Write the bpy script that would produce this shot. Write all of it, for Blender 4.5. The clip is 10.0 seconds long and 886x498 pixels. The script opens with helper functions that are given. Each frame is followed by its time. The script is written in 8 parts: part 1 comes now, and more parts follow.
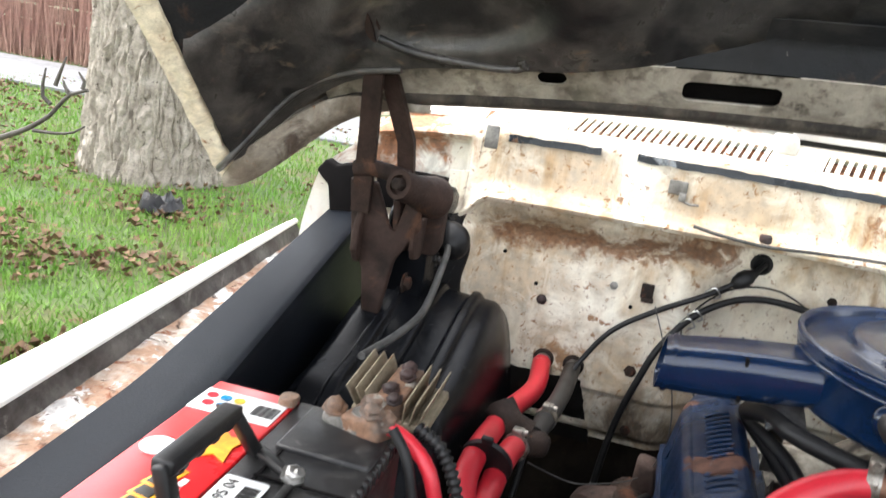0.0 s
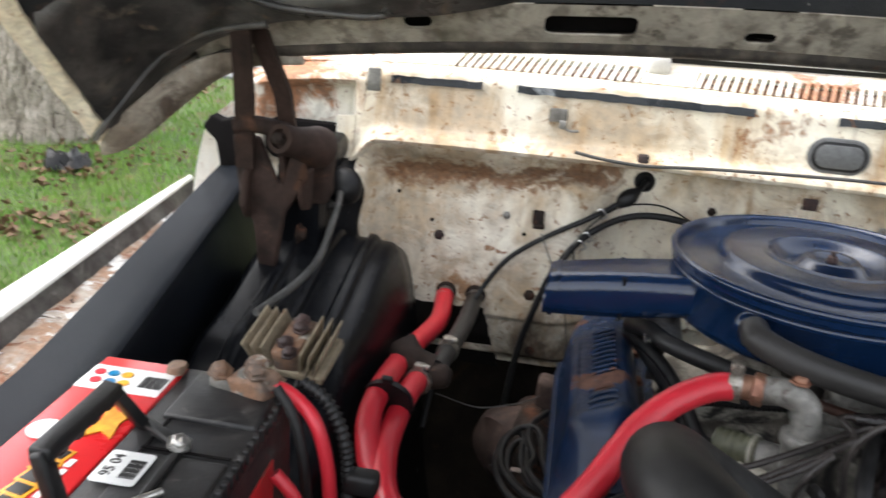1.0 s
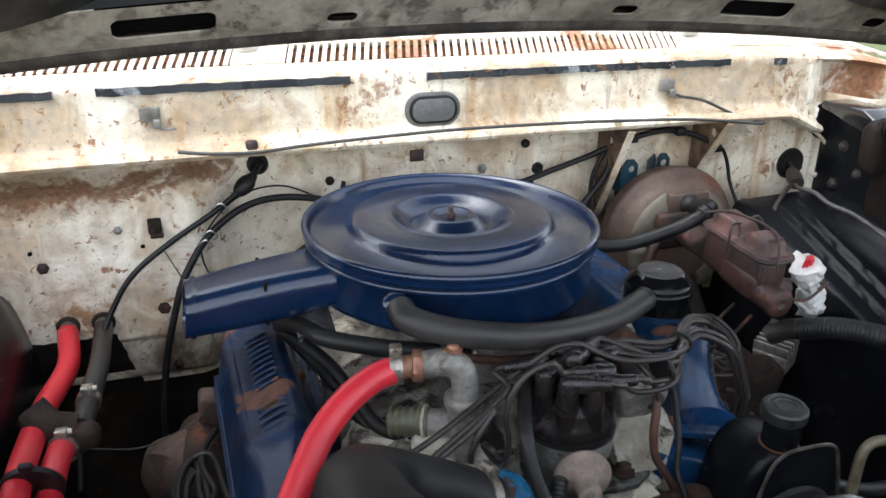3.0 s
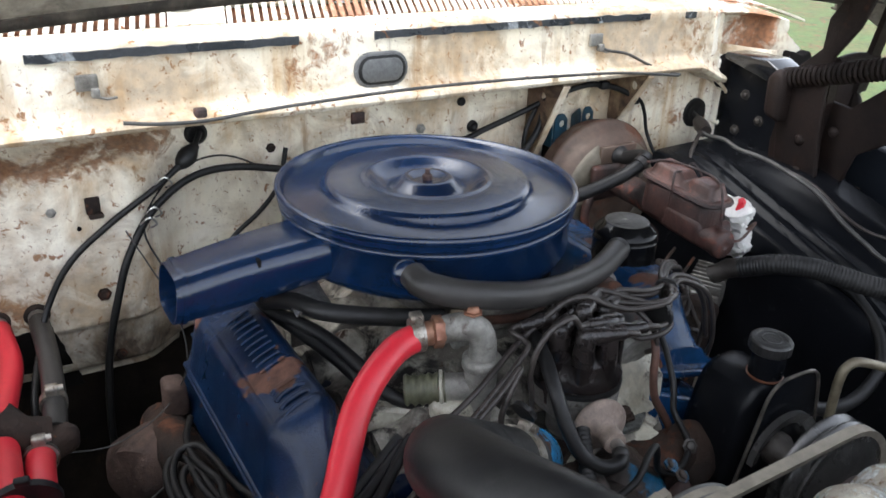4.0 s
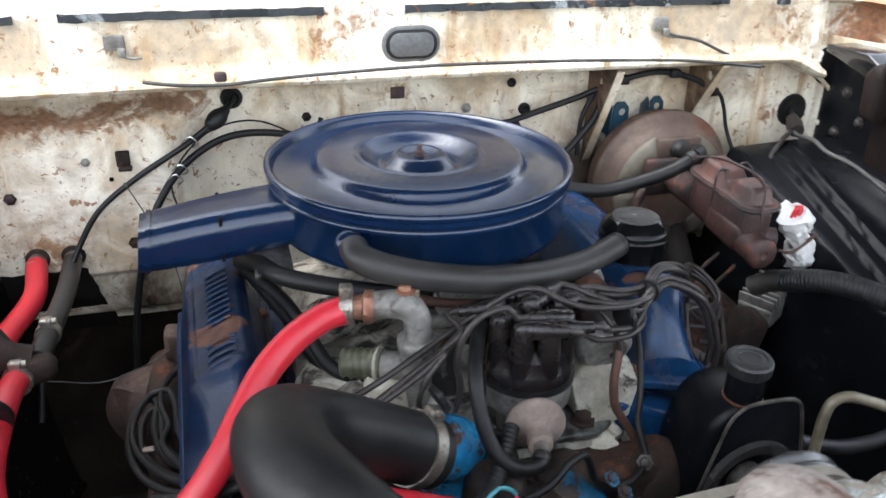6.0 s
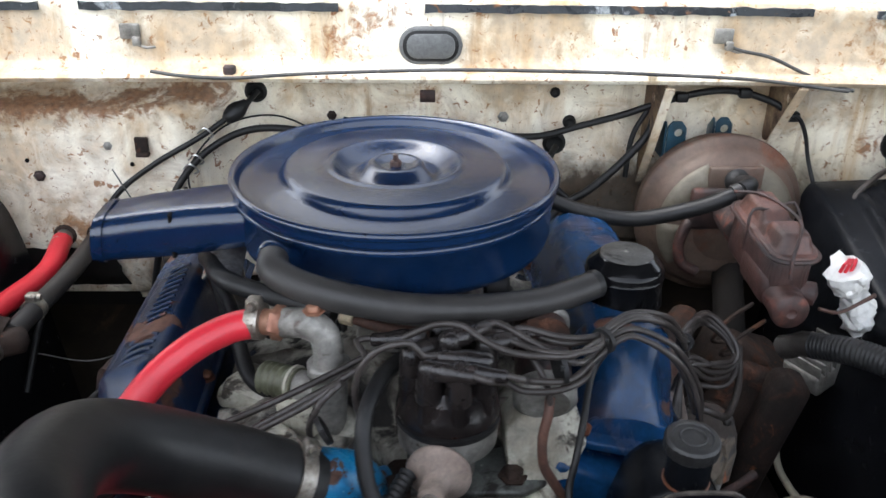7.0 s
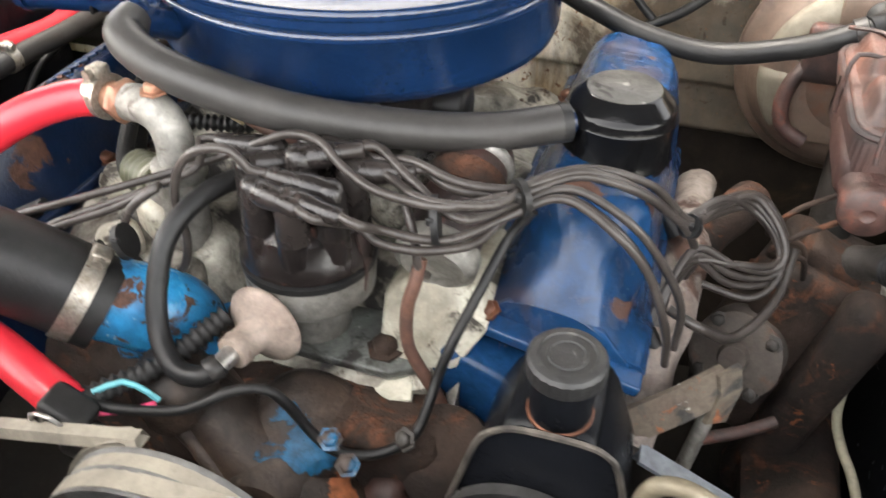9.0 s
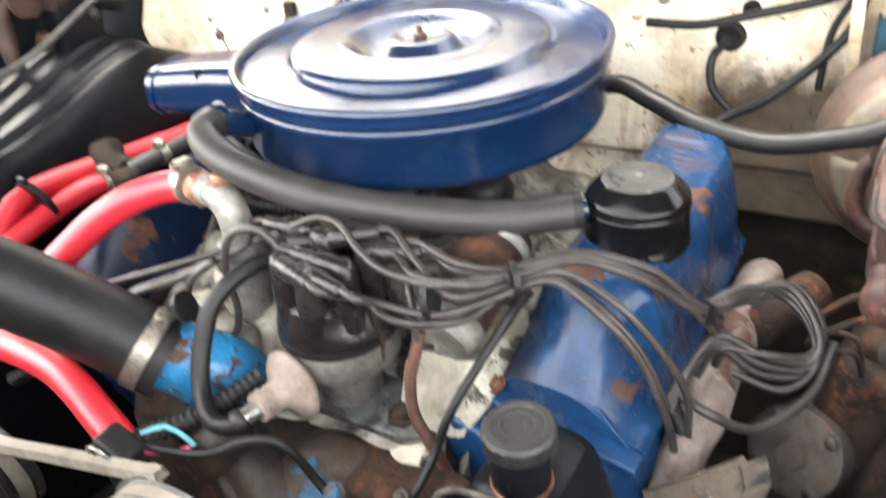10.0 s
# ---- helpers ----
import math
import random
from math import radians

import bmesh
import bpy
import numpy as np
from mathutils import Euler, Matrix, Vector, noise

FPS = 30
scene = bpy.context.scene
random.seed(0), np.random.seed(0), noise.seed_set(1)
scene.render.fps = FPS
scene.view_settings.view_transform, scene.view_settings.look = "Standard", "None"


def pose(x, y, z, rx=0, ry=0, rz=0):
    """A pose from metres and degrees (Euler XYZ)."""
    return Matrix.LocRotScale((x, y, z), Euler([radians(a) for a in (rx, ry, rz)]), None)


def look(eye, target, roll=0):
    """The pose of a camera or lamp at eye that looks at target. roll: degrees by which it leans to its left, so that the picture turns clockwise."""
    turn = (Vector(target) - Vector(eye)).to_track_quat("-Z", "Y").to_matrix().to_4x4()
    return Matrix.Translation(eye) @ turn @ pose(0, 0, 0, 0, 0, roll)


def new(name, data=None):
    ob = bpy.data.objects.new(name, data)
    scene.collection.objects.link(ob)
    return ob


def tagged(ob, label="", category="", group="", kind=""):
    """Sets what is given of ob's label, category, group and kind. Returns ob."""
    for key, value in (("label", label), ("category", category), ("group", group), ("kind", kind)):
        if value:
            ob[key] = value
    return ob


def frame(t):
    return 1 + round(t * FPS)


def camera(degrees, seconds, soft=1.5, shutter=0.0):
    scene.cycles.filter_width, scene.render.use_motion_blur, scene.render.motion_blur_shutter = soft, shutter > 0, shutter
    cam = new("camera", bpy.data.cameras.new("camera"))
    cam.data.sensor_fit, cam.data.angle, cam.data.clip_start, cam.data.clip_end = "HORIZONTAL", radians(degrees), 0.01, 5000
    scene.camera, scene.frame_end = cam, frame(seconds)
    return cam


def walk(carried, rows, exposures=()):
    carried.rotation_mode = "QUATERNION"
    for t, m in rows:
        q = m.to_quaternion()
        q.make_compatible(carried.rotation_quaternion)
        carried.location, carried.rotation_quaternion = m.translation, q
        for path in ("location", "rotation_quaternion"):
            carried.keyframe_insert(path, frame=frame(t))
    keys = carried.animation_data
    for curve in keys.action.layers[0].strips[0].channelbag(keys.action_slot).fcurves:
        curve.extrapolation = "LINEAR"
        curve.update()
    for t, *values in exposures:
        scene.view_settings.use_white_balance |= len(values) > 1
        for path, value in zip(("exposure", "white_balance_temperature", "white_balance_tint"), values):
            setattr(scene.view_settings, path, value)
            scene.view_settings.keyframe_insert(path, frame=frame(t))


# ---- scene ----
cam = camera(54.9, 10.0, shutter=0.4)
METRES, EYE, TILT, LEAN, TURN = 1.8, 1.35, -14.87, -8.30, 15.55
ROWS = [
    (0.0, 0.0, 0.0, 0.0, 0.0, 0.0, -0.0),
    (0.5, 0.004, -0.0223, -0.0042, 0.22, -2.31, 3.08),
    (1.0, 0.0304, -0.0149, 0.0129, -4.78, -5.31, 5.14),
    (1.5, 0.0407, -0.0443, 0.0253, -12.28, -8.68, 7.69),
    (2.0, 0.0562, -0.0628, 0.0305, -22.16, -11.08, 11.01),
    (3.5, 0.0096, 0.0631, 0.0695, -37.23, -16.8, 14.62),
    (4.0, -0.0337, 0.0846, 0.078, -44.37, -20.1, 14.17),
    (4.5, -0.0413, 0.0885, 0.0747, -45.21, -21.6, 13.56),
    (5.0, -0.037, 0.0749, 0.0696, -43.92, -22.26, 14.04),
    (6.5, 0.1576, -0.0155, 0.0168, -21.61, -15.24, 11.97),
    (7.0, 0.2287, -0.0046, 0.0074, -15.43, -14.66, 11.23),
    (7.5, 0.3139, -0.0138, -0.0145, -7.09, -12.97, 9.8),
    (8.0, 0.3731, 0.0099, -0.0322, 1.41, -12.87, 8.26),
    (8.5, 0.3717, 0.0727, -0.0466, 2.6, -18.67, 7.89),
    (9.0, 0.3947, 0.0887, -0.0605, 3.54, -22.51, 6.9),
    (9.5, 0.4442, 0.0742, -0.073, 9.1, -21.6, 6.79),
    (10.0, 0.4779, 0.0731, -0.0656, 17.03, -14.7, 9.49),
]
walk(cam, [(t, pose(0, 0, EYE, TILT, LEAN, TURN) @ pose(METRES * x, METRES * y, METRES * z, 90 + pitch, roll, yaw)) for t, x, y, z, yaw, pitch, roll in ROWS],
     exposures=[(t, e, k, 10) for t, e, k in ((0.0, 2.72, 6700), (0.5, 2.50, 6700), (1.0, 2.2, 6700), (2.0, 2.3, 6600), (3.5, 2.36, 6300), (4.0, 2.38, 6350), (4.5, 2.52, 6350), (5.0, 2.65, 6300), (6.5, 2.75, 6300), (7.0, 2.68, 6300), (8.0, 2.63, 6300), (8.5, 3.3, 6850), (9.0, 4.13, 7400), (9.5, 4.27, 7400), (10.0, 4.37, 7300))])

# ---- daylight: overcast sky, soft high sun from the left ----
world = bpy.data.worlds.new("overcast")
scene.world = world
world.use_nodes = True
wn = world.node_tree
bg = wn.nodes["Background"]
sky = wn.nodes.new("ShaderNodeTexSky")
sky.sky_type = "NISHITA"
sky.sun_disc = False
sky.sun_elevation, sky.sun_rotation = radians(60), radians(-82)
sky.air_density, sky.dust_density, sky.ozone_density = 1.0, 1.5, 1.5
soft_sky = wn.nodes.new("ShaderNodeHueSaturation")
soft_sky.inputs["Saturation"].default_value = 0.30
wn.links.new(sky.outputs[0], soft_sky.inputs["Color"])
wn.links.new(soft_sky.outputs[0], bg.inputs[0])
bg.inputs[1].default_value = 0.15
sun = new("sun", bpy.data.lights.new("sun", "SUN"))
sun.data.energy, sun.data.angle, sun.data.color = 0.7, radians(60), (1.0, 0.985, 0.96)
sun.matrix_world = look((-1.5, 0.2, 2.6), (0, 0, 0))

# ---- mesh helpers: each returns (verts, faces) ----
V = Vector


def join(*parts):
    vs, fs = [], []
    for v, f in parts:
        k = len(vs)
        vs += list(v)
        fs += [tuple(i + k for i in q) for q in f]
    return vs, fs


def moved(vf, m):
    return [m @ V(p) for p in vf[0]], vf[1]


def mirrored(vf, centre=0.42):
    return [V((2 * centre - p[0], p[1], p[2])) for p in vf[0]], [tuple(reversed(f)) for f in vf[1]]


def spline(pts, step=0.006):
    """Points along a smooth curve through pts, about step apart."""
    P = [V(p) for p in pts]
    P = [P[0] * 2 - P[1]] + P + [P[-1] * 2 - P[-2]]
    out = []
    for a, b, c, d in zip(P, P[1:], P[2:], P[3:]):
        n = max(1, int((c - b).length / step))
        for i in range(n):
            t = i / n
            out.append(0.5 * ((2 * b) + (c - a) * t + (2 * a - 5 * b + 4 * c - d) * t * t + (3 * b - a - 3 * c + d) * t ** 3))
    out.append(P[-2])
    return out


def tube(pts, r, n=12, step=0.008, ridge=None, caps=True, radii=None):
    """A hose, wire or pipe along a smooth curve. ridge: (pitch, depth) of a corrugated one."""
    if ridge:
        step = ridge[0] / 4
    C = spline(pts, step)
    vs, fs = [], []
    t0 = (C[1] - C[0]).normalized()
    u = t0.orthogonal().normalized()
    total = len(C)
    for i, p in enumerate(C):
        t = (C[min(i + 1, total - 1)] - C[max(i - 1, 0)]).normalized()
        u = (u - t * u.dot(t)).normalized()
        w = t.cross(u)
        rr = r if radii is None else r * np.interp(i / (total - 1), np.linspace(0, 1, len(radii)), radii)
        if ridge:
            rr += ridge[1] * (0.5 if i % 4 in (0, 1) else -0.5)
        for k in range(n):
            a = 2 * math.pi * k / n
            vs.append(p + (u * math.cos(a) + w * math.sin(a)) * rr)
    for i in range(total - 1):
        for k in range(n):
            a, b = i * n + k, i * n + (k + 1) % n
            fs.append((a, b, b + n, a + n))
    if caps:
        fs.append(tuple(reversed(range(n))))
        fs.append(tuple(range((total - 1) * n, total * n)))
    return vs, fs


def lathe(profile, centre=(0, 0, 0), axis=(0, 0, 1), n=48, arc=1.0):
    """A turned shape: profile rows are (radius, height along the axis)."""
    q = V(axis).to_track_quat("Z", "Y").to_matrix()
    c = V(centre)
    vs, fs = [], []
    rows = []
    for r, h in profile:
        m = n if r > 1e-5 else 1
        rows.append(range(len(vs), len(vs) + m))
        for k in range(m):
            a = 2 * math.pi * k / n
            vs.append(c + q @ V((r * math.cos(a), r * math.sin(a), h)))
    for A, B in zip(rows, rows[1:]):
        for k in range(n):
            j = (k + 1) % n
            if len(A) == 1 and len(B) == 1:
                continue
            if len(A) == 1:
                fs.append((A[0], B[j], B[k]))
            elif len(B) == 1:
                fs.append((A[k], A[j], B[0]))
            else:
                fs.append((A[k], A[j], B[j], B[k]))
    if len(rows[0]) > 1:
        fs.append(tuple(reversed(rows[0])))
    if len(rows[-1]) > 1:
        fs.append(tuple(rows[-1]))
    return vs, fs


def from_bm(bm):
    bm.verts.ensure_lookup_table()
    bm.verts.index_update()
    out = [v.co.copy() for v in bm.verts], [tuple(v.index for v in f.verts) for f in bm.faces]
    bm.free()
    return out


def box(c, size, bevel=0.003, m=None, seg=2):
    bm = bmesh.new()
    bmesh.ops.create_cube(bm, size=1)
    for v in bm.verts:
        v.co = V((v.co.x * size[0], v.co.y * size[1], v.co.z * size[2]))
    if bevel:
        bmesh.ops.bevel(bm, geom=list(bm.edges), offset=min(bevel, min(size) * 0.45), segments=seg, affect="EDGES", profile=0.5)
    out = from_bm(bm)
    return moved(out, Matrix.Translation(c) @ (m if m else Matrix()))


def prism(poly, depth, m=None, bevel=0.002):
    """A plate: a polygon in x, y, extruded along z by depth, then posed by m."""
    bm = bmesh.new()
    a = [bm.verts.new((p[0], p[1], 0)) for p in poly]
    b = [bm.verts.new((p[0], p[1], depth)) for p in poly]
    bm.faces.new(list(reversed(a)))
    bm.faces.new(b)
    k = len(poly)
    for i in range(k):
        bm.faces.new((a[i], a[(i + 1) % k], b[(i + 1) % k], b[i]))
    bmesh.ops.recalc_face_normals(bm, faces=bm.faces)
    if bevel:
        bmesh.ops.bevel(bm, geom=list(bm.edges), offset=min(bevel, abs(depth) * 0.4), segments=2, affect="EDGES", profile=0.5)
    out = from_bm(bm)
    return moved(out, m) if m else out


YZ = Matrix(((0, 0, 1, 0), (1, 0, 0, 0), (0, 1, 0, 0), (0, 0, 0, 1)))   # polygon (y, z), depth along x
XZ = Matrix(((1, 0, 0, 0), (0, 0, 1, 0), (0, 1, 0, 0), (0, 0, 0, 1)))   # polygon (x, z), depth along y


def rounded(w, h, r, n=5):
    """A rounded rectangle outline about the origin."""
    out = []
    for cx, cy, a0 in ((w / 2 - r, h / 2 - r, 0), (-w / 2 + r, h / 2 - r, 90), (-w / 2 + r, -h / 2 + r, 180), (w / 2 - r, -h / 2 + r, 270)):
        for i in range(n + 1):
            a = radians(a0 + 90 * i / n)
            out.append((cx + r * math.cos(a), cy + r * math.sin(a)))
    return out


def strap(pts, width, thick, side=(1, 0, 0)):
    """A flat bar along straight pieces; side is the direction of its width."""
    P = [V(p) for p in pts]
    s = V(side).normalized()
    vs, fs = [], []
    for i, p in enumerate(P):
        t = (P[min(i + 1, len(P) - 1)] - P[max(i - 1, 0)]).normalized()
        w = (s - t * s.dot(t)).normalized()
        nrm = t.cross(w)
        for a, b in ((-1, -1), (1, -1), (1, 1), (-1, 1)):
            vs.append(p + w * (a * width / 2) + nrm * (b * thick / 2))
    for i in range(len(P) - 1):
        for k in range(4):
            a, b = i * 4 + k, i * 4 + (k + 1) % 4
            fs.append((a, b, b + 4, a + 4))
    fs += [(3, 2, 1, 0), tuple(range(len(P) * 4 - 4, len(P) * 4))]
    return vs, fs


def sheet(fn, nu, nv, thick=0.003, direction=None):
    """A sheet of metal: fn(u, v) gives its points; it is given a real thickness."""
    grid = [[V(fn(i / nu, j / nv)) for j in range(nv + 1)] for i in range(nu + 1)]
    vs = [p for row in grid for p in row]
    w = nv + 1
    nor = [V((0, 0, 0)) for _ in vs]
    quads = []
    for i in range(nu):
        for j in range(nv):
            q = (i * w + j, (i + 1) * w + j, (i + 1) * w + j + 1, i * w + j + 1)
            quads.append(q)
            nn = (vs[q[2]] - vs[q[0]]).cross(vs[q[3]] - vs[q[1]])
            for k in q:
                nor[k] += nn
    off = V(direction) * thick if direction else None
    k = len(vs)
    back = [p + (off if off else nn.normalized() * -thick) for p, nn in zip(vs, nor)]
    fs = list(quads) + [tuple(a + k for a in reversed(q)) for q in quads]
    rim = [i * w for i in range(nu + 1)] + [nu * w + j for j in range(1, nv + 1)] + [i * w + nv for i in range(nu - 1, -1, -1)] + [j for j in range(nv - 1, 0, -1)]
    for a, b in zip(rim, rim[1:] + rim[:1]):
        fs.append((b, a, a + k, b + k))
    return vs + back, fs


def part(name, vf, material, parent=None, label="", sharp=57):
    """Links verts and faces as ONE mesh object, under a thing or a part of it."""
    me = bpy.data.meshes.new(name)
    me.from_pydata([tuple(p) for p in vf[0]], [], vf[1])
    me.validate()
    me.update()
    me.shade_smooth()
    me.set_sharp_from_angle(angle=radians(sharp))
    me.materials.append(material)
    ob = new(name, me)
    if parent:
        ob.parent = parent
        ob.matrix_parent_inverse = Matrix.Translation(-parent.location)
    if label:
        ob["label"] = label
    return ob


def thing(name, base, label, category, group="", kind=""):
    ob = new(name)
    ob.empty_display_size = 0.02
    ob.location = base
    return tagged(ob, label, category, group, kind)


def single(name, vf, material, label, category, group="", kind="", sharp=57):
    return tagged(part(name, vf, material, None, "", sharp), label, category, group, kind)


# ---- materials ----
def surface(name, col, col2=None, rough=0.5, metal=0.0, scale=9.0, bump=0.15, fine=330.0, spots=(), coat=0.0, spec=0.5, rough_var=0.12, blotch=(0.38, 0.66), patches=(), streaks=(), mottle=0.35):
    """Paint, rubber or metal with broad stains, fine grain and spots.
    spots: rows of (colour, scale, threshold, softness, roughness[, strength]).
    patches: (centre, radius[, kind]) where that kind of spot has spread.
    streaks: rows of (colour, scale, threshold, softness, strength) of drips that run down."""
    m = bpy.data.materials.new(name)
    m.use_nodes = True
    nt = m.node_tree
    N, L = nt.nodes, nt.links
    b = N["Principled BSDF"]
    tc = N.new("ShaderNodeTexCoord")

    def noisy(sc, detail=6, rgh=0.6, dist=0.0, seed=0.0, stretch=1.0):
        n = N.new("ShaderNodeTexNoise")
        mp = N.new("ShaderNodeMapping")
        mp.inputs["Scale"].default_value = (1, 1, stretch)
        mp.inputs["Location"].default_value = (seed, seed * 0.7, seed * 1.3)
        L.new(tc.outputs["Object"], mp.inputs[0])
        L.new(mp.outputs[0], n.inputs["Vector"])
        n.inputs["Scale"].default_value, n.inputs["Detail"].default_value = sc, detail
        n.inputs["Roughness"].default_value, n.inputs["Distortion"].default_value = rgh, dist
        return n.outputs["Fac"]

    def ramp(src, a, c):
        r = N.new("ShaderNodeMapRange")
        r.inputs[1].default_value, r.inputs[2].default_value = a, c
        L.new(src, r.inputs[0])
        return r.outputs[0]

    def mix(fac, a, c):
        x = N.new("ShaderNodeMix")
        x.data_type = "RGBA"
        L.new(fac, x.inputs["Factor"])
        for k, val in (("A", a), ("B", c)):
            sock = [s for s in x.inputs if s.name == k and s.type == "RGBA"][0]
            if isinstance(val, tuple):
                sock.default_value = (*val, 1)
            else:
                L.new(val, sock)
        return [s for s in x.outputs if s.type == "RGBA"][0]

    def mixf(fac, a, c):
        x = N.new("ShaderNodeMix")
        L.new(fac, x.inputs[0])
        for k, val in ((2, a), (3, c)):
            if isinstance(val, float):
                x.inputs[k].default_value = val
            else:
                L.new(val, x.inputs[k])
        return x.outputs[0]

    broad = noisy(scale, 8, 0.62, 0.3, 1.0)
    grain = noisy(fine, 4, 0.7, 0.0, 5.0)
    col2 = col2 or tuple(c * 0.75 for c in col)
    colour = mix(ramp(broad, *blotch), col, col2)
    dark = tuple(c * 0.7 for c in col2)
    colour = mix(ramp(grain, 0.55, 0.95), colour, dark)
    dust = noisy(fine * 2.6, 3, 0.7, 0.0, 17.0)
    lighter = tuple(min(0.9, c * 1.5 + 0.004) for c in col)
    colour = mix(ramp(dust, 0.62, 0.86), colour, lighter)
    middle = noisy(scale * 5.0, 5, 0.65, 0.5, 8.0)
    tint = N.new("ShaderNodeMix")
    tint.data_type, tint.blend_type = "RGBA", "MULTIPLY"
    tint.inputs["Factor"].default_value = 1.0
    shade = ramp(middle, 0.30, 0.72)
    shade.node.inputs[3].default_value, shade.node.inputs[4].default_value = 1.0 + mottle * 0.45, 1.0 - mottle
    L.new(colour, [q for q in tint.inputs if q.name == "A" and q.type == "RGBA"][0])
    L.new(shade, [q for q in tint.inputs if q.name == "B" and q.type == "RGBA"][0])
    colour = [q for q in tint.outputs if q.type == "RGBA"][0]
    ro = mixf(ramp(broad, 0.3, 0.7), max(0.03, rough - rough_var), min(1.0, rough + rough_var))
    rise = N.new("ShaderNodeMath")
    rise.operation = "MULTIPLY_ADD"
    L.new(middle, rise.inputs[0])
    rise.inputs[1].default_value = mottle * 1.5
    L.new(grain, rise.inputs[2])
    height = rise.outputs[0]
    for k, (sc, s_scale, thr, soft, power) in enumerate(streaks):
        run = N.new("ShaderNodeMath")
        run.operation = "MULTIPLY"
        L.new(ramp(noisy(s_scale, 5, 0.6, 0.15, 31.0 + 5 * k, 0.07), thr, thr + soft), run.inputs[0])
        run.inputs[1].default_value = power
        patchy = N.new("ShaderNodeMath")
        patchy.operation = "MULTIPLY"
        L.new(run.outputs[0], patchy.inputs[0])
        L.new(ramp(noisy(5.0, 4, 0.6, 0.0, 41.0 + k), 0.40, 0.60), patchy.inputs[1])
        colour = mix(patchy.outputs[0], colour, sc)
    for k, (sc, s_scale, thr, soft, s_rough, *power) in enumerate(spots):
        src = noisy(s_scale, 7, 0.65, 0.6, 11.0 + 7 * k)
        for centre, radius, *kind in patches:
            if k == (kind[0] if kind else 0):
                dn = N.new("ShaderNodeVectorMath")
                dn.operation = "DISTANCE"
                L.new(tc.outputs["Object"], dn.inputs[0])
                dn.inputs[1].default_value = centre
                near = N.new("ShaderNodeMapRange")
                near.inputs[1].default_value, near.inputs[2].default_value = 0.0, radius
                near.inputs[3].default_value, near.inputs[4].default_value = 0.26, 0.0
                L.new(dn.outputs["Value"], near.inputs[0])
                ad = N.new("ShaderNodeMath")
                L.new(src, ad.inputs[0])
                L.new(near.outputs[0], ad.inputs[1])
                src = ad.outputs[0]
        f = ramp(src, thr, thr + soft)
        if power:
            pw = N.new("ShaderNodeMath")
            pw.operation = "MULTIPLY"
            L.new(f, pw.inputs[0])
            pw.inputs[1].default_value = power[0]
            f = pw.outputs[0]
        tone = mix(ramp(noisy(s_scale * 4, 4, 0.6, 0.0, 3.0 + k), 0.35, 0.65), sc, tuple(c * 0.45 for c in sc))
        colour = mix(f, colour, tone)
        ro = mixf(f, ro, s_rough)
        h2 = N.new("ShaderNodeMath")
        h2.operation = "MULTIPLY_ADD"
        L.new(f, h2.inputs[0])
        h2.inputs[1].default_value = 0.6
        L.new(height, h2.inputs[2])
        height = h2.outputs[0]
    L.new(colour, b.inputs["Base Color"])
    L.new(ro, b.inputs["Roughness"])
    b.inputs["Metallic"].default_value = metal
    b.inputs["Specular IOR Level"].default_value = spec
    if coat:
        b.inputs["Coat Weight"].default_value = coat
        b.inputs["Coat Roughness"].default_value = 0.08
    bp = N.new("ShaderNodeBump")
    bp.inputs["Strength"].default_value, bp.inputs["Distance"].default_value = bump, 0.002
    L.new(height, bp.inputs["Height"])
    L.new(bp.outputs[0], b.inputs["Normal"])
    return m


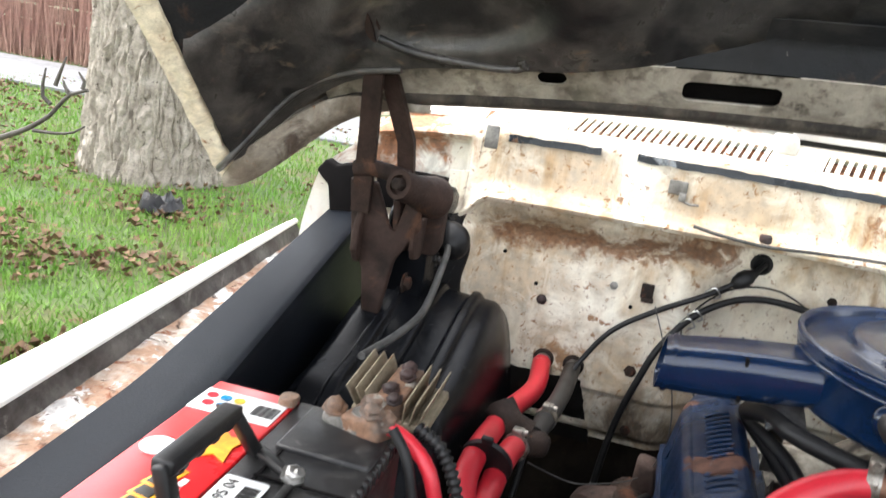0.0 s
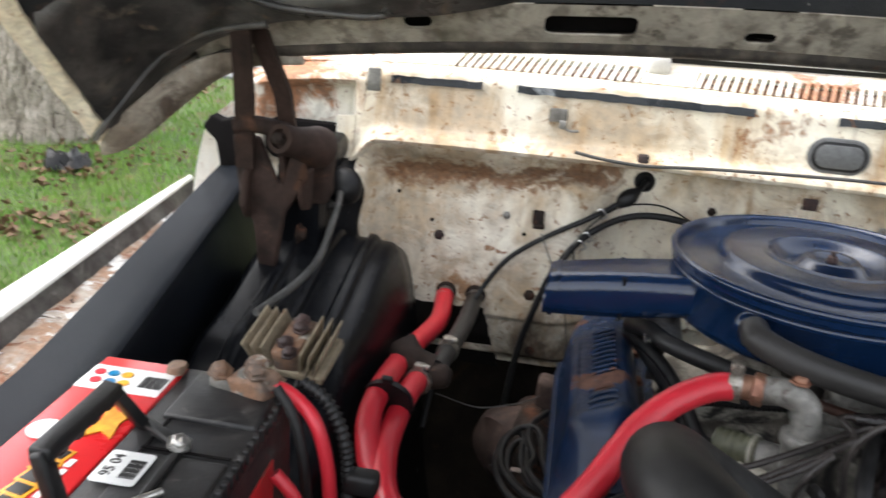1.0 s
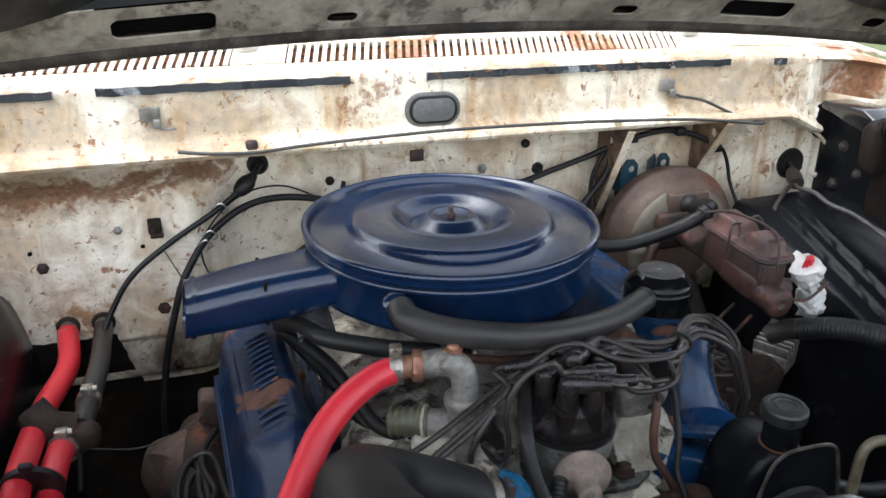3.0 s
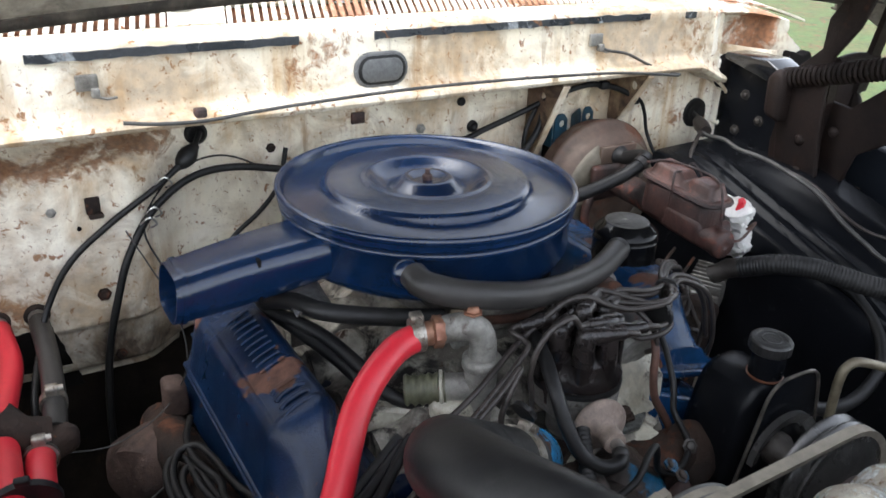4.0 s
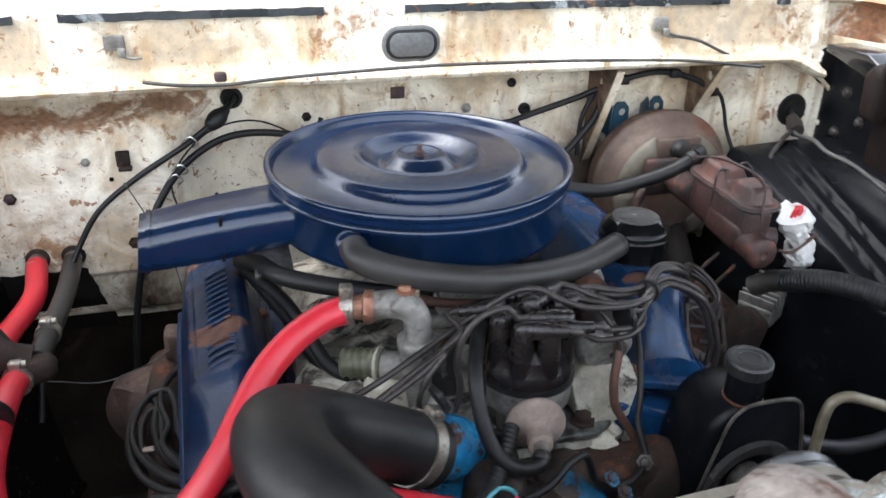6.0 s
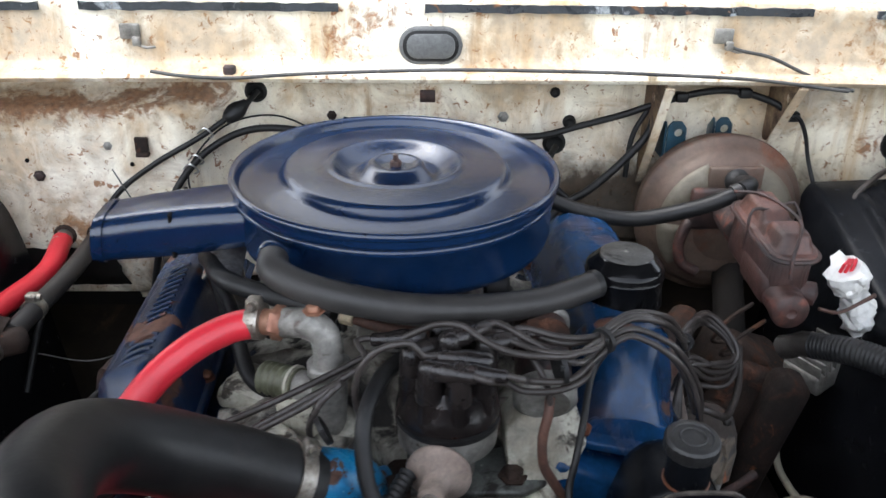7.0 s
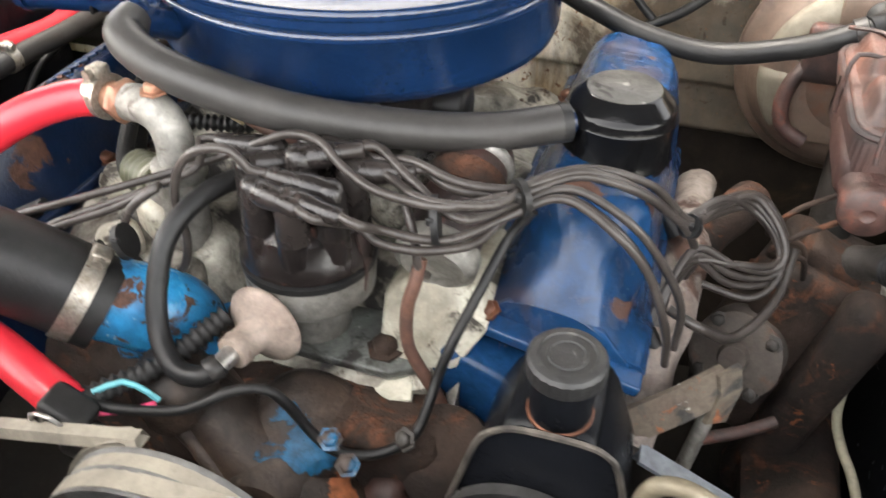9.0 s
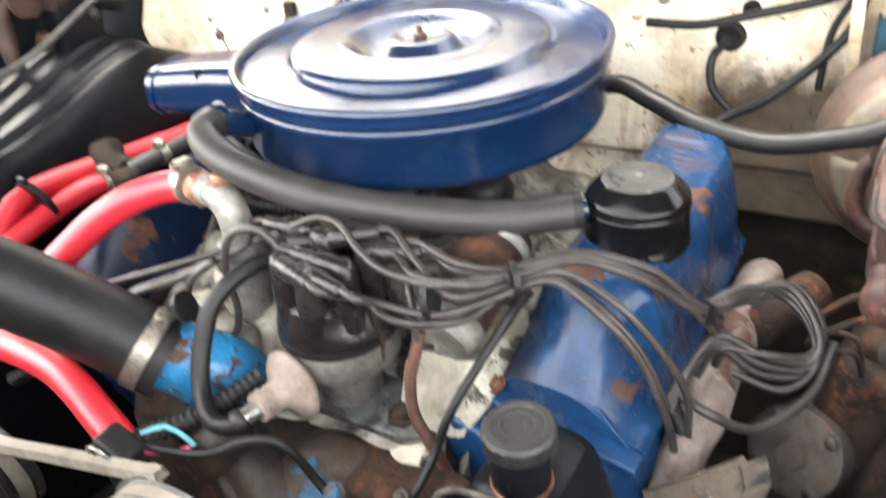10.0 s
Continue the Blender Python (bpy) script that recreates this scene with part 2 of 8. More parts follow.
RUST = (0.30, 0.11, 0.035)
BROWN = (0.07, 0.038, 0.024)
DUSTY_IRON = surface("dusty_brown_iron", (0.075, 0.062, 0.053), (0.045, 0.034, 0.028), 0.8, scale=24, bump=0.5, spots=(((0.12, 0.055, 0.03), 20, 0.58, 0.1, 0.9, 0.8),))
# grime, and shade painted low behind the engine and in the hinge corner
GRIME_SHADE = (0.075, 0.050, 0.030)
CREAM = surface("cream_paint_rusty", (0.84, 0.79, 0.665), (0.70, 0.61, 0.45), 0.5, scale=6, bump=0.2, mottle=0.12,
                spots=(((0.33, 0.14, 0.055), 60, 0.65, 0.16, 0.85, 0.9), (RUST, 75, 0.595, 0.05, 0.85, 0.9), ((0.40, 0.25, 0.12), 15, 0.53, 0.20, 0.8, 0.65), (GRIME_SHADE, 9, 0.69, 0.22, 0.8, 0.94), ((0.28, 0.12, 0.05), 170, 0.635, 0.04, 0.85, 0.8), ((0.24, 0.11, 0.048), 32, 0.64, 0.13, 0.85, 0.88)),
                streaks=(((0.46, 0.28, 0.11), 26, 0.50, 0.14, 0.75), ((0.22, 0.13, 0.07), 48, 0.58, 0.10, 0.65)),
                patches=(*(((-0.22 + 0.04 * k, 1.264 if k < 7 else 1.295, 1.062 + 0.003 * k), 0.052, 5) for k in range(10)), ((-0.20, 1.25, 1.062), 0.07), ((-0.10, 1.25, 1.082), 0.07), ((0.0, 1.25, 1.088), 0.07), ((0.09, 1.25, 1.085), 0.06), ((0.36, 1.236, 1.208), 0.06), ((-0.115, 1.25, 0.885), 0.05), ((-0.07, 1.25, 0.885), 0.045),
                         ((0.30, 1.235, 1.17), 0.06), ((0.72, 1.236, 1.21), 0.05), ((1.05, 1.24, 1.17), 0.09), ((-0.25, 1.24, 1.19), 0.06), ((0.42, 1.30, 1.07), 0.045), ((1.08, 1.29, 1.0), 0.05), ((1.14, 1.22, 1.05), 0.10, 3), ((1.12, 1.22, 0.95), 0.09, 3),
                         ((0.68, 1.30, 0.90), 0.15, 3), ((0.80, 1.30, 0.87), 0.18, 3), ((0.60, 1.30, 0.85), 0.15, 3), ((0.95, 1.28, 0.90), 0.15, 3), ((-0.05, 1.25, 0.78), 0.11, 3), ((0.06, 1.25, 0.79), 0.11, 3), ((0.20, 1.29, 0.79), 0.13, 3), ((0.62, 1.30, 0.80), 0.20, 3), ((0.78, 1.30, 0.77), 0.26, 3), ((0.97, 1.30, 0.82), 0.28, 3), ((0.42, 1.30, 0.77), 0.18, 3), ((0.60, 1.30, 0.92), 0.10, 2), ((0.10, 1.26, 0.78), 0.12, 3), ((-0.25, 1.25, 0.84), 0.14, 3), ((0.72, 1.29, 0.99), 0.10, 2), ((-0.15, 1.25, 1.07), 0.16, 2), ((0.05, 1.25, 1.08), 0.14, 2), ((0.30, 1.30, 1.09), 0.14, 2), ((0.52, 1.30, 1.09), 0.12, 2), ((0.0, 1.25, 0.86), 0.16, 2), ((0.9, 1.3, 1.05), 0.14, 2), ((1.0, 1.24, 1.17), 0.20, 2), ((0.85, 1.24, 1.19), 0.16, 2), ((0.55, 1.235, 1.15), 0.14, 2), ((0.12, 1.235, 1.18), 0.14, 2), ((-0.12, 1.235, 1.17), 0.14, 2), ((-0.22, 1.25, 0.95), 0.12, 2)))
CREAM_TOP = surface("cream_paint_weathered", (0.78, 0.76, 0.69), (0.70, 0.63, 0.49), 0.5, scale=6, bump=0.2, mottle=0.12,
                    spots=(((0.42, 0.16, 0.06), 26, 0.57, 0.16, 0.85, 0.9), (RUST, 45, 0.64, 0.05, 0.85), ((0.16, 0.12, 0.08), 11, 0.60, 0.12, 0.8, 0.6)), streaks=(((0.42, 0.22, 0.09), 24, 0.54, 0.12, 0.7),),
                    patches=(((-0.40, 1.27, 1.15), 0.10), ((1.24, 1.27, 1.15), 0.10), ((0.4, 1.3, 1.24), 0.12), ((0.7, 1.3, 1.24), 0.1), ((-0.36, 1.28, 1.235), 0.13), ((1.2, 1.28, 1.235), 0.13)))
WHITE_PAINT = surface("white_fender_paint", (0.78, 0.77, 0.73), (0.68, 0.66, 0.60), 0.4, mottle=0.08, scale=5, spots=((RUST, 30, 0.74, 0.05, 0.8),))
RUSTY = surface("rust_scaled_channel", (0.31, 0.19, 0.125), (0.42, 0.37, 0.32), 0.85, scale=18, bump=0.8, blotch=(0.45, 0.56), spots=(((0.28, 0.10, 0.045), 26, 0.57, 0.06, 0.9), ((0.74, 0.73, 0.71), 11, 0.53, 0.03, 0.9), (BROWN, 38, 0.60, 0.06, 0.9)))
TRAY = surface("rust_orange_cowl_tray", (0.27, 0.105, 0.045), (0.12, 0.055, 0.028), 0.85, scale=14, bump=0.6, blotch=(0.42, 0.60), spots=((BROWN, 22, 0.56, 0.1, 0.9), ((0.42, 0.20, 0.09), 34, 0.60, 0.06, 0.9)))
LIP_GREY = surface("dark_grey_fender_lip", (0.16, 0.15, 0.135), (0.07, 0.062, 0.055), 0.75, scale=16, bump=0.5, blotch=(0.40, 0.60), spots=(((0.34, 0.32, 0.29), 24, 0.60, 0.05, 0.8, 0.7),))
BLACK_PAINT = surface("black_chassis_paint", (0.0042, 0.0048, 0.0062), (0.0075, 0.008, 0.0095), 0.24, scale=8, bump=0.2, spec=0.11, rough_var=0.05, mottle=0.15, spots=(((0.022, 0.020, 0.018), 40, 0.64, 0.1, 0.7, 0.5),))
BLACK_RAIL = surface("black_rail_paint", (0.0058, 0.0074, 0.0105), (0.010, 0.012, 0.0155), 0.44, scale=8, bump=0.35, spec=0.075, rough_var=0.06, mottle=0.15, spots=(((0.03, 0.026, 0.022), 30, 0.66, 0.1, 0.8, 0.5),))
BLACK_DEEP = surface("grimy_black_metal_and_gap_shade", (0.005, 0.0045, 0.004), (0.012, 0.009, 0.007), 0.85, scale=10, bump=0.5, spec=0.2, spots=(((0.03, 0.018, 0.011), 20, 0.60, 0.1, 0.9),))
HOOD_IN = surface("hood_underside_black", (0.011, 0.0115, 0.013), (0.020, 0.0195, 0.019), 0.72, scale=6, bump=0.4, spec=0.22, spots=(((0.30, 0.28, 0.25), 70, 0.69, 0.04, 0.8), ((0.08, 0.05, 0.035), 9, 0.60, 0.1, 0.9), ((0.09, 0.08, 0.07), 4, 0.52, 0.2, 0.8, 0.6)))
HOOD_RAIL = surface("hood_rail_dirty_primer", (0.44, 0.395, 0.325), (0.17, 0.145, 0.115), 0.6, scale=7, bump=0.3, blotch=(0.42, 0.62), spots=((BROWN, 12, 0.57, 0.16, 0.85, 0.8), ((0.035, 0.030, 0.026), 16, 0.58, 0.2, 0.8, 0.75)), streaks=(((0.05, 0.036, 0.026), 42, 0.50, 0.10, 0.85),))
HOOD_SOOT = surface("hood_flange_sooty_streaks", (0.115, 0.096, 0.075), (0.035, 0.029, 0.024), 0.7, scale=16, bump=0.4, blotch=(0.40, 0.58), spots=(((0.11, 0.05, 0.026), 24, 0.58, 0.1, 0.9, 0.8), ((0.30, 0.26, 0.20), 30, 0.64, 0.06, 0.8, 0.6)), streaks=(((0.018, 0.015, 0.013), 60, 0.48, 0.10, 0.85),))
HOOD_PAN = surface("hood_pan_sooty", (0.060, 0.054, 0.048), (0.013, 0.0125, 0.012), 0.34, scale=10, bump=0.4, blotch=(0.42, 0.58), spots=(((0.28, 0.23, 0.17), 9, 0.55, 0.18, 0.7, 0.7), ((0.20, 0.14, 0.09), 26, 0.60, 0.1, 0.8, 0.7), ((0.014, 0.013, 0.012), 7, 0.56, 0.15, 0.8, 0.8)))
HOOD_CORNER = surface("hood_corner_dirty_cream", (0.36, 0.32, 0.26), (0.17, 0.135, 0.10), 0.7, scale=13, bump=0.6, blotch=(0.40, 0.60), spots=((BROWN, 18, 0.58, 0.12, 0.9, 0.85), (RUST, 40, 0.62, 0.08, 0.9)))
HOOD_EDGE = surface("hood_edge_worn_cream", (0.74, 0.67, 0.52), (0.60, 0.50, 0.35), 0.7, scale=16, bump=0.5, spots=(((0.22, 0.12, 0.055), 14, 0.55, 0.14, 0.9, 0.8), (RUST, 36, 0.60, 0.1, 0.9)))
BLUE = surface("blue_enamel", (0.0038, 0.0160, 0.050), (0.0028, 0.0108, 0.034), 0.15, scale=5, bump=0.20, coat=0.15, spec=0.5, rough_var=0.07, mottle=0.22, fine=220, spots=(((0.012, 0.018, 0.035), 10, 0.60, 0.2, 0.42, 0.7),))
VC_SPOTS = (((0.115, 0.055, 0.038), 17, 0.655, 0.03, 0.85), ((0.17, 0.075, 0.04), 55, 0.66, 0.03, 0.9), ((0.045, 0.042, 0.045), 14, 0.60, 0.15, 0.6, 0.4))
BLUE_OLD = surface("blue_enamel_rust_chipped", (0.0032, 0.016, 0.050), (0.0022, 0.009, 0.027), 0.32, scale=9, bump=0.35, coat=0.05, spec=0.27, spots=VC_SPOTS,
                   patches=(((0.135, 0.855, 0.952), 0.034), ((0.120, 0.864, 0.945), 0.034), ((0.102, 0.880, 0.934), 0.028), ((0.148, 0.800, 0.925), 0.032), ((0.145, 0.775, 0.905), 0.032), ((0.135, 0.755, 0.890), 0.026), ((0.096, 1.045, 0.93), 0.026),
                            ((0.60, 0.80, 0.955), 0.022), ((0.60, 0.89, 0.96), 0.03), ((0.565, 0.775, 0.89), 0.02), ((0.655, 1.0, 0.95), 0.035), ((0.25, 0.77, 0.85), 0.05)))
BLUE_CLEAN = surface("mid_blue_enamel_chipped", (0.0075, 0.042, 0.115), (0.005, 0.024, 0.065), 0.20, scale=12, bump=0.22, coat=0.05, spec=0.26, mottle=0.4, spots=VC_SPOTS + (((0.060, 0.042, 0.045), 18, 0.52, 0.16, 0.55, 0.6), ((0.30, 0.36, 0.42), 130, 0.69, 0.03, 0.5)),
                     patches=(((0.600, 0.812, 0.962), 0.022), ((0.605, 0.845, 0.96), 0.030), ((0.575, 0.80, 0.91), 0.03, 2), ((0.66, 0.80, 0.90), 0.03, 2), ((0.59, 0.83, 0.94), 0.04, 2), ((0.645, 0.83, 0.95), 0.03, 2), ((0.60, 0.89, 0.96), 0.03), ((0.66, 0.86, 0.945), 0.02), ((0.655, 1.0, 0.95), 0.035), ((0.62, 0.97, 0.964), 0.03)))
BLUE_CHIPPED = surface("blue_paint_mostly_chipped", (0.009, 0.11, 0.22), (0.007, 0.045, 0.10), 0.30, scale=26, bump=0.4, spots=(((0.06, 0.042, 0.034), 22, 0.48, 0.05, 0.7), ((0.6, 0.6, 0.58), 80, 0.66, 0.03, 0.6)))
BLUE_BRIGHT = surface("bright_blue_paint_flaking", (0.014, 0.21, 0.42), (0.012, 0.13, 0.28), 0.32, scale=22, spots=(((0.09, 0.045, 0.03), 45, 0.55, 0.03, 0.9), ((0.6, 0.6, 0.58), 70, 0.64, 0.03, 0.6), ((0.02, 0.03, 0.05), 18, 0.58, 0.1, 0.6, 0.7)))
RED_HOSE = surface("red_silicone", (0.54, 0.022, 0.036), (0.47, 0.018, 0.029), 0.36, mottle=0.06, scale=6, bump=0.03)
RUBBER = surface("black_rubber", (0.0085, 0.0085, 0.0092), (0.016, 0.0155, 0.015), 0.46, scale=14, bump=0.15, spec=0.27, spots=(((0.055, 0.048, 0.042), 22, 0.60, 0.2, 0.8, 0.6),))
RUBBER_GREY = surface("grey_rubber_hose", (0.022, 0.0208, 0.020), (0.032, 0.0295, 0.028), 0.44, spec=0.30, mottle=0.20, scale=14, bump=0.10)
WIRE_GREY = surface("grey_brown_wire", (0.044, 0.0375, 0.034), (0.022, 0.0175, 0.0155), 0.36, spec=0.33, scale=25, bump=0.10)
WIRE_BROWN = surface("brown_pipe", (0.10, 0.042, 0.027), (0.055, 0.028, 0.02), 0.6, scale=30)
LOOM = surface("black_corrugated_plastic", (0.011, 0.011, 0.0115), (0.018, 0.0175, 0.017), 0.5, spec=0.28, scale=10)
STEEL = surface("bare_steel", (0.55, 0.54, 0.52), (0.36, 0.34, 0.31), 0.32, metal=0.9, scale=30, bump=0.15)
CLAMP_STEEL = surface("tarnished_clamp_steel", (0.36, 0.34, 0.30), (0.20, 0.165, 0.13), 0.42, metal=0.8, scale=60, bump=0.3, spots=(((0.13, 0.07, 0.045), 55, 0.58, 0.06, 0.8),))
CAST = surface("cast_grey_metal", (0.29, 0.28, 0.255), (0.115, 0.105, 0.09), 0.5, metal=0.3, scale=22, bump=0.45, spots=((BROWN, 30, 0.62, 0.1, 0.9),))
CAST_DARK = surface("oily_dark_casting", (0.045, 0.04, 0.036), (0.022, 0.018, 0.015), 0.5, metal=0.2, scale=22, bump=0.5, spots=(((0.20, 0.19, 0.17), 30, 0.64, 0.06, 0.6),))
PULLEY_DUSTY = surface("dusty_grey_pulley", (0.125, 0.125, 0.122), (0.07, 0.066, 0.062), 0.48, metal=0.2, scale=14, bump=0.3, spots=((BROWN, 18, 0.62, 0.1, 0.9), ((0.20, 0.12, 0.07), 40, 0.64, 0.05, 0.9)))
SCALED = surface("heat_scaled_iron", (0.30, 0.26, 0.23), (0.17, 0.13, 0.11), 0.85, scale=22, bump=0.6, spots=(((0.10, 0.05, 0.035), 16, 0.56, 0.08, 0.9),))
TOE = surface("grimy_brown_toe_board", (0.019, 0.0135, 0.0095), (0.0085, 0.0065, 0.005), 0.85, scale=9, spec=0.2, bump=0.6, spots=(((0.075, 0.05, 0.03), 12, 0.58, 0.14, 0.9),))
BRASS = surface("corroded_brass_fitting", (0.24, 0.10, 0.065), (0.30, 0.16, 0.10), 0.5, metal=0.4, scale=25)
INTAKE = surface("cream_grey_engine_paint", (0.40, 0.38, 0.32), (0.12, 0.105, 0.085), 0.6, scale=16, bump=0.6, blotch=(0.42, 0.60), spots=(((0.018, 0.015, 0.012), 20, 0.49, 0.10, 0.7), (BROWN, 30, 0.60, 0.08, 0.9)))
IRON_RUST = surface("rusty_cast_iron", (0.036, 0.022, 0.016), (0.014, 0.0095, 0.008), 0.75, scale=16, bump=0.9, spec=0.25, blotch=(0.42, 0.58), spots=(((0.13, 0.052, 0.028), 26, 0.54, 0.10, 0.95, 0.85), ((0.24, 0.085, 0.035), 45, 0.63, 0.05, 0.95, 0.8), ((0.12, 0.095, 0.07), 60, 0.66, 0.05, 0.9, 0.7), ((0.012, 0.010, 0.009), 9, 0.50, 0.15, 0.8, 0.8)))
RUST_RED = surface("red_brown_rusted_housing", (0.050, 0.0225, 0.018), (0.016, 0.009, 0.0082), 0.55, blotch=(0.42, 0.60), mottle=0.55, scale=17, bump=0.45, spots=(((0.15, 0.045, 0.028), 30, 0.57, 0.08, 0.8, 0.8), ((0.012, 0.009, 0.008), 13, 0.56, 0.12, 0.8, 0.8), ((0.24, 0.12, 0.08), 20, 0.64, 0.15, 0.8, 0.7),))
LID_RED = surface("rust_red_pressed_lid", (0.105, 0.043, 0.031), (0.042, 0.021, 0.017), 0.45, blotch=(0.42, 0.60), mottle=0.5, scale=17, bump=0.4, spots=(((0.19, 0.07, 0.045), 26, 0.58, 0.08, 0.7, 0.8), ((0.016, 0.011, 0.010), 13, 0.58, 0.12, 0.8, 0.7)))
GOLD = surface("dull_gold_plate", (0.155, 0.138, 0.105), (0.105, 0.085, 0.062), 0.5, metal=0.25, scale=9, bump=0.2, spots=(((0.13, 0.07, 0.04), 14, 0.58, 0.16, 0.8, 0.7),))
BOOSTER = surface("dull_gold_plate_rusting", (0.120, 0.084, 0.062), (0.072, 0.044, 0.034), 0.5, metal=0.25, scale=7, bump=0.25, spots=(((0.15, 0.062, 0.036), 10, 0.56, 0.14, 0.85),), patches=(((0.82, 1.22, 1.07), 0.07), ((0.92, 1.22, 1.03), 0.05), ((0.80, 1.17, 0.93), 0.05)))
# darker copy of the hinge steel, painting the shade on one hinge
HINGE_SHADED = surface("shaded_brown_hinge_steel", (0.016, 0.010, 0.008), (0.008, 0.0055, 0.005), 0.6, scale=20, bump=0.6, spec=0.15, spots=(((0.06, 0.028, 0.017), 18, 0.62, 0.1, 0.9, 0.8),))
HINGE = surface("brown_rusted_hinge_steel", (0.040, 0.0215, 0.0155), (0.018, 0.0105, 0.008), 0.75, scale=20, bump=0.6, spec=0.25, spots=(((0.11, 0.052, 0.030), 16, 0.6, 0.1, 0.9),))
ALU = surface("flaking_silver_paint", (0.42, 0.40, 0.35), (0.25, 0.205, 0.155), 0.55, metal=0.15, scale=26, bump=0.9, spots=(((0.58, 0.62, 0.62), 75, 0.53, 0.03, 0.4), ((0.24, 0.165, 0.10), 60, 0.58, 0.05, 0.9), ((0.20, 0.36, 0.36), 65, 0.62, 0.04, 0.6)))
DIST = surface("dark_brown_bakelite", (0.0075, 0.0062, 0.0062), (0.015, 0.011, 0.010), 0.22, scale=20, bump=0.15, spec=0.4, spots=(((0.15, 0.06, 0.043), 20, 0.59, 0.15, 0.5, 0.6), ((0.05, 0.042, 0.038), 40, 0.65, 0.10, 0.7, 0.4)))
BOOT = surface("dusty_black_boot_rubber", (0.011, 0.0092, 0.009), (0.021, 0.0165, 0.015), 0.27, scale=24, bump=0.2, spec=0.38, spots=(((0.07, 0.04, 0.032), 26, 0.63, 0.12, 0.7, 0.5),))
PINKISH = surface("dusty_tan_diaphragm", (0.27, 0.215, 0.18), (0.18, 0.135, 0.11), 0.7, scale=25, bump=0.4, spots=(((0.17, 0.085, 0.055), 40, 0.58, 0.08, 0.9),))
BELT = surface("dusty_fan_belt", (0.26, 0.235, 0.19), (0.18, 0.16, 0.13), 0.75, scale=40, bump=0.12, mottle=0.10)
PULLEY = surface("worn_grey_pulley", (0.10, 0.10, 0.10), (0.05, 0.049, 0.048), 0.28, metal=0.6, scale=12, bump=0.2)
BAT_BLACK = surface("black_battery_case", (0.010, 0.010, 0.011), (0.026, 0.025, 0.024), 0.45, scale=12, bump=0.2, spec=0.35, spots=(((0.13, 0.12, 0.11), 13, 0.50, 0.20, 0.85, 0.75), ((0.20, 0.185, 0.17), 60, 0.62, 0.08, 0.85, 0.6)))
BAT_RED = surface("red_battery_label", (0.60, 0.018, 0.022), (0.54, 0.016, 0.02), 0.32, mottle=0.06, scale=6, bump=0.02)
STICKER = surface("white_sticker", (0.72, 0.72, 0.70), (0.66, 0.66, 0.64), 0.45, mottle=0.08, scale=20, bump=0.02)
YELLOW = surface("yellow_print", (0.78, 0.40, 0.03), (0.70, 0.28, 0.02), 0.4, scale=20, bump=0.02)
DARK_PRINT = surface("black_print", (0.02, 0.018, 0.016), None, 0.5, bump=0.02)
CRUST = surface("corroded_terminal", (0.22, 0.115, 0.065), (0.115, 0.095, 0.08), 0.8, scale=45, bump=0.8, spots=(((0.45, 0.40, 0.34), 40, 0.58, 0.05, 0.9),))
PLASTIC_W = surface("white_plastic", (0.70, 0.69, 0.66), (0.55, 0.53, 0.49), 0.5, mottle=0.15, scale=15, bump=0.3)
TAPE = surface("black_seal_tape", (0.016, 0.020, 0.027), (0.045, 0.05, 0.058), 0.3, scale=18, bump=0.3, spots=(((0.42, 0.45, 0.47), 16, 0.58, 0.05, 0.6), ((0.30, 0.14, 0.06), 30, 0.62, 0.06, 0.8)))
CAP_BLACK = surface("scuffed_black_cap", (0.010, 0.010, 0.0105), (0.020, 0.0195, 0.019), 0.42, scale=40, bump=0.4, spots=(((0.10, 0.095, 0.085), 70, 0.64, 0.06, 0.8, 0.7),))
PLUG_GREY = surface("weathered_grey_rubber", (0.11, 0.112, 0.112), (0.075, 0.075, 0.075), 0.6, scale=20, bump=0.2)
COPPER = surface("copper_orange_ring", (0.17, 0.065, 0.035), (0.08, 0.036, 0.022), 0.45, metal=0.4, scale=30)
LEAD_GREY = surface("grey_sleeved_lead", (0.062, 0.060, 0.056), (0.026, 0.025, 0.024), 0.6, scale=25, bump=0.2)
STIFF = surface("dark_brown_gusset", (0.105, 0.060, 0.036), (0.24, 0.165, 0.095), 0.8, scale=22, bump=0.5, blotch=(0.46, 0.64), spots=(((0.05, 0.028, 0.018), 18, 0.54, 0.1, 0.9, 0.8),))
TEAL = surface("teal_painted_bracket", (0.007, 0.042, 0.068), (0.006, 0.020, 0.030), 0.42, scale=20)
# near-black for seams, and for shade painted inside holes and openings
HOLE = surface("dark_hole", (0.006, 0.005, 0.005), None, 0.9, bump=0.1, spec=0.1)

def smooth(a, b, x):
    t = min(1, max(0, (x - a) / (b - a)))
    return t * t * (3 - 2 * t)


# ---- ground and surroundings ----
def ground_point(u, v):
    x, y = -60 + 120 * u, -40 + 110 * v
    return x, y, 0.02 * noise.noise((x * 0.4, y * 0.4, 0)) - 0.01


GRASS = surface("lawn_with_dead_leaves", (0.055, 0.10, 0.018), (0.10, 0.10, 0.035), 0.9, scale=2.5, bump=1.0, fine=60,
                spots=(((0.16, 0.085, 0.04), 5, 0.56, 0.06, 0.9), ((0.05, 0.07, 0.02), 14, 0.55, 0.1, 0.9)))
BLADE = surface("grass_blade", (0.105, 0.265, 0.022), (0.20, 0.31, 0.06), 0.7, scale=3, bump=0.05)
DEADLEAF = surface("dead_leaf", (0.085, 0.043, 0.020), (0.21, 0.125, 0.065), 0.8, scale=14, bump=0.2)
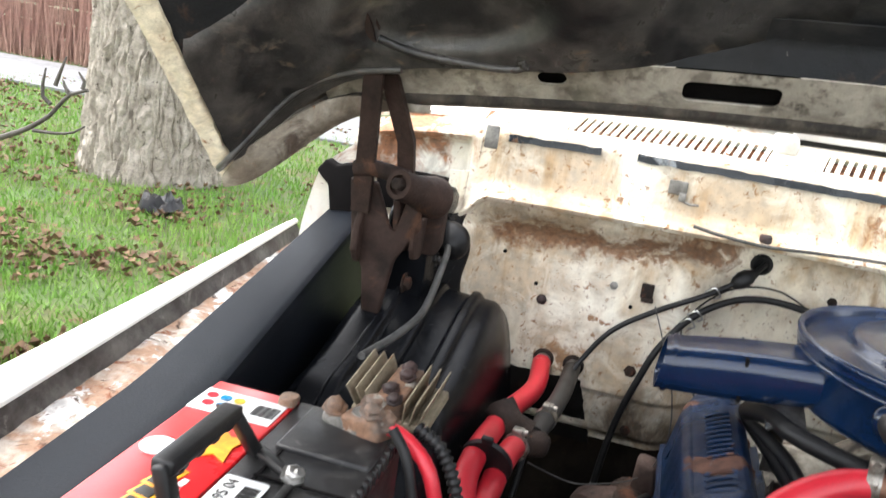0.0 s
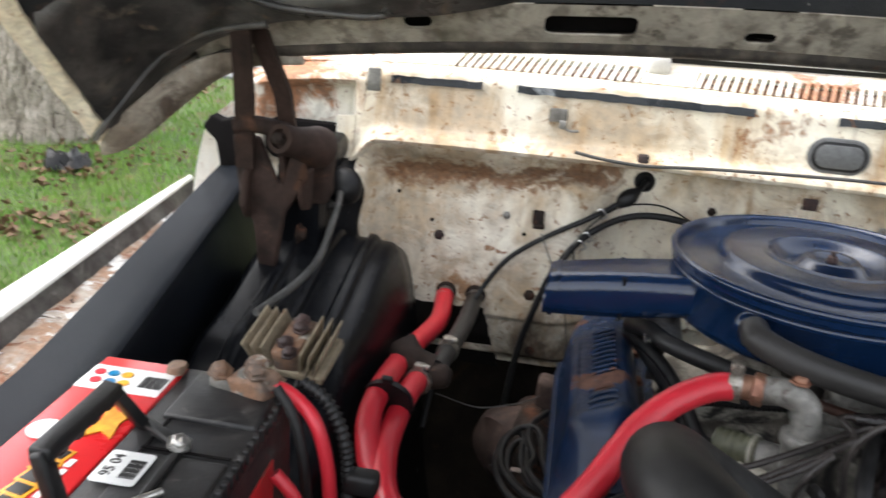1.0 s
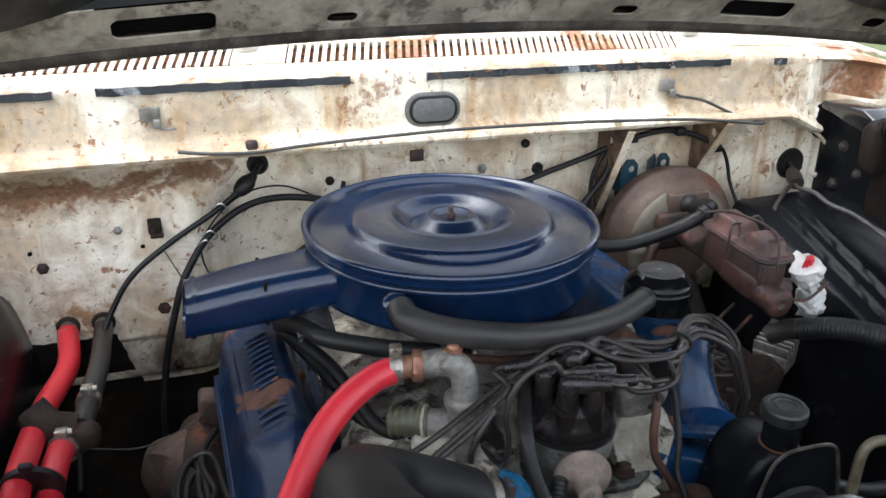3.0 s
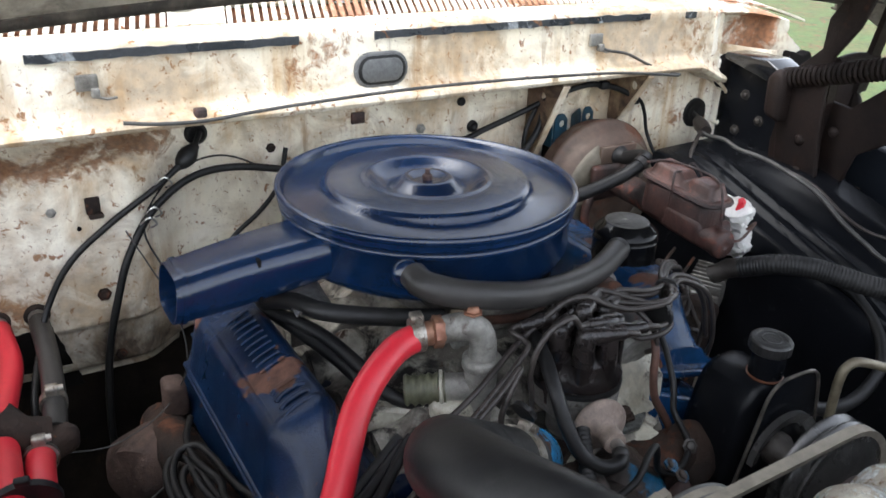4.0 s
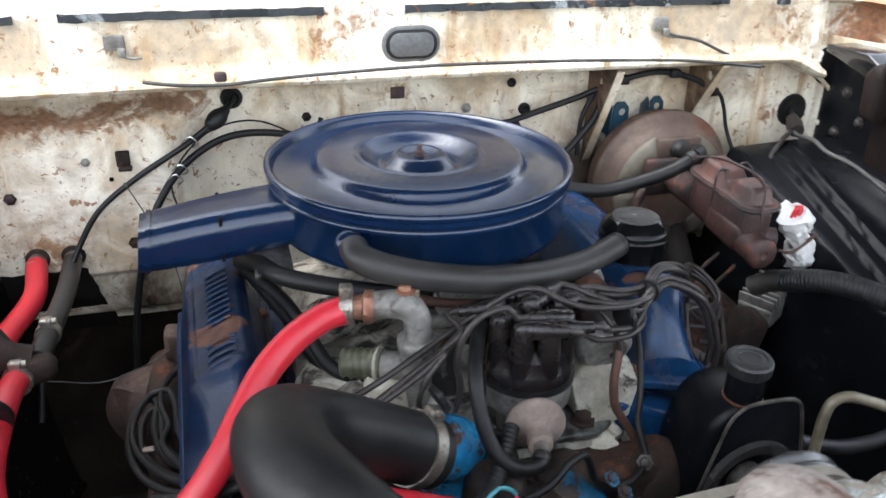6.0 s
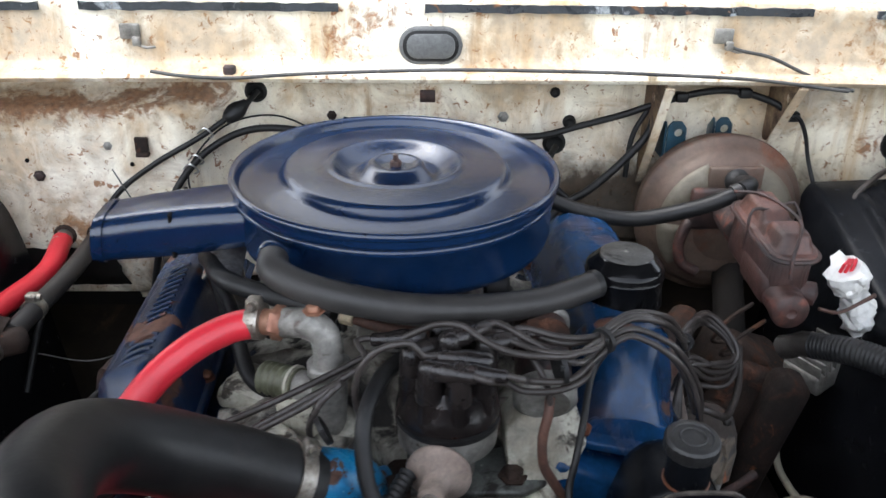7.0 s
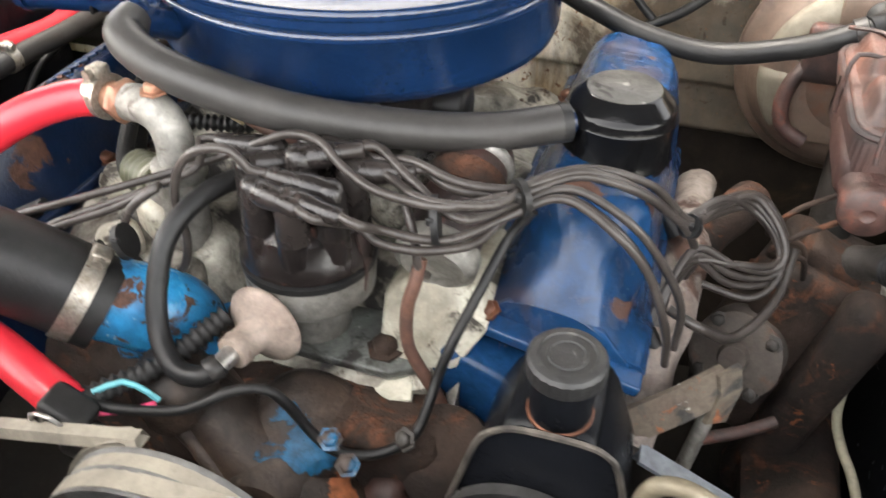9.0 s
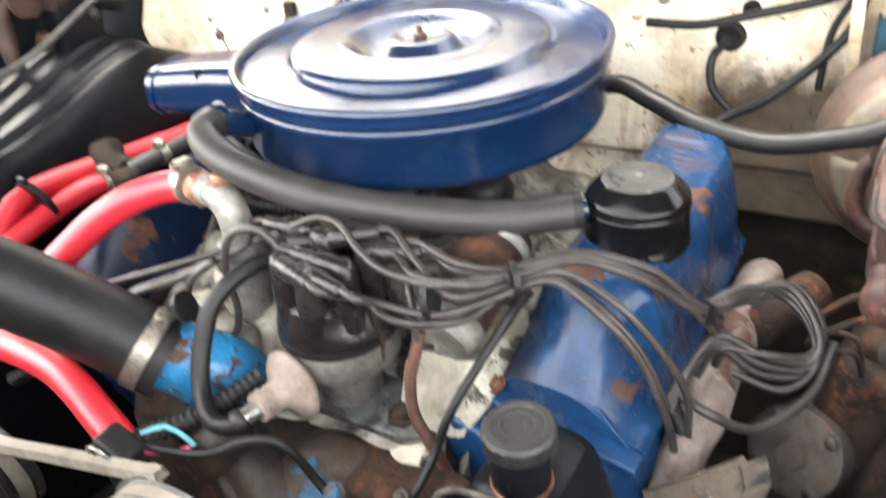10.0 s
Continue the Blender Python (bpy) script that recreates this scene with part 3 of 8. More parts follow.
BARK = surface("grey_bark", (0.36, 0.32, 0.265), (0.24, 0.205, 0.165), 0.9, scale=9, bump=1.0, fine=50, spots=(((0.10, 0.08, 0.06), 16, 0.58, 0.1, 0.95),))
ASPHALT = surface("pale_wet_asphalt", (0.19, 0.19, 0.195), (0.155, 0.155, 0.16), 0.7, scale=2, bump=0.2)
BRICKRED = surface("dull_red_hedge_wall", (0.20, 0.11, 0.08), (0.13, 0.08, 0.06), 0.9, scale=3, bump=0.5)

single("ground", sheet(ground_point, 96, 88, 0.3, (0, 0, -1)), GRASS, "green lawn strewn with brown fallen leaves", "ground", kind="structure")
single("road", box((-8, 9.3, 0.0), (70, 2.2, 0.06), 0.01), ASPHALT, "pale grey road beyond the lawn", "road", kind="structure")

random.seed(4)


def lawn_spot():
    """A place on the lawn that can be seen past the truck's two sides."""
    if random.random() < 0.18:
        return 1.7 + 3.2 * random.random(), 1.2 + 3.5 * random.random()
    y = 1.6 + 7.6 * random.random() ** 1.5
    return -0.85 - (0.35 + y * 0.85) * random.random(), y


vs, fs = [], []
for k in range(62000):
    x, y = lawn_spot()
    a, h, w = random.uniform(0, 6.28), random.uniform(0.015, 0.06) * (0.7 + 0.8 * max(0, noise.noise((x * 2, y * 2, 0)) + 0.4)), random.uniform(0.0018, 0.0035) * (1 + y * 0.15)
    dx, dy, lean, lean2 = math.cos(a) * w, math.sin(a) * w, random.uniform(-0.03, 0.03), random.uniform(-0.03, 0.03)
    b = len(vs)
    vs += [(x - dx, y - dy, -0.01), (x + dx, y + dy, -0.01), (x + lean2, y + lean, h)]
    fs.append((b, b + 1, b + 2))
single("grass", (vs, fs), BLADE, "short uneven green grass blades on the lawn", "grass", kind="stuff")

vs, fs = [], []
while len(vs) < 7 * 7000:
    x, y = lawn_spot()
    if noise.noise((x * 1.6, y * 1.6, 5)) + 0.22 + 0.25 * smooth(3.6, 1.8, y) < random.random() * 0.8:
        continue
    a, s, z = random.uniform(0, 6.28), random.choice((0.014, 0.018, 0.024, 0.034)) * random.uniform(0.8, 1.2), random.uniform(0.002, 0.030)
    c, d, curl = math.cos(a) * s, math.sin(a) * s, random.uniform(0.006, 0.035)
    b = len(vs)
    vs += [(x - c, y - d, z), (x - c * 0.3 + d * 0.55, y - d * 0.3 - c * 0.75, z + curl), (x + c * 0.5 + d * 0.4, y + d * 0.5 - c * 0.4, z + curl * 0.2), (x + c, y + d, z + curl * random.random()),
           (x + c * 0.4 - d * 0.85, y + d * 0.4 + c * 0.85, z + curl), (x - c * 0.4 - d * 0.45, y - d * 0.4 + c * 0.45, z + curl * 0.6), (x, y, z - 0.004)]
    fs += [(b + q, b + (q + 1) % 6, b + 6) for q in range(6)]
single("fallen_leaves", (vs, fs), DEADLEAF, "curled brown dead leaves lying on the grass", "leaves", kind="stuff")


def tree(x, y, r):
    t = thing("tree", (x, y, 0), "thick bare tree with deeply ridged grey bark", "tree")

    def trunk(u, v):
        a, z = 2 * math.pi * u, -0.05 + 2.4 * v
        rr = r * (1 - 0.06 * z) * (1 + 0.07 * math.exp(-z * 3.0) * (1 + 0.35 * math.cos(5 * a + 0.7)))
        w = a + 0.10 * noise.noise((math.cos(a) * 5, math.sin(a) * 5, z * 4.5)) + 0.05 * noise.noise((math.cos(a) * 9, math.sin(a) * 9, z * 11))
        n1 = noise.noise((math.cos(w) * 11, math.sin(w) * 11, z * 2.6))
        n2 = noise.noise((math.cos(w) * 24, math.sin(w) * 24, z * 6.5))
        n3 = noise.noise((math.cos(w) * 45, math.sin(w) * 45, z * 20))
        rr += 0.050 * (min(0.55, abs(n1)) ** 0.55 - 0.5) + 0.028 * (min(0.5, abs(n2)) ** 0.6 - 0.4) + 0.010 * n3
        return x + rr * math.cos(a), y + rr * math.sin(a), z

    part("trunk", sheet(trunk, 420, 170, 0.02), BARK, t)
    part("upper_trunk", tube([(x, y, 2.3), (x, y, 3.4), (x + 0.05, y, 5.0)], r * 0.86, 24, 0.2, radii=(1, 0.95, 0.8)), BARK, t)
    for k in range(6):
        a = k * 1.1 + 0.4
        p0 = V((x, y, 4.2 + 0.12 * k))
        d = V((math.cos(a), math.sin(a), 0.9))
        part("limb", tube([p0, p0 + d * 0.8, p0 + d * 1.7 + V((0, 0, 0.4)), p0 + d * 2.6 + V((0, 0, 1.1))], 0.16, 10, 0.1, radii=(1, 0.7, 0.45, 0.15)), BARK, t)
    return t


tree(-3.52, 5.45, 0.50)
br = thing("fallen_branch", (-3.9, 4.6, 0.0), "thin grey fallen branch with bare twigs on the lawn", "branch")
BR = [[(-4.9, 4.5, 0.0), (-4.25, 4.6, 0.18), (-3.99, 4.6, 0.28), (-3.88, 4.6, 0.34), (-3.75, 4.6, 0.43), (-3.69, 4.6, 0.5), (-3.61, 4.6, 0.58), (-3.48, 4.6, 0.63)], [(-3.75, 4.6, 0.5), (-3.81, 4.6, 0.54), (-3.81, 4.6, 0.62), (-3.79, 4.6, 0.72)], [(-3.96, 4.7, 0.29), (-3.78, 4.7, 0.3), (-3.65, 4.7, 0.33), (-3.57, 4.7, 0.38)], [(-3.61, 4.6, 0.58), (-3.65, 4.6, 0.63), (-3.66, 4.6, 0.66)], [(-3.52, 4.6, 0.63), (-3.51, 4.6, 0.68), (-3.55, 4.6, 0.73)], [(-3.88, 4.8, 0.59), (-3.85, 4.8, 0.67), (-3.8, 4.8, 0.79)]]
DARK_BARK = surface("dark_wet_bark", (0.085, 0.075, 0.062), (0.05, 0.042, 0.034), 0.8, scale=12, bump=0.6)
part("stem", tube(BR[0], 0.026, 7, 0.05, radii=(1.2, 1, 0.8, 0.6, 0.4)), DARK_BARK, br)
for p in BR[1:]:
    part("twig", tube(p, 0.015, 6, 0.05, radii=(1, 0.4)), DARK_BARK, br)
rag = lathe([(0.0, 0.0), (0.12, 0.0), (0.13, 0.03), (0.11, 0.06), (0.08, 0.08), (0.04, 0.07), (0.0, 0.075)], (-2.86, 4.5, 0.0), n=36)
rag = [V((p[0] + 0.05 * noise.noise(V(p) * 9), p[1] + 0.05 * noise.noise(V(p) * 8 + V((3, 0, 0))), p[2] * (1 + 0.9 * noise.noise(V(p) * 14) + 0.8 * noise.noise(V(p) * 40)))) for p in rag[0]], rag[1]
single("black_rag", rag, RUBBER, "crumpled black plastic rag lying in the grass", "rag")

hw = thing("garden_wall", (-12, 11.6, 0), "low red-brown boarded fence behind the road", "wall")
for k in range(7):
    part("board", box((-13, 11.6, 0.12 + 0.24 * k), (16, 0.05, 0.21), 0.01), BRICKRED, hw)
for k in range(6):
    part("post", box((-20 + 2.6 * k, 11.54, 0.85), (0.10, 0.08, 1.75), 0.01), BRICKRED, hw)
vs, fs = [], []
for k in range(2200):
    x, y, h = random.uniform(-13, -4.2), random.uniform(10.7, 11.4), random.uniform(0.6, 1.7)
    lx, w = random.uniform(-0.25, 0.25), random.uniform(0.006, 0.014)
    b = len(vs)
    vs += [(x - w, y, 0), (x + w, y, 0), (x, y + w, 0), (x + lx, y, h)]
    fs += [(b, b + 1, b + 3), (b + 1, b + 2, b + 3), (b + 2, b, b + 3)]
TWIG = surface("red_brown_twigs", (0.26, 0.13, 0.10), (0.33, 0.21, 0.16), 0.9, scale=2, bump=0.1)
single("hedge_twigs", (vs, fs), TWIG, "bare red-brown hedge twigs along the road", "hedge", kind="stuff")


def weld(vf, d=0.0008):
    bm = bmesh.new()
    vs = [bm.verts.new(p) for p in vf[0]]
    for f in vf[1]:
        try:
            bm.faces.new([vs[i] for i in f])
        except ValueError:
            pass
    bmesh.ops.remove_doubles(bm, verts=bm.verts, dist=d)
    return from_bm(bm)


# ---- truck body: firewall, cowl, fenders ----
CX = 0.42


truck = thing("truck_body", (CX, 1.3, 0.3), "cream truck engine bay shell with rusty paint and black inner fenders", "truck")


def firewall_y(x, z=0.95):
    bulge = (1 - smooth(0.06, 0.15, x)) * (1 - smooth(1.06, 1.088, z))
    return 1.306 - 0.054 * bulge - 0.02 * smooth(0.98, 1.1, x)


def firewall(u, v):
    x, z = -0.30 + 1.50 * u, 0.752 + 0.388 * v
    y = firewall_y(x, z)
    y += 0.010 * smooth(0.842, 0.834, z) + 0.02 * smooth(0.775, 0.76, z)
    y += 0.03 * smooth(-0.2, -0.30, x) * smooth(0.9, 1.1, z) - 0.10 * smooth(-0.22, -0.30, x) - 0.10 * smooth(1.14, 1.20, x)
    return x, y + 0.0015 * noise.noise((x * 9, z * 9, 0)), z


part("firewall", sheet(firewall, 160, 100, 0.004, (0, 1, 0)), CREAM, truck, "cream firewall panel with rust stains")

def corner_panel(u, v):
    """Black sheet lapped over the firewall's end, with an uneven edge."""
    z = 0.76 + 0.318 * v
    x = -0.300 + (0.050 + 0.008 * noise.noise((0, v * 5, 3)) - 0.016 * smooth(0.85, 1.0, v)) * u
    return x, firewall((x + 0.30) / 1.50, (z - 0.752) / 0.388)[1] - 0.007, z


part("corner_panel", sheet(corner_panel, 14, 50, 0.003, (0, 1, 0)), BLACK_PAINT, truck, "black inner panel at the firewall corner")

# added black sheet: paints the dark of the open gap under the step
part("gap_shade_sheet", sheet(lambda u, v: (-0.262 + (0.212 + 0.03 * (1 - v) + 0.004 * noise.noise((0, v * 9, 6))) * u, firewall((-0.262 + 0.212 * u + 0.30) / 1.50, 0.10 * v)[1] - 0.012, 0.745 + (0.107 + 0.004 * noise.noise((u * 12, 0, 2))) * v), 30, 14, 0.003, (0, 1, 0)), BLACK_DEEP, truck, "black sheet painting the dark gap below the firewall step")
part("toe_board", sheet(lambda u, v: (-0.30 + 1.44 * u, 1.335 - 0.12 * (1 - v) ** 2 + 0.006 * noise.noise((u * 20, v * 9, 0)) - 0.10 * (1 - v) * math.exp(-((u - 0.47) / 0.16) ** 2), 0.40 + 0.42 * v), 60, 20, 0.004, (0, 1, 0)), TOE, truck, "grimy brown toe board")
profile = [(1.300, 1.112), (1.225, 1.114), (1.207, 1.117), (1.204, 1.122), (1.208, 1.127), (1.222, 1.131), (1.231, 1.140), (1.233, 1.160), (1.235, 1.19),
           (1.236, 1.212), (1.240, 1.219), (1.249, 1.223), (1.272, 1.228), (1.278, 1.226)]


def cowl(u, v):
    x = -0.275 + 1.40 * u
    k = v * (len(profile) - 1)
    i = min(int(k), len(profile) - 2)
    f = k - i
    y = profile[i][0] + (profile[i + 1][0] - profile[i][0]) * f
    z = profile[i][1] + (profile[i + 1][1] - profile[i][1]) * f
    e = abs(x - CX) / 0.69
    y += 0.018 * e ** 3
    z -= 0.010 * e ** 4 + ((0.034 * smooth(0.955, 1.01, e) if x < CX else 0.026 * smooth(0.90, 1.03, e)) if i < 7 else 0)
    return x, y + 0.001 * noise.noise((x * 7, z * 7, 2)), z


part("cowl_panel", sheet(cowl, 110, 39, 0.003, (0, 0.7, -0.5)), CREAM, truck, "cream cowl front with folded lip")


ARC = [(1.095, 1.238, 1.092), (1.118, 1.243, 1.081), (1.142, 1.246, 1.066), (1.162, 1.248, 1.047), (1.172, 1.250, 1.027), (1.168, 1.252, 1.008), (1.152, 1.254, 0.990)]


def lip_end(u, v):
    """The lip's rounded end, curling down to the black hinge box."""
    k = u * (len(ARC) - 1)
    i = min(int(k), len(ARC) - 2)
    a = V(ARC[i]).lerp(V(ARC[i + 1]), k - i)
    b = V((a.x + 0.004, 1.318, a.z + 0.004))
    return a.lerp(b, v)


part("lip_end", sheet(lip_end, 36, 6, 0.003, (0.5, 0, 0.8)), CREAM, truck, "cream lip curling down at its end")
part("lip_bead", tube(ARC, 0.0034, 8, 0.005), CREAM, truck)


def cowl_top(u, v):
    x = -0.275 + 1.38 * u
    e = abs(x - CX) / 0.69
    y = 1.322 + 0.12 * v
    return x, y + 0.018 * e ** 3, 1.246 + 0.035 * v - 0.010 * e ** 4


part("cowl_top", sheet(cowl_top, 40, 6, 0.004, (0, 0, -1)), CREAM_TOP, truck)


def cowl_tray(u, v):
    x = -0.275 + 1.38 * u
    e = abs(x - CX) / 0.69
    return x, 1.268 + 0.06 * v + 0.018 * e ** 3, 1.221 + 0.017 * v - 0.010 * e ** 4


part("cowl_tray", sheet(cowl_tray, 40, 3, 0.003, (0, 0, -1)), TRAY, truck, "rusty tray under the cowl louvres")
# louvre bars over the tray, with plain plates between the banks
xs = -0.262
while xs < 1.10:
    e = abs(xs - CX) / 0.69
    dy, dz = 0.018 * e ** 3, -0.010 * e ** 4
    slotted = -0.15 < xs < 0.135 or 0.215 < xs < 0.865
    w = 0.0064 if slotted else 0.0124
    part("louvre_bar", moved(strap([(0, 1.274 + dy, 1.2285 + dz), (0.014, 1.326 + dy, 1.248 + dz)], w, 0.003), Matrix.Translation((xs, 0, 0))), CREAM_TOP, truck)
    xs += 0.0124

for a, c in ((-0.222, -0.085), (-0.033, 0.30), (0.412, 0.62), (0.615, 0.93), (1.02, 1.045)):
    def tape(u, v, a=a, c=c):
        x = a + (c - a) * u
        e = abs(x - CX) / 0.69
        return x, 1.2325 + 0.018 * e ** 3, 1.203 + 0.0105 * v - 0.010 * e ** 4 + 0.0022 * noise.noise((x * 45, v * 3, 0)) * (1.6 * abs(v - 0.5) + 0.1)
    part("seal_strip", sheet(tape, 60, 3, 0.004, (0, 1, 0)), TAPE, truck, "torn black seal strip")


def holed(poly, c, r, thick, m):
    """A flat plate with a round hole through it."""
    def ring(u, v):
        a = 2 * math.pi * u
        d = V((math.cos(a), math.sin(a)))
        far = 9.0
        for p, q in zip(poly, poly[1:] + poly[:1]):
            p, q = V(p) - V(c), V(q) - V(c)
            e = q - p
            det = d.x * -e.y + d.y * e.x
            if abs(det) > 1e-9:
                s = (p.x * -e.y + p.y * e.x) / det
                w = (d.x * p.y - d.y * p.x) / det
                if s > 0 and -0.001 <= w <= 1.001:
                    far = min(far, s)
        p = V(c) + d * (r + (far - r) * v)
        return p.x, p.y, 0.0
    vs, fs = sheet(ring, 72, 2, thick, (0, 0, 1))
    return [m @ p for p in vs], fs


def stiffener(x0, poly, hole, edge):
    part("stiffener", holed(poly, hole, 0.008, 0.004, Matrix.Translation((x0, 0, 0)) @ YZ), STIFF, truck, "dark brown gusset with a round hole")
    part("stiffener_edge", strap(edge, 0.012, 0.003), CREAM, truck, "cream folded gusset edge")


stiffener(0.735, [(1.304, 1.115), (1.212, 1.113), (1.214, 1.100), (1.304, 0.94)], (1.262, 1.082), [(0.741, 1.209, 1.110), (0.739, 1.298, 0.935)])
stiffener(0.918, [(1.304, 1.115), (1.214, 1.113), (1.217, 1.100), (1.284, 1.012), (1.304, 1.010)], (1.245, 1.088), [(0.924, 1.212, 1.110), (0.922, 1.282, 1.008)])


def cab(u, v):
    a = u * math.pi
    return CX - 0.80 * math.cos(a) * (1 - 0.15 * v), 1.46 + 0.1 * v - 0.10 * math.sin(a) + 0.22 * v, 1.20 + 0.09 * math.sin(a) * (1 - v) + 0.55 * v


GLASS_DARK = surface("dark_windscreen", (0.03, 0.035, 0.04), None, 0.06, scale=3, bump=0.0, spec=0.6, rough_var=0.02)
part("windscreen", sheet(cab, 24, 8, 0.006, (0, 1, 0)), GLASS_DARK, truck, "dark windscreen glass")
def cab_shell(u, v):
    """Cab sides and roof over the windscreen's line, in one pressed skin."""
    a = math.pi * u
    y = 1.62 + 1.55 * v
    k = math.cos(a)
    sq = math.copysign(abs(k) ** 0.45, k)
    top = 0.62 + 1.22 * abs(math.sin(a)) ** 0.45
    lean = 0.20 * smooth(1.1, 1.85, top) * (1 - v)
    return CX - 0.84 * sq * (1 - 0.10 * smooth(1.1, 1.8, top)), y + lean, top


part("cab", sheet(cab_shell, 48, 16, 0.02), WHITE_PAINT, truck, "white cab shell")
for sx in (-0.42, 1.26):
    part("side_glass", box((sx, 2.35, 1.50), (0.012, 0.75, 0.34), 0.005), GLASS_DARK, truck, "dark side glass")
    part("door_panel", box((sx, 2.35, 0.93), (0.03, 0.95, 0.62), 0.01), WHITE_PAINT, truck)
part("cab_back", box((CX, 3.16, 1.20), (1.56, 0.03, 1.20), 0.02), WHITE_PAINT, truck)
for sx in (-0.40, 1.24):
    wheel = part("wheel", lathe([(0.10, 0.09), (0.19, 0.10), (0.21, 0.075), (0.21, -0.09), (0.10, -0.09)], (sx, 0.35, 0.36), (1, 0, 0), 36), STEEL, truck, "steel wheel")
    part("tyre", lathe([(0.205, 0.09), (0.30, 0.105), (0.35, 0.085), (0.362, 0.04), (0.362, -0.04), (0.35, -0.085), (0.30, -0.105), (0.205, -0.09)], (sx, 0.35, 0.36), (1, 0, 0), 48), RUBBER, wheel, "black tyre")


def fender(side):
    """White outer skin, rusty gutter, black rail, and a ribbed wheelhouse."""
    flip = (lambda vf: vf) if side < 0 else mirrored
    y0, y1 = -0.35, 1.46

    def skin(u, v):
        y = y0 + (1.36 - y0) * u
        xo, xi = -0.516 - 0.062 * y, -0.442 - 0.111 * y
        row = [(xo - 0.06, 0.45), (xo - 0.055, 0.85), (xo - 0.03, 0.945), (xo - 0.010, 0.970), (xo + 0.002, 0.976), (xi - 0.004, 0.979), (xi - 0.001, 0.978), (xi, 0.975)]
        k = v * (len(row) - 1)
        i = min(int(k), len(row) - 2)
        f = k - i
        return row[i][0] * (1 - f) + row[i + 1][0] * f, y, row[i][1] * (1 - f) + row[i + 1][1] * f

    part("fender_skin", flip(sheet(skin, 40, 14, 0.003)), WHITE_PAINT, truck, "white fender top edge")

    def inner_lip(u, v):
        y = y0 + (1.36 - y0) * u
        xi = -0.442 - 0.111 * y
        return xi - 0.001 + 0.013 * v + 0.0015 * noise.noise((y * 20, v * 2, 3)), y, 0.9755 - 0.026 * v + 0.001 * noise.noise((y * 30, v, 7))

    part("fender_lip", flip(sheet(inner_lip, 90, 4, 0.002, (0, 0, -1))), LIP_GREY, truck, "dark grey folded lip of the fender", sharp=30)

    def gutter(u, v):
        y = y0 + (1.3 - y0) * u
        xi, xb = -0.431 - 0.111 * y, -0.430 - 0.042 * y if y > 0.46 else -0.398 - 0.112 * y
        z = 0.9535 - 0.003 * math.sin(v * 3.1) + 0.0035 * noise.noise((y * 14, v * 3, 0)) + 0.0025 * noise.noise((y * 45, v * 8, 2))
        return xi + (xb + 0.01 - xi) * v, y, z

    part("gutter", flip(sheet(gutter, 200, 12, 0.003, (0, 0, -1))), RUSTY, truck, "rust-scaled gutter with flaking white sealer")

    def rail(u, v):
        y = y0 + (1.30 - y0) * u
        xb, xn = -0.430 - 0.042 * y if y > 0.46 else -0.398 - 0.112 * y, -0.312 - 0.088 * y - 0.033 * smooth(0.55, 0.35, y)
        row = [(xb, 0.95), (xb + 0.001, 0.960), (xb + 0.003, 0.9635), (xn - 0.006, 0.9705), (xn - 0.001, 0.9685), (xn + 0.001, 0.962), (xn + 0.006, 0.80), (xn + 0.03, 0.55)]
        k = v * (len(row) - 1)
        i = min(int(k), len(row) - 2)
        f = k - i
        z = row[i][1] * (1 - f) + row[i + 1][1] * f
        rise = 0.05 * (y - 0.75) + 0.11 * max(0.0, y - 0.70)
        return row[i][0] * (1 - f) + row[i + 1][0] * f, y, z + rise * smooth(0.56, 0.93, z)

    part("inner_rail", flip(sheet(rail, 40, 21, 0.003)), BLACK_RAIL, truck, "black painted inner fender rail", sharp=24)

    def hump(u, v):
        wide, y = 0.328 if side < 0 else 0.37, 0.55 + 0.67 * v
        x = -0.43 + wide * u
        top = 0.99 - 0.03 * smooth(1.15, 1.22, y) - 0.055 * smooth(1.15, 0.88, y) - 0.10 * smooth(0.9, 0.7, y) - 0.3 * smooth(0.74, 0.55, y)
        if side > 0:
            top = 0.985 - 0.25 * max(0.0, 1.2 - y) - 0.25 * smooth(0.70, 0.55, y) + 0.035 * smooth(0.56, 0.38, u) * smooth(1.2, 1.0, y)
        edge = smooth(0.72, 1.0, u) if side < 0 else smooth(0.80, 1.0, u)
        z = top - 0.015 * u - 0.45 * edge ** 1.6 - 0.12 * smooth(0.25, 0.0, u)
        for c in (0.36, 0.50, 0.66) if side < 0 else (0.57, 0.665):
            c += 0.20 * (1.2 - y) if side > 0 else 0.0
            z += (0.009 if side < 0 else 0.010) * (smooth(c - 0.028, c - 0.016, u) - smooth(c + 0.016, c + 0.028, u)) * smooth(1.2, 1.14, y) * smooth(0.72, 0.8, y)
        return x, y, z

    part("wheelhouse", flip(sheet(hump, 110, 50, 0.004, (0, 0, -1))), BLACK_PAINT, truck, "ribbed black wheelhouse panel")
    # cowl end: pressed panel with rounded recess; black plates paint the openings' shade
    def corner(u, v):
        x = -0.262 - 0.20 * u
        d = max(abs(u - 0.44) / 0.34, abs(v - 0.50) / 0.34)
        y = 1.250 + 0.030 * smooth(1.12, 0.88, d) + 0.004 * noise.noise((u * 6, v * 6, 4)) + 0.05 * smooth(0.9, 1.0, v)
        low = 1.02 if side < 0 else 1.10
        return x, y, low + (1.215 - low - 0.03 * u ** 2) * v
    part("cowl_end", flip(sheet(corner, 40, 36, 0.004, (0, 1, 0))), CREAM_TOP, truck, "rusty cream cowl end with pressed recess")

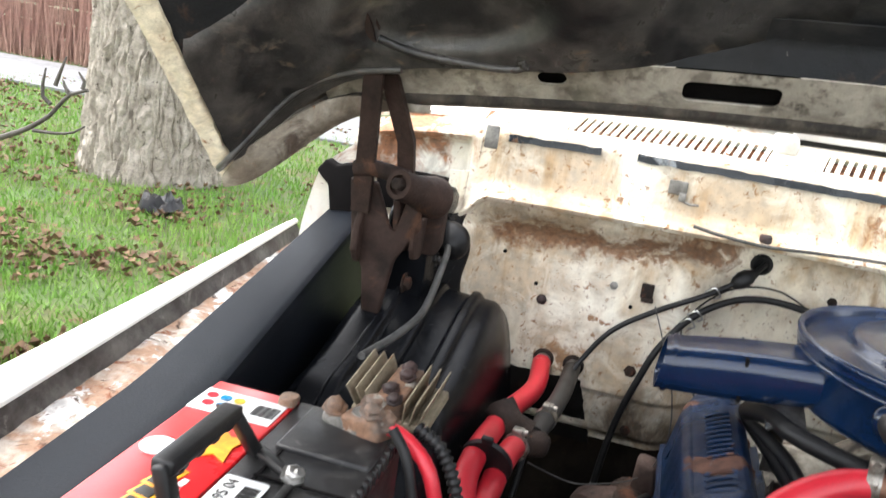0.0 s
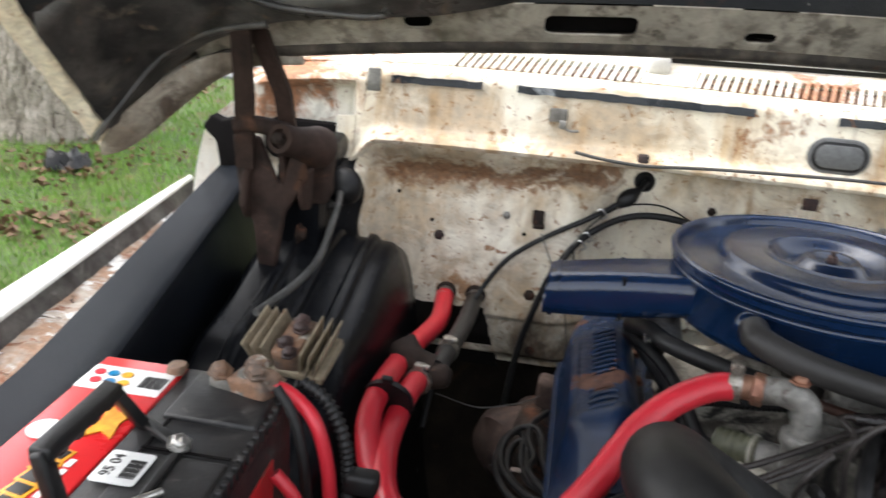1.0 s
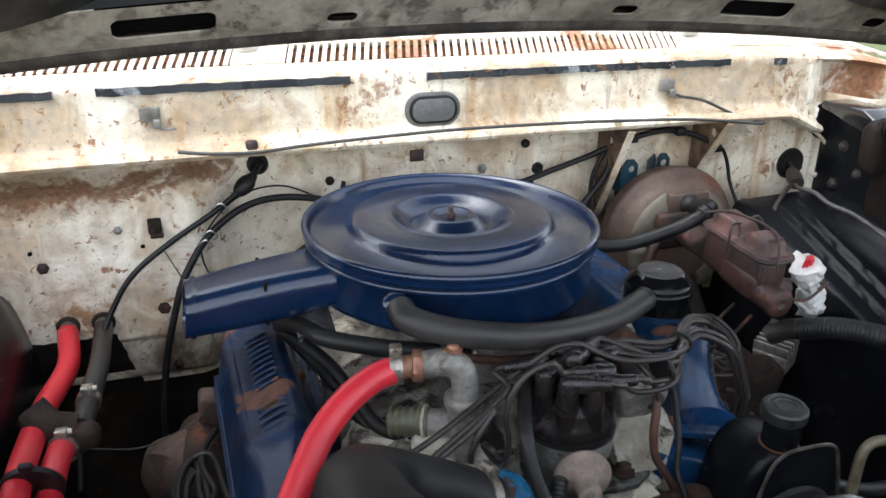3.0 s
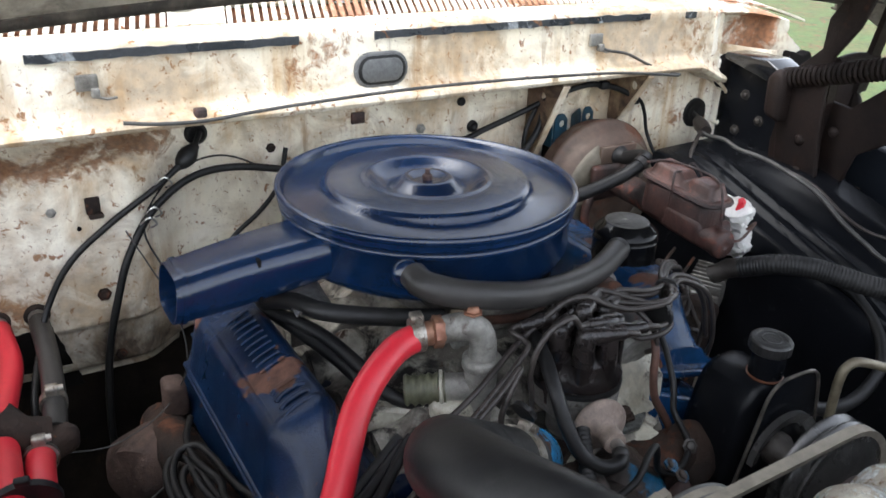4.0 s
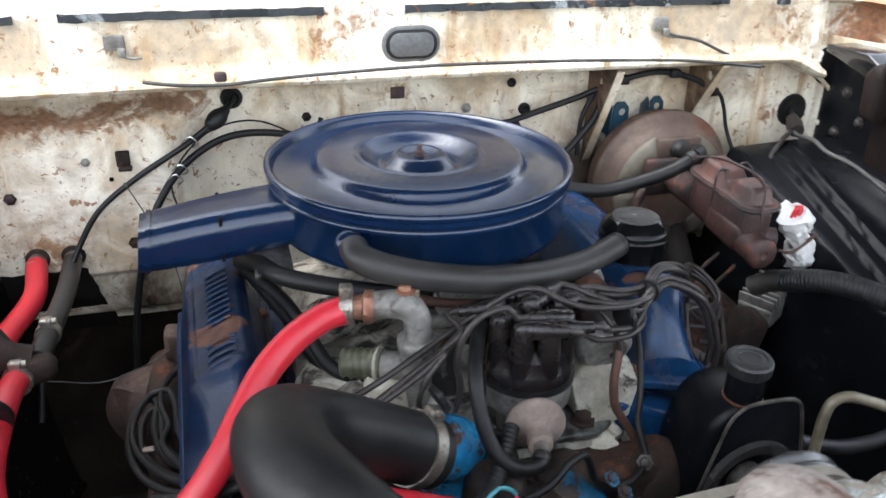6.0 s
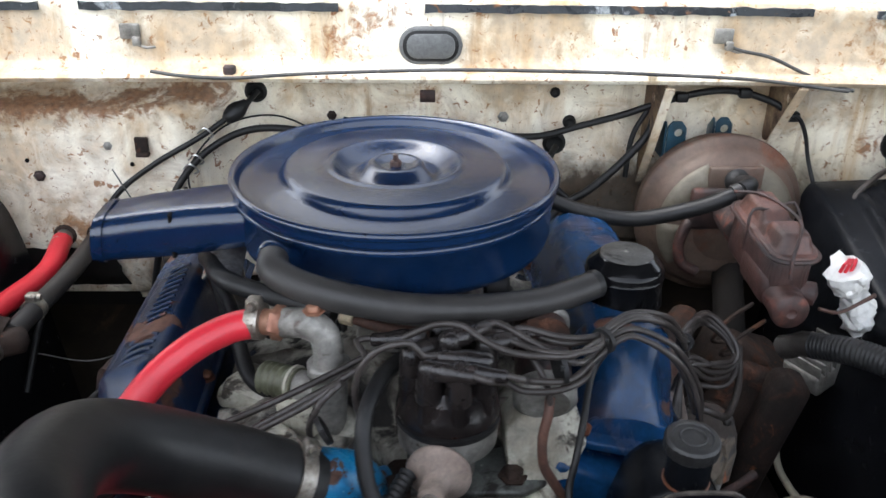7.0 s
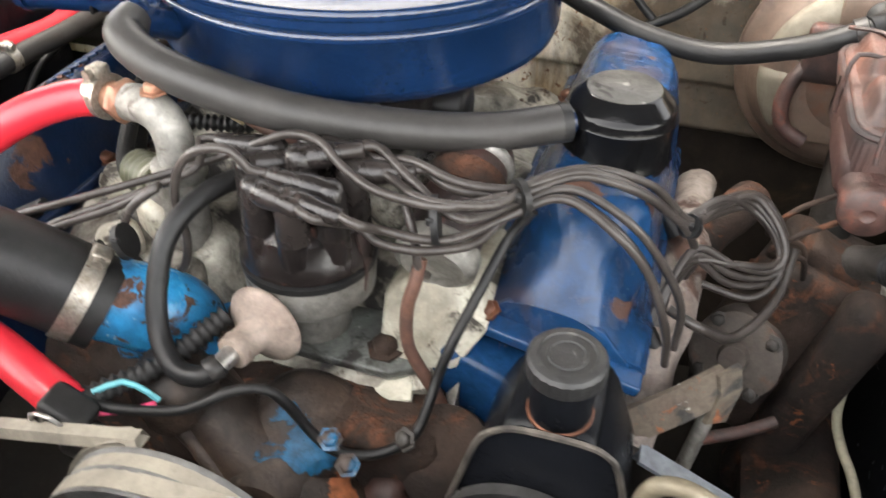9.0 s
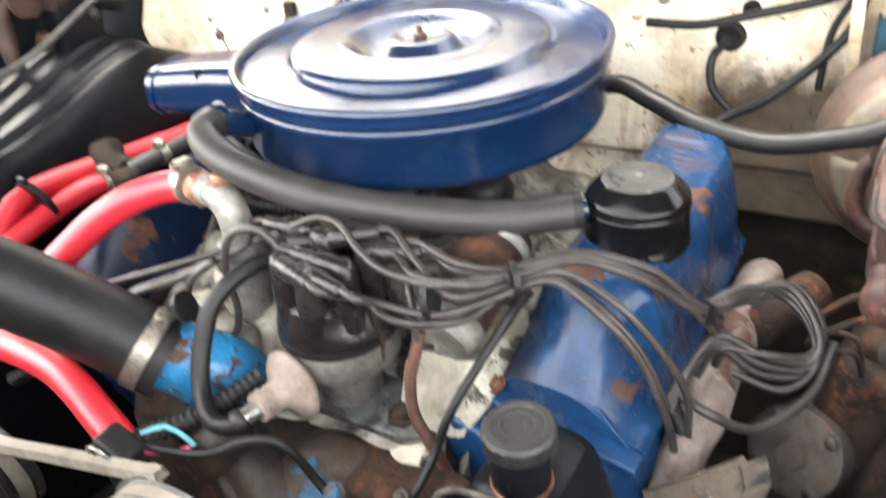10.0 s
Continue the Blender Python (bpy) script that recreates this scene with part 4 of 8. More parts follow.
    def end_wall(u, v):
        return -0.440 - 0.093 * u * (1 - 0.30 * v ** 2), 1.25 - 0.02 * u, 0.94 + (0.230 - 0.062 * u + 0.005 * noise.noise((u * 8, 0, 1))) * v
    part("cowl_side", flip(sheet(end_wall, 14, 12, 0.004, (0, 1, 0))), CREAM_TOP, truck, "rust-streaked cream cowl side")
    def shelf(u, v):
        return -0.272 - 0.30 * u, 1.30 + 0.35 * v, 1.215 - 0.05 * u ** 2 + 0.03 * v
    part("cowl_shelf", flip(sheet(shelf, 10, 6, 0.004, (0, 0, -1))), CREAM_TOP, truck)
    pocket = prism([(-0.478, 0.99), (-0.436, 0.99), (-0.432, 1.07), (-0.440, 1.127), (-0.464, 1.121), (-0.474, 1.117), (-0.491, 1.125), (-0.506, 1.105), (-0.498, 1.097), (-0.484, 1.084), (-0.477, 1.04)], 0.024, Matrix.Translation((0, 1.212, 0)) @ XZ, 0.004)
    part("hinge_pocket_shade", flip(pocket), HOLE, truck, "black plate painting the shade of the ragged hinge opening")
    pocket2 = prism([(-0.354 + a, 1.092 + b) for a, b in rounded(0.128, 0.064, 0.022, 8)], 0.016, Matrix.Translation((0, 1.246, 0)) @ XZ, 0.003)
    part("hinge_pocket_shade", flip(pocket2), HOLE, truck, "black plate painting the shade of the hinge opening")
    return None


fender(-1)
fender(1)
# unseen front support and nose, added to keep low sky light out
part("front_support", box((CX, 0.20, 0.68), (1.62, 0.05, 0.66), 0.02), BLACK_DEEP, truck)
part("nose_light_block", sheet(lambda u, v: (-0.40 + 1.64 * u, -0.36 + 0.55 * v, 0.90 + 0.10 * smooth(0, 0.5, v)), 20, 10, 0.004, (0, 0, -1)), WHITE_PAINT, truck, "unseen white panel ahead of the radiator, added to block light")
# unseen black slab, added to keep the depth below the engine dark
part("bay_depth_slab", box((CX, 0.7, 0.42), (1.7, 1.4, 0.05), 0.01), BLACK_DEEP, truck)


def bolt(p, r=0.007, axis=(0, -1, 0)):
    return lathe([(r * 1.5, 0), (r * 1.5, 0.002), (r, 0.0025), (r, r * 0.9), (r * 0.7, r * 1.1), (0, r * 1.1)], p, axis, 6)


def fw(x, z, off=0.0):
    return x, firewall_y(x, z) - off, z


# HOLE rows draw small dark drill holes as black studs
for x, z, r, m in ((-0.132, 0.967, 0.008, RUST_RED), (-0.03, 1.012, 0.006, CAST), (0.019, 0.886, 0.009, IRON_RUST), (0.279, 1.041, 0.007, IRON_RUST), (0.529, 1.04, 0.008, CAST),
                   (-0.145, 0.99, 0.003, HOLE), (-0.2, 1.03, 0.003, HOLE), (0.0, 0.985, 0.003, HOLE), (0.03, 0.79, 0.008, IRON_RUST), (0.94, 1.05, 0.006, CAST)):
    part("bolt", bolt(fw(x, z), r * 0.72), m, truck)
for x, z, r in ((0.603, 1.077, 0.006), (0.627, 1.033, 0.008), (0.172, 1.076, 0.013), (1.121, 1.008, 0.023), (0.607, 1.0, 0.014)):
    part("grommet", lathe([(r * 1.25, 0), (r * 1.2, 0.004), (r * 0.9, 0.006), (r * 0.7, 0.003), (0, 0.002)], fw(x, z), (0, -1, 0), 18), RUBBER, truck, "black rubber grommet")
part("clip_plate", box(fw(0.418, 1.071, 0.003), (0.022, 0.004, 0.018), 0.001), RUST_RED, truck, "small rusty square plate")
part("cable_clip", join(box((0.019, 1.245, 1.016), (0.018, 0.008, 0.022), 0.002), box((0.021, 1.239, 1.004), (0.018, 0.012, 0.006), 0.002)), IRON_RUST, truck, "rusty bent cable clip")
for x, flip in ((0.03, 1), (0.81, -1)):
    part("hold_clip", join(box((x, 1.232, 1.176), (0.026, 0.006, 0.020), 0.002), box((x + 0.008, 1.228, 1.164), (0.010, 0.010, 0.012), 0.002), tube([(x + 0.006, 1.228, 1.16), (x + 0.02, 1.226, 1.156), (x + 0.032, 1.226, 1.157)], 0.002, 6)), CAST, truck, "bent grey metal clip")
part("cowl_clip", box((-0.245, 1.235, 1.2), (0.02, 0.008, 0.034), 0.002), CAST, truck)
part("lip_tab", box((0.157, 1.214, 1.128), (0.016, 0.012, 0.018), 0.003), RUST_RED, truck)
part("lip_tab", box((0.714, 1.212, 1.126), (0.014, 0.012, 0.014), 0.003), CREAM, truck)
plug = thing("oval_plug", (0.42, 1.232, 1.16), "dark grey oval rubber plug in the cowl panel", "rubber plug")
part("rim", prism([(0.42 + a, 1.161 + b) for a, b in rounded(0.084, 0.050, 0.024)], 0.008, Matrix.Translation((0, 1.226, 0)) @ XZ, 0.003), PLUG_GREY, plug)
part("groove", prism([(0.42 + a, 1.161 + b) for a, b in rounded(0.074, 0.041, 0.019)], 0.003, Matrix.Translation((0, 1.2245, 0)) @ XZ, 0.001), RUBBER, plug)
part("centre", prism([(0.42 + a, 1.161 + b) for a, b in rounded(0.064, 0.033, 0.014)], 0.004, Matrix.Translation((0, 1.2235, 0)) @ XZ, 0.0015), PLUG_GREY, plug)
for x0, x1, y, z0, z1 in ((0.760, 0.787, 1.258, 0.992, 1.050), (0.836, 0.860, 1.278, 0.995, 1.050)):
    face = [(x0, z0), (x1, z0), (x1, z1 - 0.010), (x1 - 0.008, z1), (x0 + 0.006, z1), (x0, z1 - 0.008)]
    part("teal_bracket", holed(face, (x1 - 0.011, z1 - 0.017), 0.006, -0.003, Matrix.Translation((0, y, 0)) @ XZ), TEAL, truck, "teal painted pedal bracket with a hole")
    part("teal_bracket", prism([(y, z0), (1.303, z0), (1.303, z1 - 0.02), (y + 0.006, z1 - 0.002), (y, z1 - 0.010)], 0.003, Matrix.Translation((x0 - 0.003, 0, 0)) @ YZ, 0.001), TEAL, truck)

# wipers on the cowl top
for px, tx in ((0.166, 0.55), (0.89, 1.15)):
    w = thing("wiper", (px, 1.33, 1.25), "white wiper arm on its pivot at the cowl", "wiper")
    part("pivot", box((px, 1.325, 1.253), (0.034, 0.05, 0.028), 0.008), PLASTIC_W, w)
    part("arm", strap([(px + 0.01, 1.345, 1.268), (tx, 1.37, 1.274)], 0.012, 0.008, (0, 0, 1)), PLASTIC_W, w)
    part("blade", strap([(px + 0.02, 1.352, 1.258), (tx + 0.05, 1.378, 1.262)], 0.01, 0.006, (0, 0, 1)), RUBBER, w)

BLACK_GLOSS = surface("gloss_black_paint", (0.010, 0.011, 0.013), None, 0.15, scale=8, bump=0.1, coat=0.4)

# ---- hood, propped open ----
TIP = radians(44)
HU, HN = V((0, -math.cos(TIP), math.sin(TIP))), V((0, math.sin(TIP), math.cos(TIP)))


def rear_edge(x):
    d = abs(x - CX)
    return V((x, 1.04 - 0.02 * smooth(0.80, 0.95, d), 1.297 - 0.06 * (d / 0.8) ** 2 - 0.055 * smooth(0.80, 0.95, d)))


hood = thing("hood", (CX, 1.04, 1.30), "open truck hood, black flaking underside with dirty cream rear rail", "hood")


def hood_skin(u, v):
    x = -0.525 + 1.89 * u
    d = abs(x - CX)
    return rear_edge(x) + HU * (0.02 + 1.16 * v) + HN * (0.045 - 0.09 * smooth(0.86, 0.945, d))


part("panel", sheet(hood_skin, 60, 30, 0.003), HOOD_IN, hood)


def hole_patch(x0, x1, s0, s1, outline, lift):
    """A piece of rail between x0..x1 and s0..s1 with an opening, folded back at its rim."""
    n = len(outline)
    cx = sum(p[0] for p in outline) / n
    cs = sum(p[1] for p in outline) / n
    outer = []
    for px, ps in outline:
        dx, ds = px - cx, ps - cs
        k = min((x1 - cx) / dx if dx > 1e-9 else ((x0 - cx) / dx if dx < -1e-9 else 1e9), (s1 - cs) / ds if ds > 1e-9 else ((s0 - cs) / ds if ds < -1e-9 else 1e9))
        outer.append((cx + dx * k, cs + ds * k))
    for c in ((x0, s0), (x1, s0), (x1, s1), (x0, s1)):
        i = min(range(n), key=lambda q: (outer[q][0] - c[0]) ** 2 + (outer[q][1] - c[1]) ** 2)
        outer[i] = c
    at = lambda p, h: rear_edge(p[0]) + HU * p[1] + HN * h
    vs = [at(p, lift) for p in outer] + [at(p, lift) for p in outline] + [at(p, lift + 0.003) for p in outline]
    fs = []
    for i in range(n):
        j = (i + 1) % n
        fs += [(i, j, n + j, n + i), (n + i, n + j, 2 * n + j, 2 * n + i)]
    return vs, fs


rails = []
openings = [(-0.14, 0.056, 0.034, 0.022), (0.058, 0.050, 0.104, 0.032), (0.245, 0.040, 0.034, 0.018), (0.595, 0.040, 0.034, 0.018), (0.782, 0.050, 0.104, 0.032), (0.98, 0.040, 0.034, 0.022)]
s0, s1 = 0.020, 0.085
edges = [-0.42]
for ox, os_, w, h in openings:
    edges += [ox - w / 2 - 0.012, ox + w / 2 + 0.012]
edges.append(1.26)
for k, (a, c) in enumerate(zip(edges, edges[1:])):
    if k % 2 == 0:
        rails.append(sheet(lambda u, v, a=a, c=c: rear_edge(a + (c - a) * u) + HU * (s0 + (s1 - s0) * v), max(2, int((c - a) / 0.03)), 4, 0.002, tuple(HN)))
    else:
        ox, os_, w, h = openings[k // 2]
        rails.append(hole_patch(a, c, s0, s1, [(ox + p, os_ + q) for p, q in rounded(w, h, h * (0.46 if w < 0.05 else 0.30))], 0.0))
part("rear_rail", weld(join(*rails)), HOOD_RAIL, hood, "dirty cream rear rail with oval openings")

# black sheet added behind the rail to paint its openings' inner shade
part("rail_shade_sheet", sheet(lambda u, v: rear_edge(-0.40 + 1.64 * u) + HU * (0.022 + 0.062 * v) + HN * 0.016, 50, 3, 0.002, tuple(HN)), HOLE, hood, "black sheet painting the shade inside the rail")


def rail_lip(u, v):
    x = -0.50 + 1.84 * u
    row = [(0.020, 0.0), (0.010, -0.004), (-0.004, 0.004), (-0.012, 0.03), (-0.006, 0.045), (0.03, 0.048)]
    k = v * 5
    i = min(int(k), 4)
    f = k - i
    s, h = row[i][0] * (1 - f) + row[i + 1][0] * f, row[i][1] * (1 - f) + row[i + 1][1] * f
    return rear_edge(x) + HU * s + HN * h


part("rear_flange", sheet(rail_lip, 60, 10, 0.002), HOOD_SOOT, hood, "streaked brown and cream rear flange")


def rail_step(u, v):
    x = -0.42 + 1.68 * u
    return rear_edge(x) + HU * (0.085 + 0.05 * v) + HN * (0.002 + 0.03 * smooth(0.0, 0.35, v))


part("rail_step", sheet(rail_step, 50, 8, 0.002), HOOD_IN, hood)
for side in (-1, 1):
    flip = (lambda vf: vf) if side < 0 else mirrored

    def side_rail(u, v):
        x = -0.515 + 0.20 * v
        d = abs(x - CX)
        bulge = 0.05 * math.sin(math.pi * min(1, v * 1.1)) * (0.6 + 0.4 * math.cos(u * 9))
        return rear_edge(x) + HU * (0.055 + 1.10 * u) + HN * (-0.045 * smooth(0.86, 0.935, d) + 0.045 * v ** 2 - 0.004 - bulge * 0.25 * smooth(0, 0.1, u) + 0.012 * smooth(0.1, 0.0, u)) + V((0, 0, 0.004 * noise.noise((u * 14, v * 6, 0))))
    part("side_rail", flip(sheet(side_rail, 60, 14, 0.003)), HOOD_IN, hood, "black pressed side rail")

    def pan(u, v):
        x = -0.505 + 0.66 * u
        d = abs(x - CX)
        press = 0.016 * smooth(1.0, 0.75, math.hypot((u - 0.38) / 0.19, (v - 0.42) / 0.32)) - 0.010 * smooth(1.0, 0.6, math.hypot((u - 0.15) / 0.12, (v - 0.5) / 0.5))
        return rear_edge(x) + HU * (0.040 + 0.046 * smooth(0.05, 0.35, u) + (0.22 - 0.06 * u) * v) + HN * (-0.019 - 0.045 * smooth(0.86, 0.93, d) + 0.061 * smooth(0.55, 1.0, u) + press + 0.03 * smooth(0.80, 1.0, v))
    part("corner_pan", flip(sheet(pan, 70, 36, 0.003)), HOOD_PAN, hood, "sooty pressed corner pan")

    at = lambda x, s, h=-0.021: rear_edge(x) + HU * s + HN * (h - 0.045 * smooth(0.86, 0.93, abs(x - CX)))
    part("press_bead", flip(tube([at(-0.525, 0.035), at(-0.504, 0.052), at(-0.457, 0.068), at(-0.418, 0.074), at(-0.366, 0.080), at(-0.31, 0.084)], 0.0045, 10, 0.01)), HOOD_PAN, hood, "worn pressed bead")
    part("press_edge", flip(tube([at(-0.33, 0.135), at(-0.29, 0.112), at(-0.235, 0.098), at(-0.19, 0.090), at(-0.165, 0.094), at(-0.17, 0.102)], 0.0045, 8, 0.01)), HOOD_PAN, hood, "edge of a pressed hollow")

    def side_edge(u, v):
        w = (0.020 + 0.020 * u + 0.004 * noise.noise((u * 22, 0, 0)) + 0.004 * noise.noise((u * 60, 3, 0))) * smooth(-0.02, 0.04, u)
        x = -0.534 + w * v
        return rear_edge(-0.527) + V((x + 0.527, 0, 0)) + HU * (-0.004 + 1.17 * u) + HN * (-0.062 + 0.010 * v + 0.004 * noise.noise((u * 40, v * 2, 0)))
    part("side_edge", flip(sheet(side_edge, 140, 6, 0.004, tuple(HN))), HOOD_EDGE, hood, "ragged worn cream edge")

    def corner_piece(u, v):
        x = -0.530 + 0.24 * u
        p = rear_edge(x)
        return p + HU * (-0.012 + (0.060 - 0.048 * smooth(0.3, 1.0, u)) * smooth(-0.15, 0.18, u) * v) + HN * (-0.060 + 0.058 * smooth(0, 0.85, u) - 0.008 * math.sin(math.pi * v))
    part("corner_gusset", flip(sheet(corner_piece, 24, 8, 0.003)), HOOD_CORNER, hood, "dirty cream rear corner")


def hood_hinge(side):
    flip = (lambda vf: vf) if side < 0 else mirrored
    steel = HINGE if side < 0 else HINGE_SHADED
    h = thing("hinge_assembly", (-0.33 if side < 0 else 1.17, 1.08, 1.0), "rusty brown hood hinge with heavy coil spring", "hinge", "hood hinges")
    part("mount_box", flip(prism([(1.262, 0.86), (1.10, 0.86), (1.098, 1.09), (1.112, 1.103), (1.225, 1.118), (1.262, 1.10)], 0.062, Matrix.Translation((-0.345 if side < 0 else -0.377, 0, 0)) @ YZ, 0.006)), BLACK_PAINT, h, "black mounting box")
    for y, z in ((1.20, 1.06), (1.16, 1.02), (1.21, 0.99), (1.14, 1.07)):
        part("box_bolt", flip(bolt((-0.283 if side < 0 else -0.315, y, z), 0.007, axis=(1, 0, 0))), CAST_DARK, h)
    xl = -0.366 if side < 0 else -0.395
    foot = 0.86 if side > 0 else 1.03
    part("lower_arm", flip(prism([(1.11, foot), (1.03, foot), (1.015, foot + 0.02), (1.02, 1.085), (1.045, 1.12), (1.08, 1.10), (1.105, foot + 0.02)], 0.010, Matrix.Translation((xl, 0, 0)) @ YZ, 0.003)), steel, h)
    if side < 0:
        part("brace", prism([(-0.384, 1.14), (-0.346, 1.14), (-0.320, 1.080), (-0.314, 1.080), (-0.301, 1.13), (-0.284, 1.12), (-0.279, 1.089), (-0.310, 1.04), (-0.320, 0.972), (-0.322, 0.87), (-0.343, 0.87), (-0.347, 0.965), (-0.354, 1.022), (-0.372, 1.050)], 0.012, Matrix.Translation((0, 1.035, 0)) @ XZ, 0.004), steel, h, "forked brown brace")
    part("lower_arm", flip(prism([(1.10, foot + 0.01), (1.04, foot + 0.02), (1.05, max(1.02, foot + 0.03)), (1.03, 1.12), (1.055, 1.15), (1.10, 1.12), (1.115, max(1.0, foot + 0.02))], 0.010, Matrix.Translation((-0.305 if side > 0 else -0.320, 0, 0)) @ YZ, 0.003)), steel, h)
    if side > 0:
        part("heavy_plate", prism([(1.129, 1.094), (1.093, 1.130), (1.046, 1.176), (1.045, 1.225), (1.0, 1.30), (0.96, 1.30), (0.988, 1.218), (1.022, 1.165), (1.024, 1.10), (1.012, 1.00), (1.0, 0.90), (1.085, 0.90), (1.108, 1.051)], 0.010, Matrix.Translation((1.130, 0, 0)) @ YZ, 0.003), steel, h, "heavy brown hinge plate")
        part("heavy_plate", prism([(1.056, 1.091), (0.995, 1.085), (0.934, 1.138), (0.86, 1.20), (0.84, 1.15), (0.905, 1.053), (0.968, 1.012), (1.005, 0.88), (1.05, 0.88), (1.055, 1.0)], 0.010, Matrix.Translation((1.165, 0, 0)) @ YZ, 0.003), steel, h, "heavy brown hinge plate")
        part("box_top", prism([(1.235, 1.122), (1.125, 1.100), (1.100, 1.112), (1.100, 1.121), (1.140, 1.138), (1.235, 1.134)], 0.060, Matrix.Translation((1.122, 0, 0)) @ YZ, 0.003), BLACK_GLOSS, h, "glossy black box top")
        for y, z in ((1.05, 1.02), (1.045, 0.965), (0.99, 1.05), (1.03, 0.93)):
            part("rivet", lathe([(0.009, 0), (0.009, 0.003), (0.005, 0.006), (0, 0.006)], (1.130, y, z), (-1, 0, 0), 16), steel, h)
        part("front_link", flip(prism([(1.03, 0.87), (0.90, 0.93), (0.80, 1.02), (0.79, 1.06), (0.90, 1.02), (1.02, 0.97), (1.06, 0.95)], 0.008, Matrix.Translation((-0.41, 0, 0)) @ YZ, 0.003)), steel, h)
    if side > 0:
        part("leg", flip(strap([(-0.395, 1.04, 1.10), (-0.375, 1.045, 1.0), (-0.35, 1.05, 0.93)], 0.022, 0.012, (1, 0, 0))), steel, h)
        part("leg", flip(strap([(-0.312, 1.03, 1.12), (-0.325, 1.04, 1.02), (-0.345, 1.05, 0.94)], 0.020, 0.012, (1, 0, 0))), steel, h)
    part("upper_arm", flip(strap([(xl + 0.004, 1.03, 1.10), (xl + 0.010, 1.01, 1.2), (-0.345, 0.97, 1.29), (-0.36, 0.90, 1.38)], 0.024, 0.010, (1, 0, 0.1))), steel, h)
    part("upper_arm", flip(strap([(-0.312, 1.05, 1.15), (-0.312, 1.03, 1.20), (-0.335, 1.0, 1.28), (-0.35, 0.92, 1.36)], 0.022, 0.010, (1, 0, 0.1))), steel, h)
    part("cross_pin", flip(tube([(xl - 0.006, 1.02, 1.155), (-0.345, 1.02, 1.16), (-0.30, 1.02, 1.155)], 0.011, 12)), steel, h)
    coil = []
    a, b = V((-0.303, 0.965, 1.165)), V((-0.288, 1.10, 1.115))
    if side > 0:
        a = V((-0.285, 0.74, 1.225))
    turns = 9 if side < 0 else 40
    d = (b - a)
    u = d.orthogonal().normalized()
    w = d.normalized().cross(u)
    for k in range(turns * 10 + 1):
        t = k / (turns * 10)
        an = 2 * math.pi * k / 10
        coil.append(a + d * t + (u * math.cos(an) + w * math.sin(an)) * 0.0155)
    if side > 0:
        part("spring", flip(tube(coil, 0.0036, 6, 0.02)), steel, h, "rusty coil spring")
    if side < 0:
        part("spring_tube", join(lathe([(0.012, 0.004), (0.0125, -0.004), (0.0185, -0.004), (0.0195, 0.0), (0.0195, 0.012), (0.020, 0.03), (0.024, 0.055), (0.028, 0.072), (0.028, 0.082), (0.012, 0.082)], (-0.302, 0.995, 1.150), (0.34, 0.90, -0.28), 28)), steel, h, "hollow spring tube widening to its seat")
        part("tube_bolt", lathe([(0.008, 0), (0.008, 0.012), (0.005, 0.014), (0, 0.014)], (-0.302, 1.0, 1.149), (-0.34, -0.90, 0.28), 6), IRON_RUST, h)
        part("side_gusset", prism([(1.03, 1.09), (1.12, 1.10), (1.11, 1.06), (1.07, 1.04), (1.045, 1.045), (1.035, 1.06)], 0.007, Matrix.Translation((-0.292, 0, 0)) @ YZ, 0.002), steel, h)
    part("spring_seat", flip(prism([(1.085, 1.04), (1.12, 1.05), (1.125, 1.115), (1.105, 1.135), (1.085, 1.12)], 0.05, Matrix.Translation((-0.315, 0, 0)) @ YZ, 0.01)), steel, h)
    for y, z in ((1.07, 0.90), (1.06, 1.10), (1.08, 1.0)) + (((0.93, 0.94), (0.99, 0.93)) if side > 0 else ()):
        part("pivot_bolt", flip(bolt((-0.305 if y > 1.05 else -0.40, y, z), 0.010, axis=(1, 0, 0))), IRON_RUST, h)


hood_hinge(-1)
hood_hinge(1)

# ---- engine ----
INTAKE_PALE = surface("pale_cream_engine_paint", (0.50, 0.48, 0.395), (0.23, 0.205, 0.155), 0.38, scale=14, bump=0.4, spots=(((0.05, 0.04, 0.03), 22, 0.58, 0.06, 0.7), (BROWN, 40, 0.62, 0.06, 0.9)))
EX = 0.376   # the engine's centre line


def lumpy(vf, amount, scale, seed=0):
    """Cast-iron unevenness."""
    out = []
    for p in vf[0]:
        q = V(p) * scale + V((seed, seed * 2, 0))
        out.append(V(p) + V((noise.noise(q), noise.noise(q + V((7, 0, 0))), noise.noise(q + V((0, 9, 0))))) * amount)
    return out, vf[1]


def clamp(p, axis, r, width=0.013, name="clamp"):
    """A worm-drive hose clamp with its screw housing."""
    band = lathe([(r, -width / 2), (r + 0.0015, -width / 2), (r + 0.0015, width / 2), (r, width / 2)], p, axis, 28)
    a = V(axis).normalized()
    up = (V((0, 0, 1)) - a * a.z).normalized()
    q = V(p) + up * (r + 0.004)
    house = box((0, 0, 0), (0.014, 0.009, width), 0.002)
    m = Matrix.Translation(q) @ a.to_track_quat("Z", "Y").to_matrix().to_4x4()
    screw = tube([q - up.cross(a) * 0.012, q + up.cross(a) * 0.006], 0.0042, 8)
    return join(band, moved(house, m)), screw


def hose_clamp(p, axis, r, parent, width=0.013):
    band, screw = clamp(p, axis, r, width)
    c = part("hose_clamp", band, CLAMP_STEEL, parent, "worm drive clamp")
    part("screw", screw, CLAMP_STEEL, c)


eng = thing("engine_block", (EX, 0.9, 0.45), "rusty cast iron V8 engine block with blue cylinder heads", "engine")
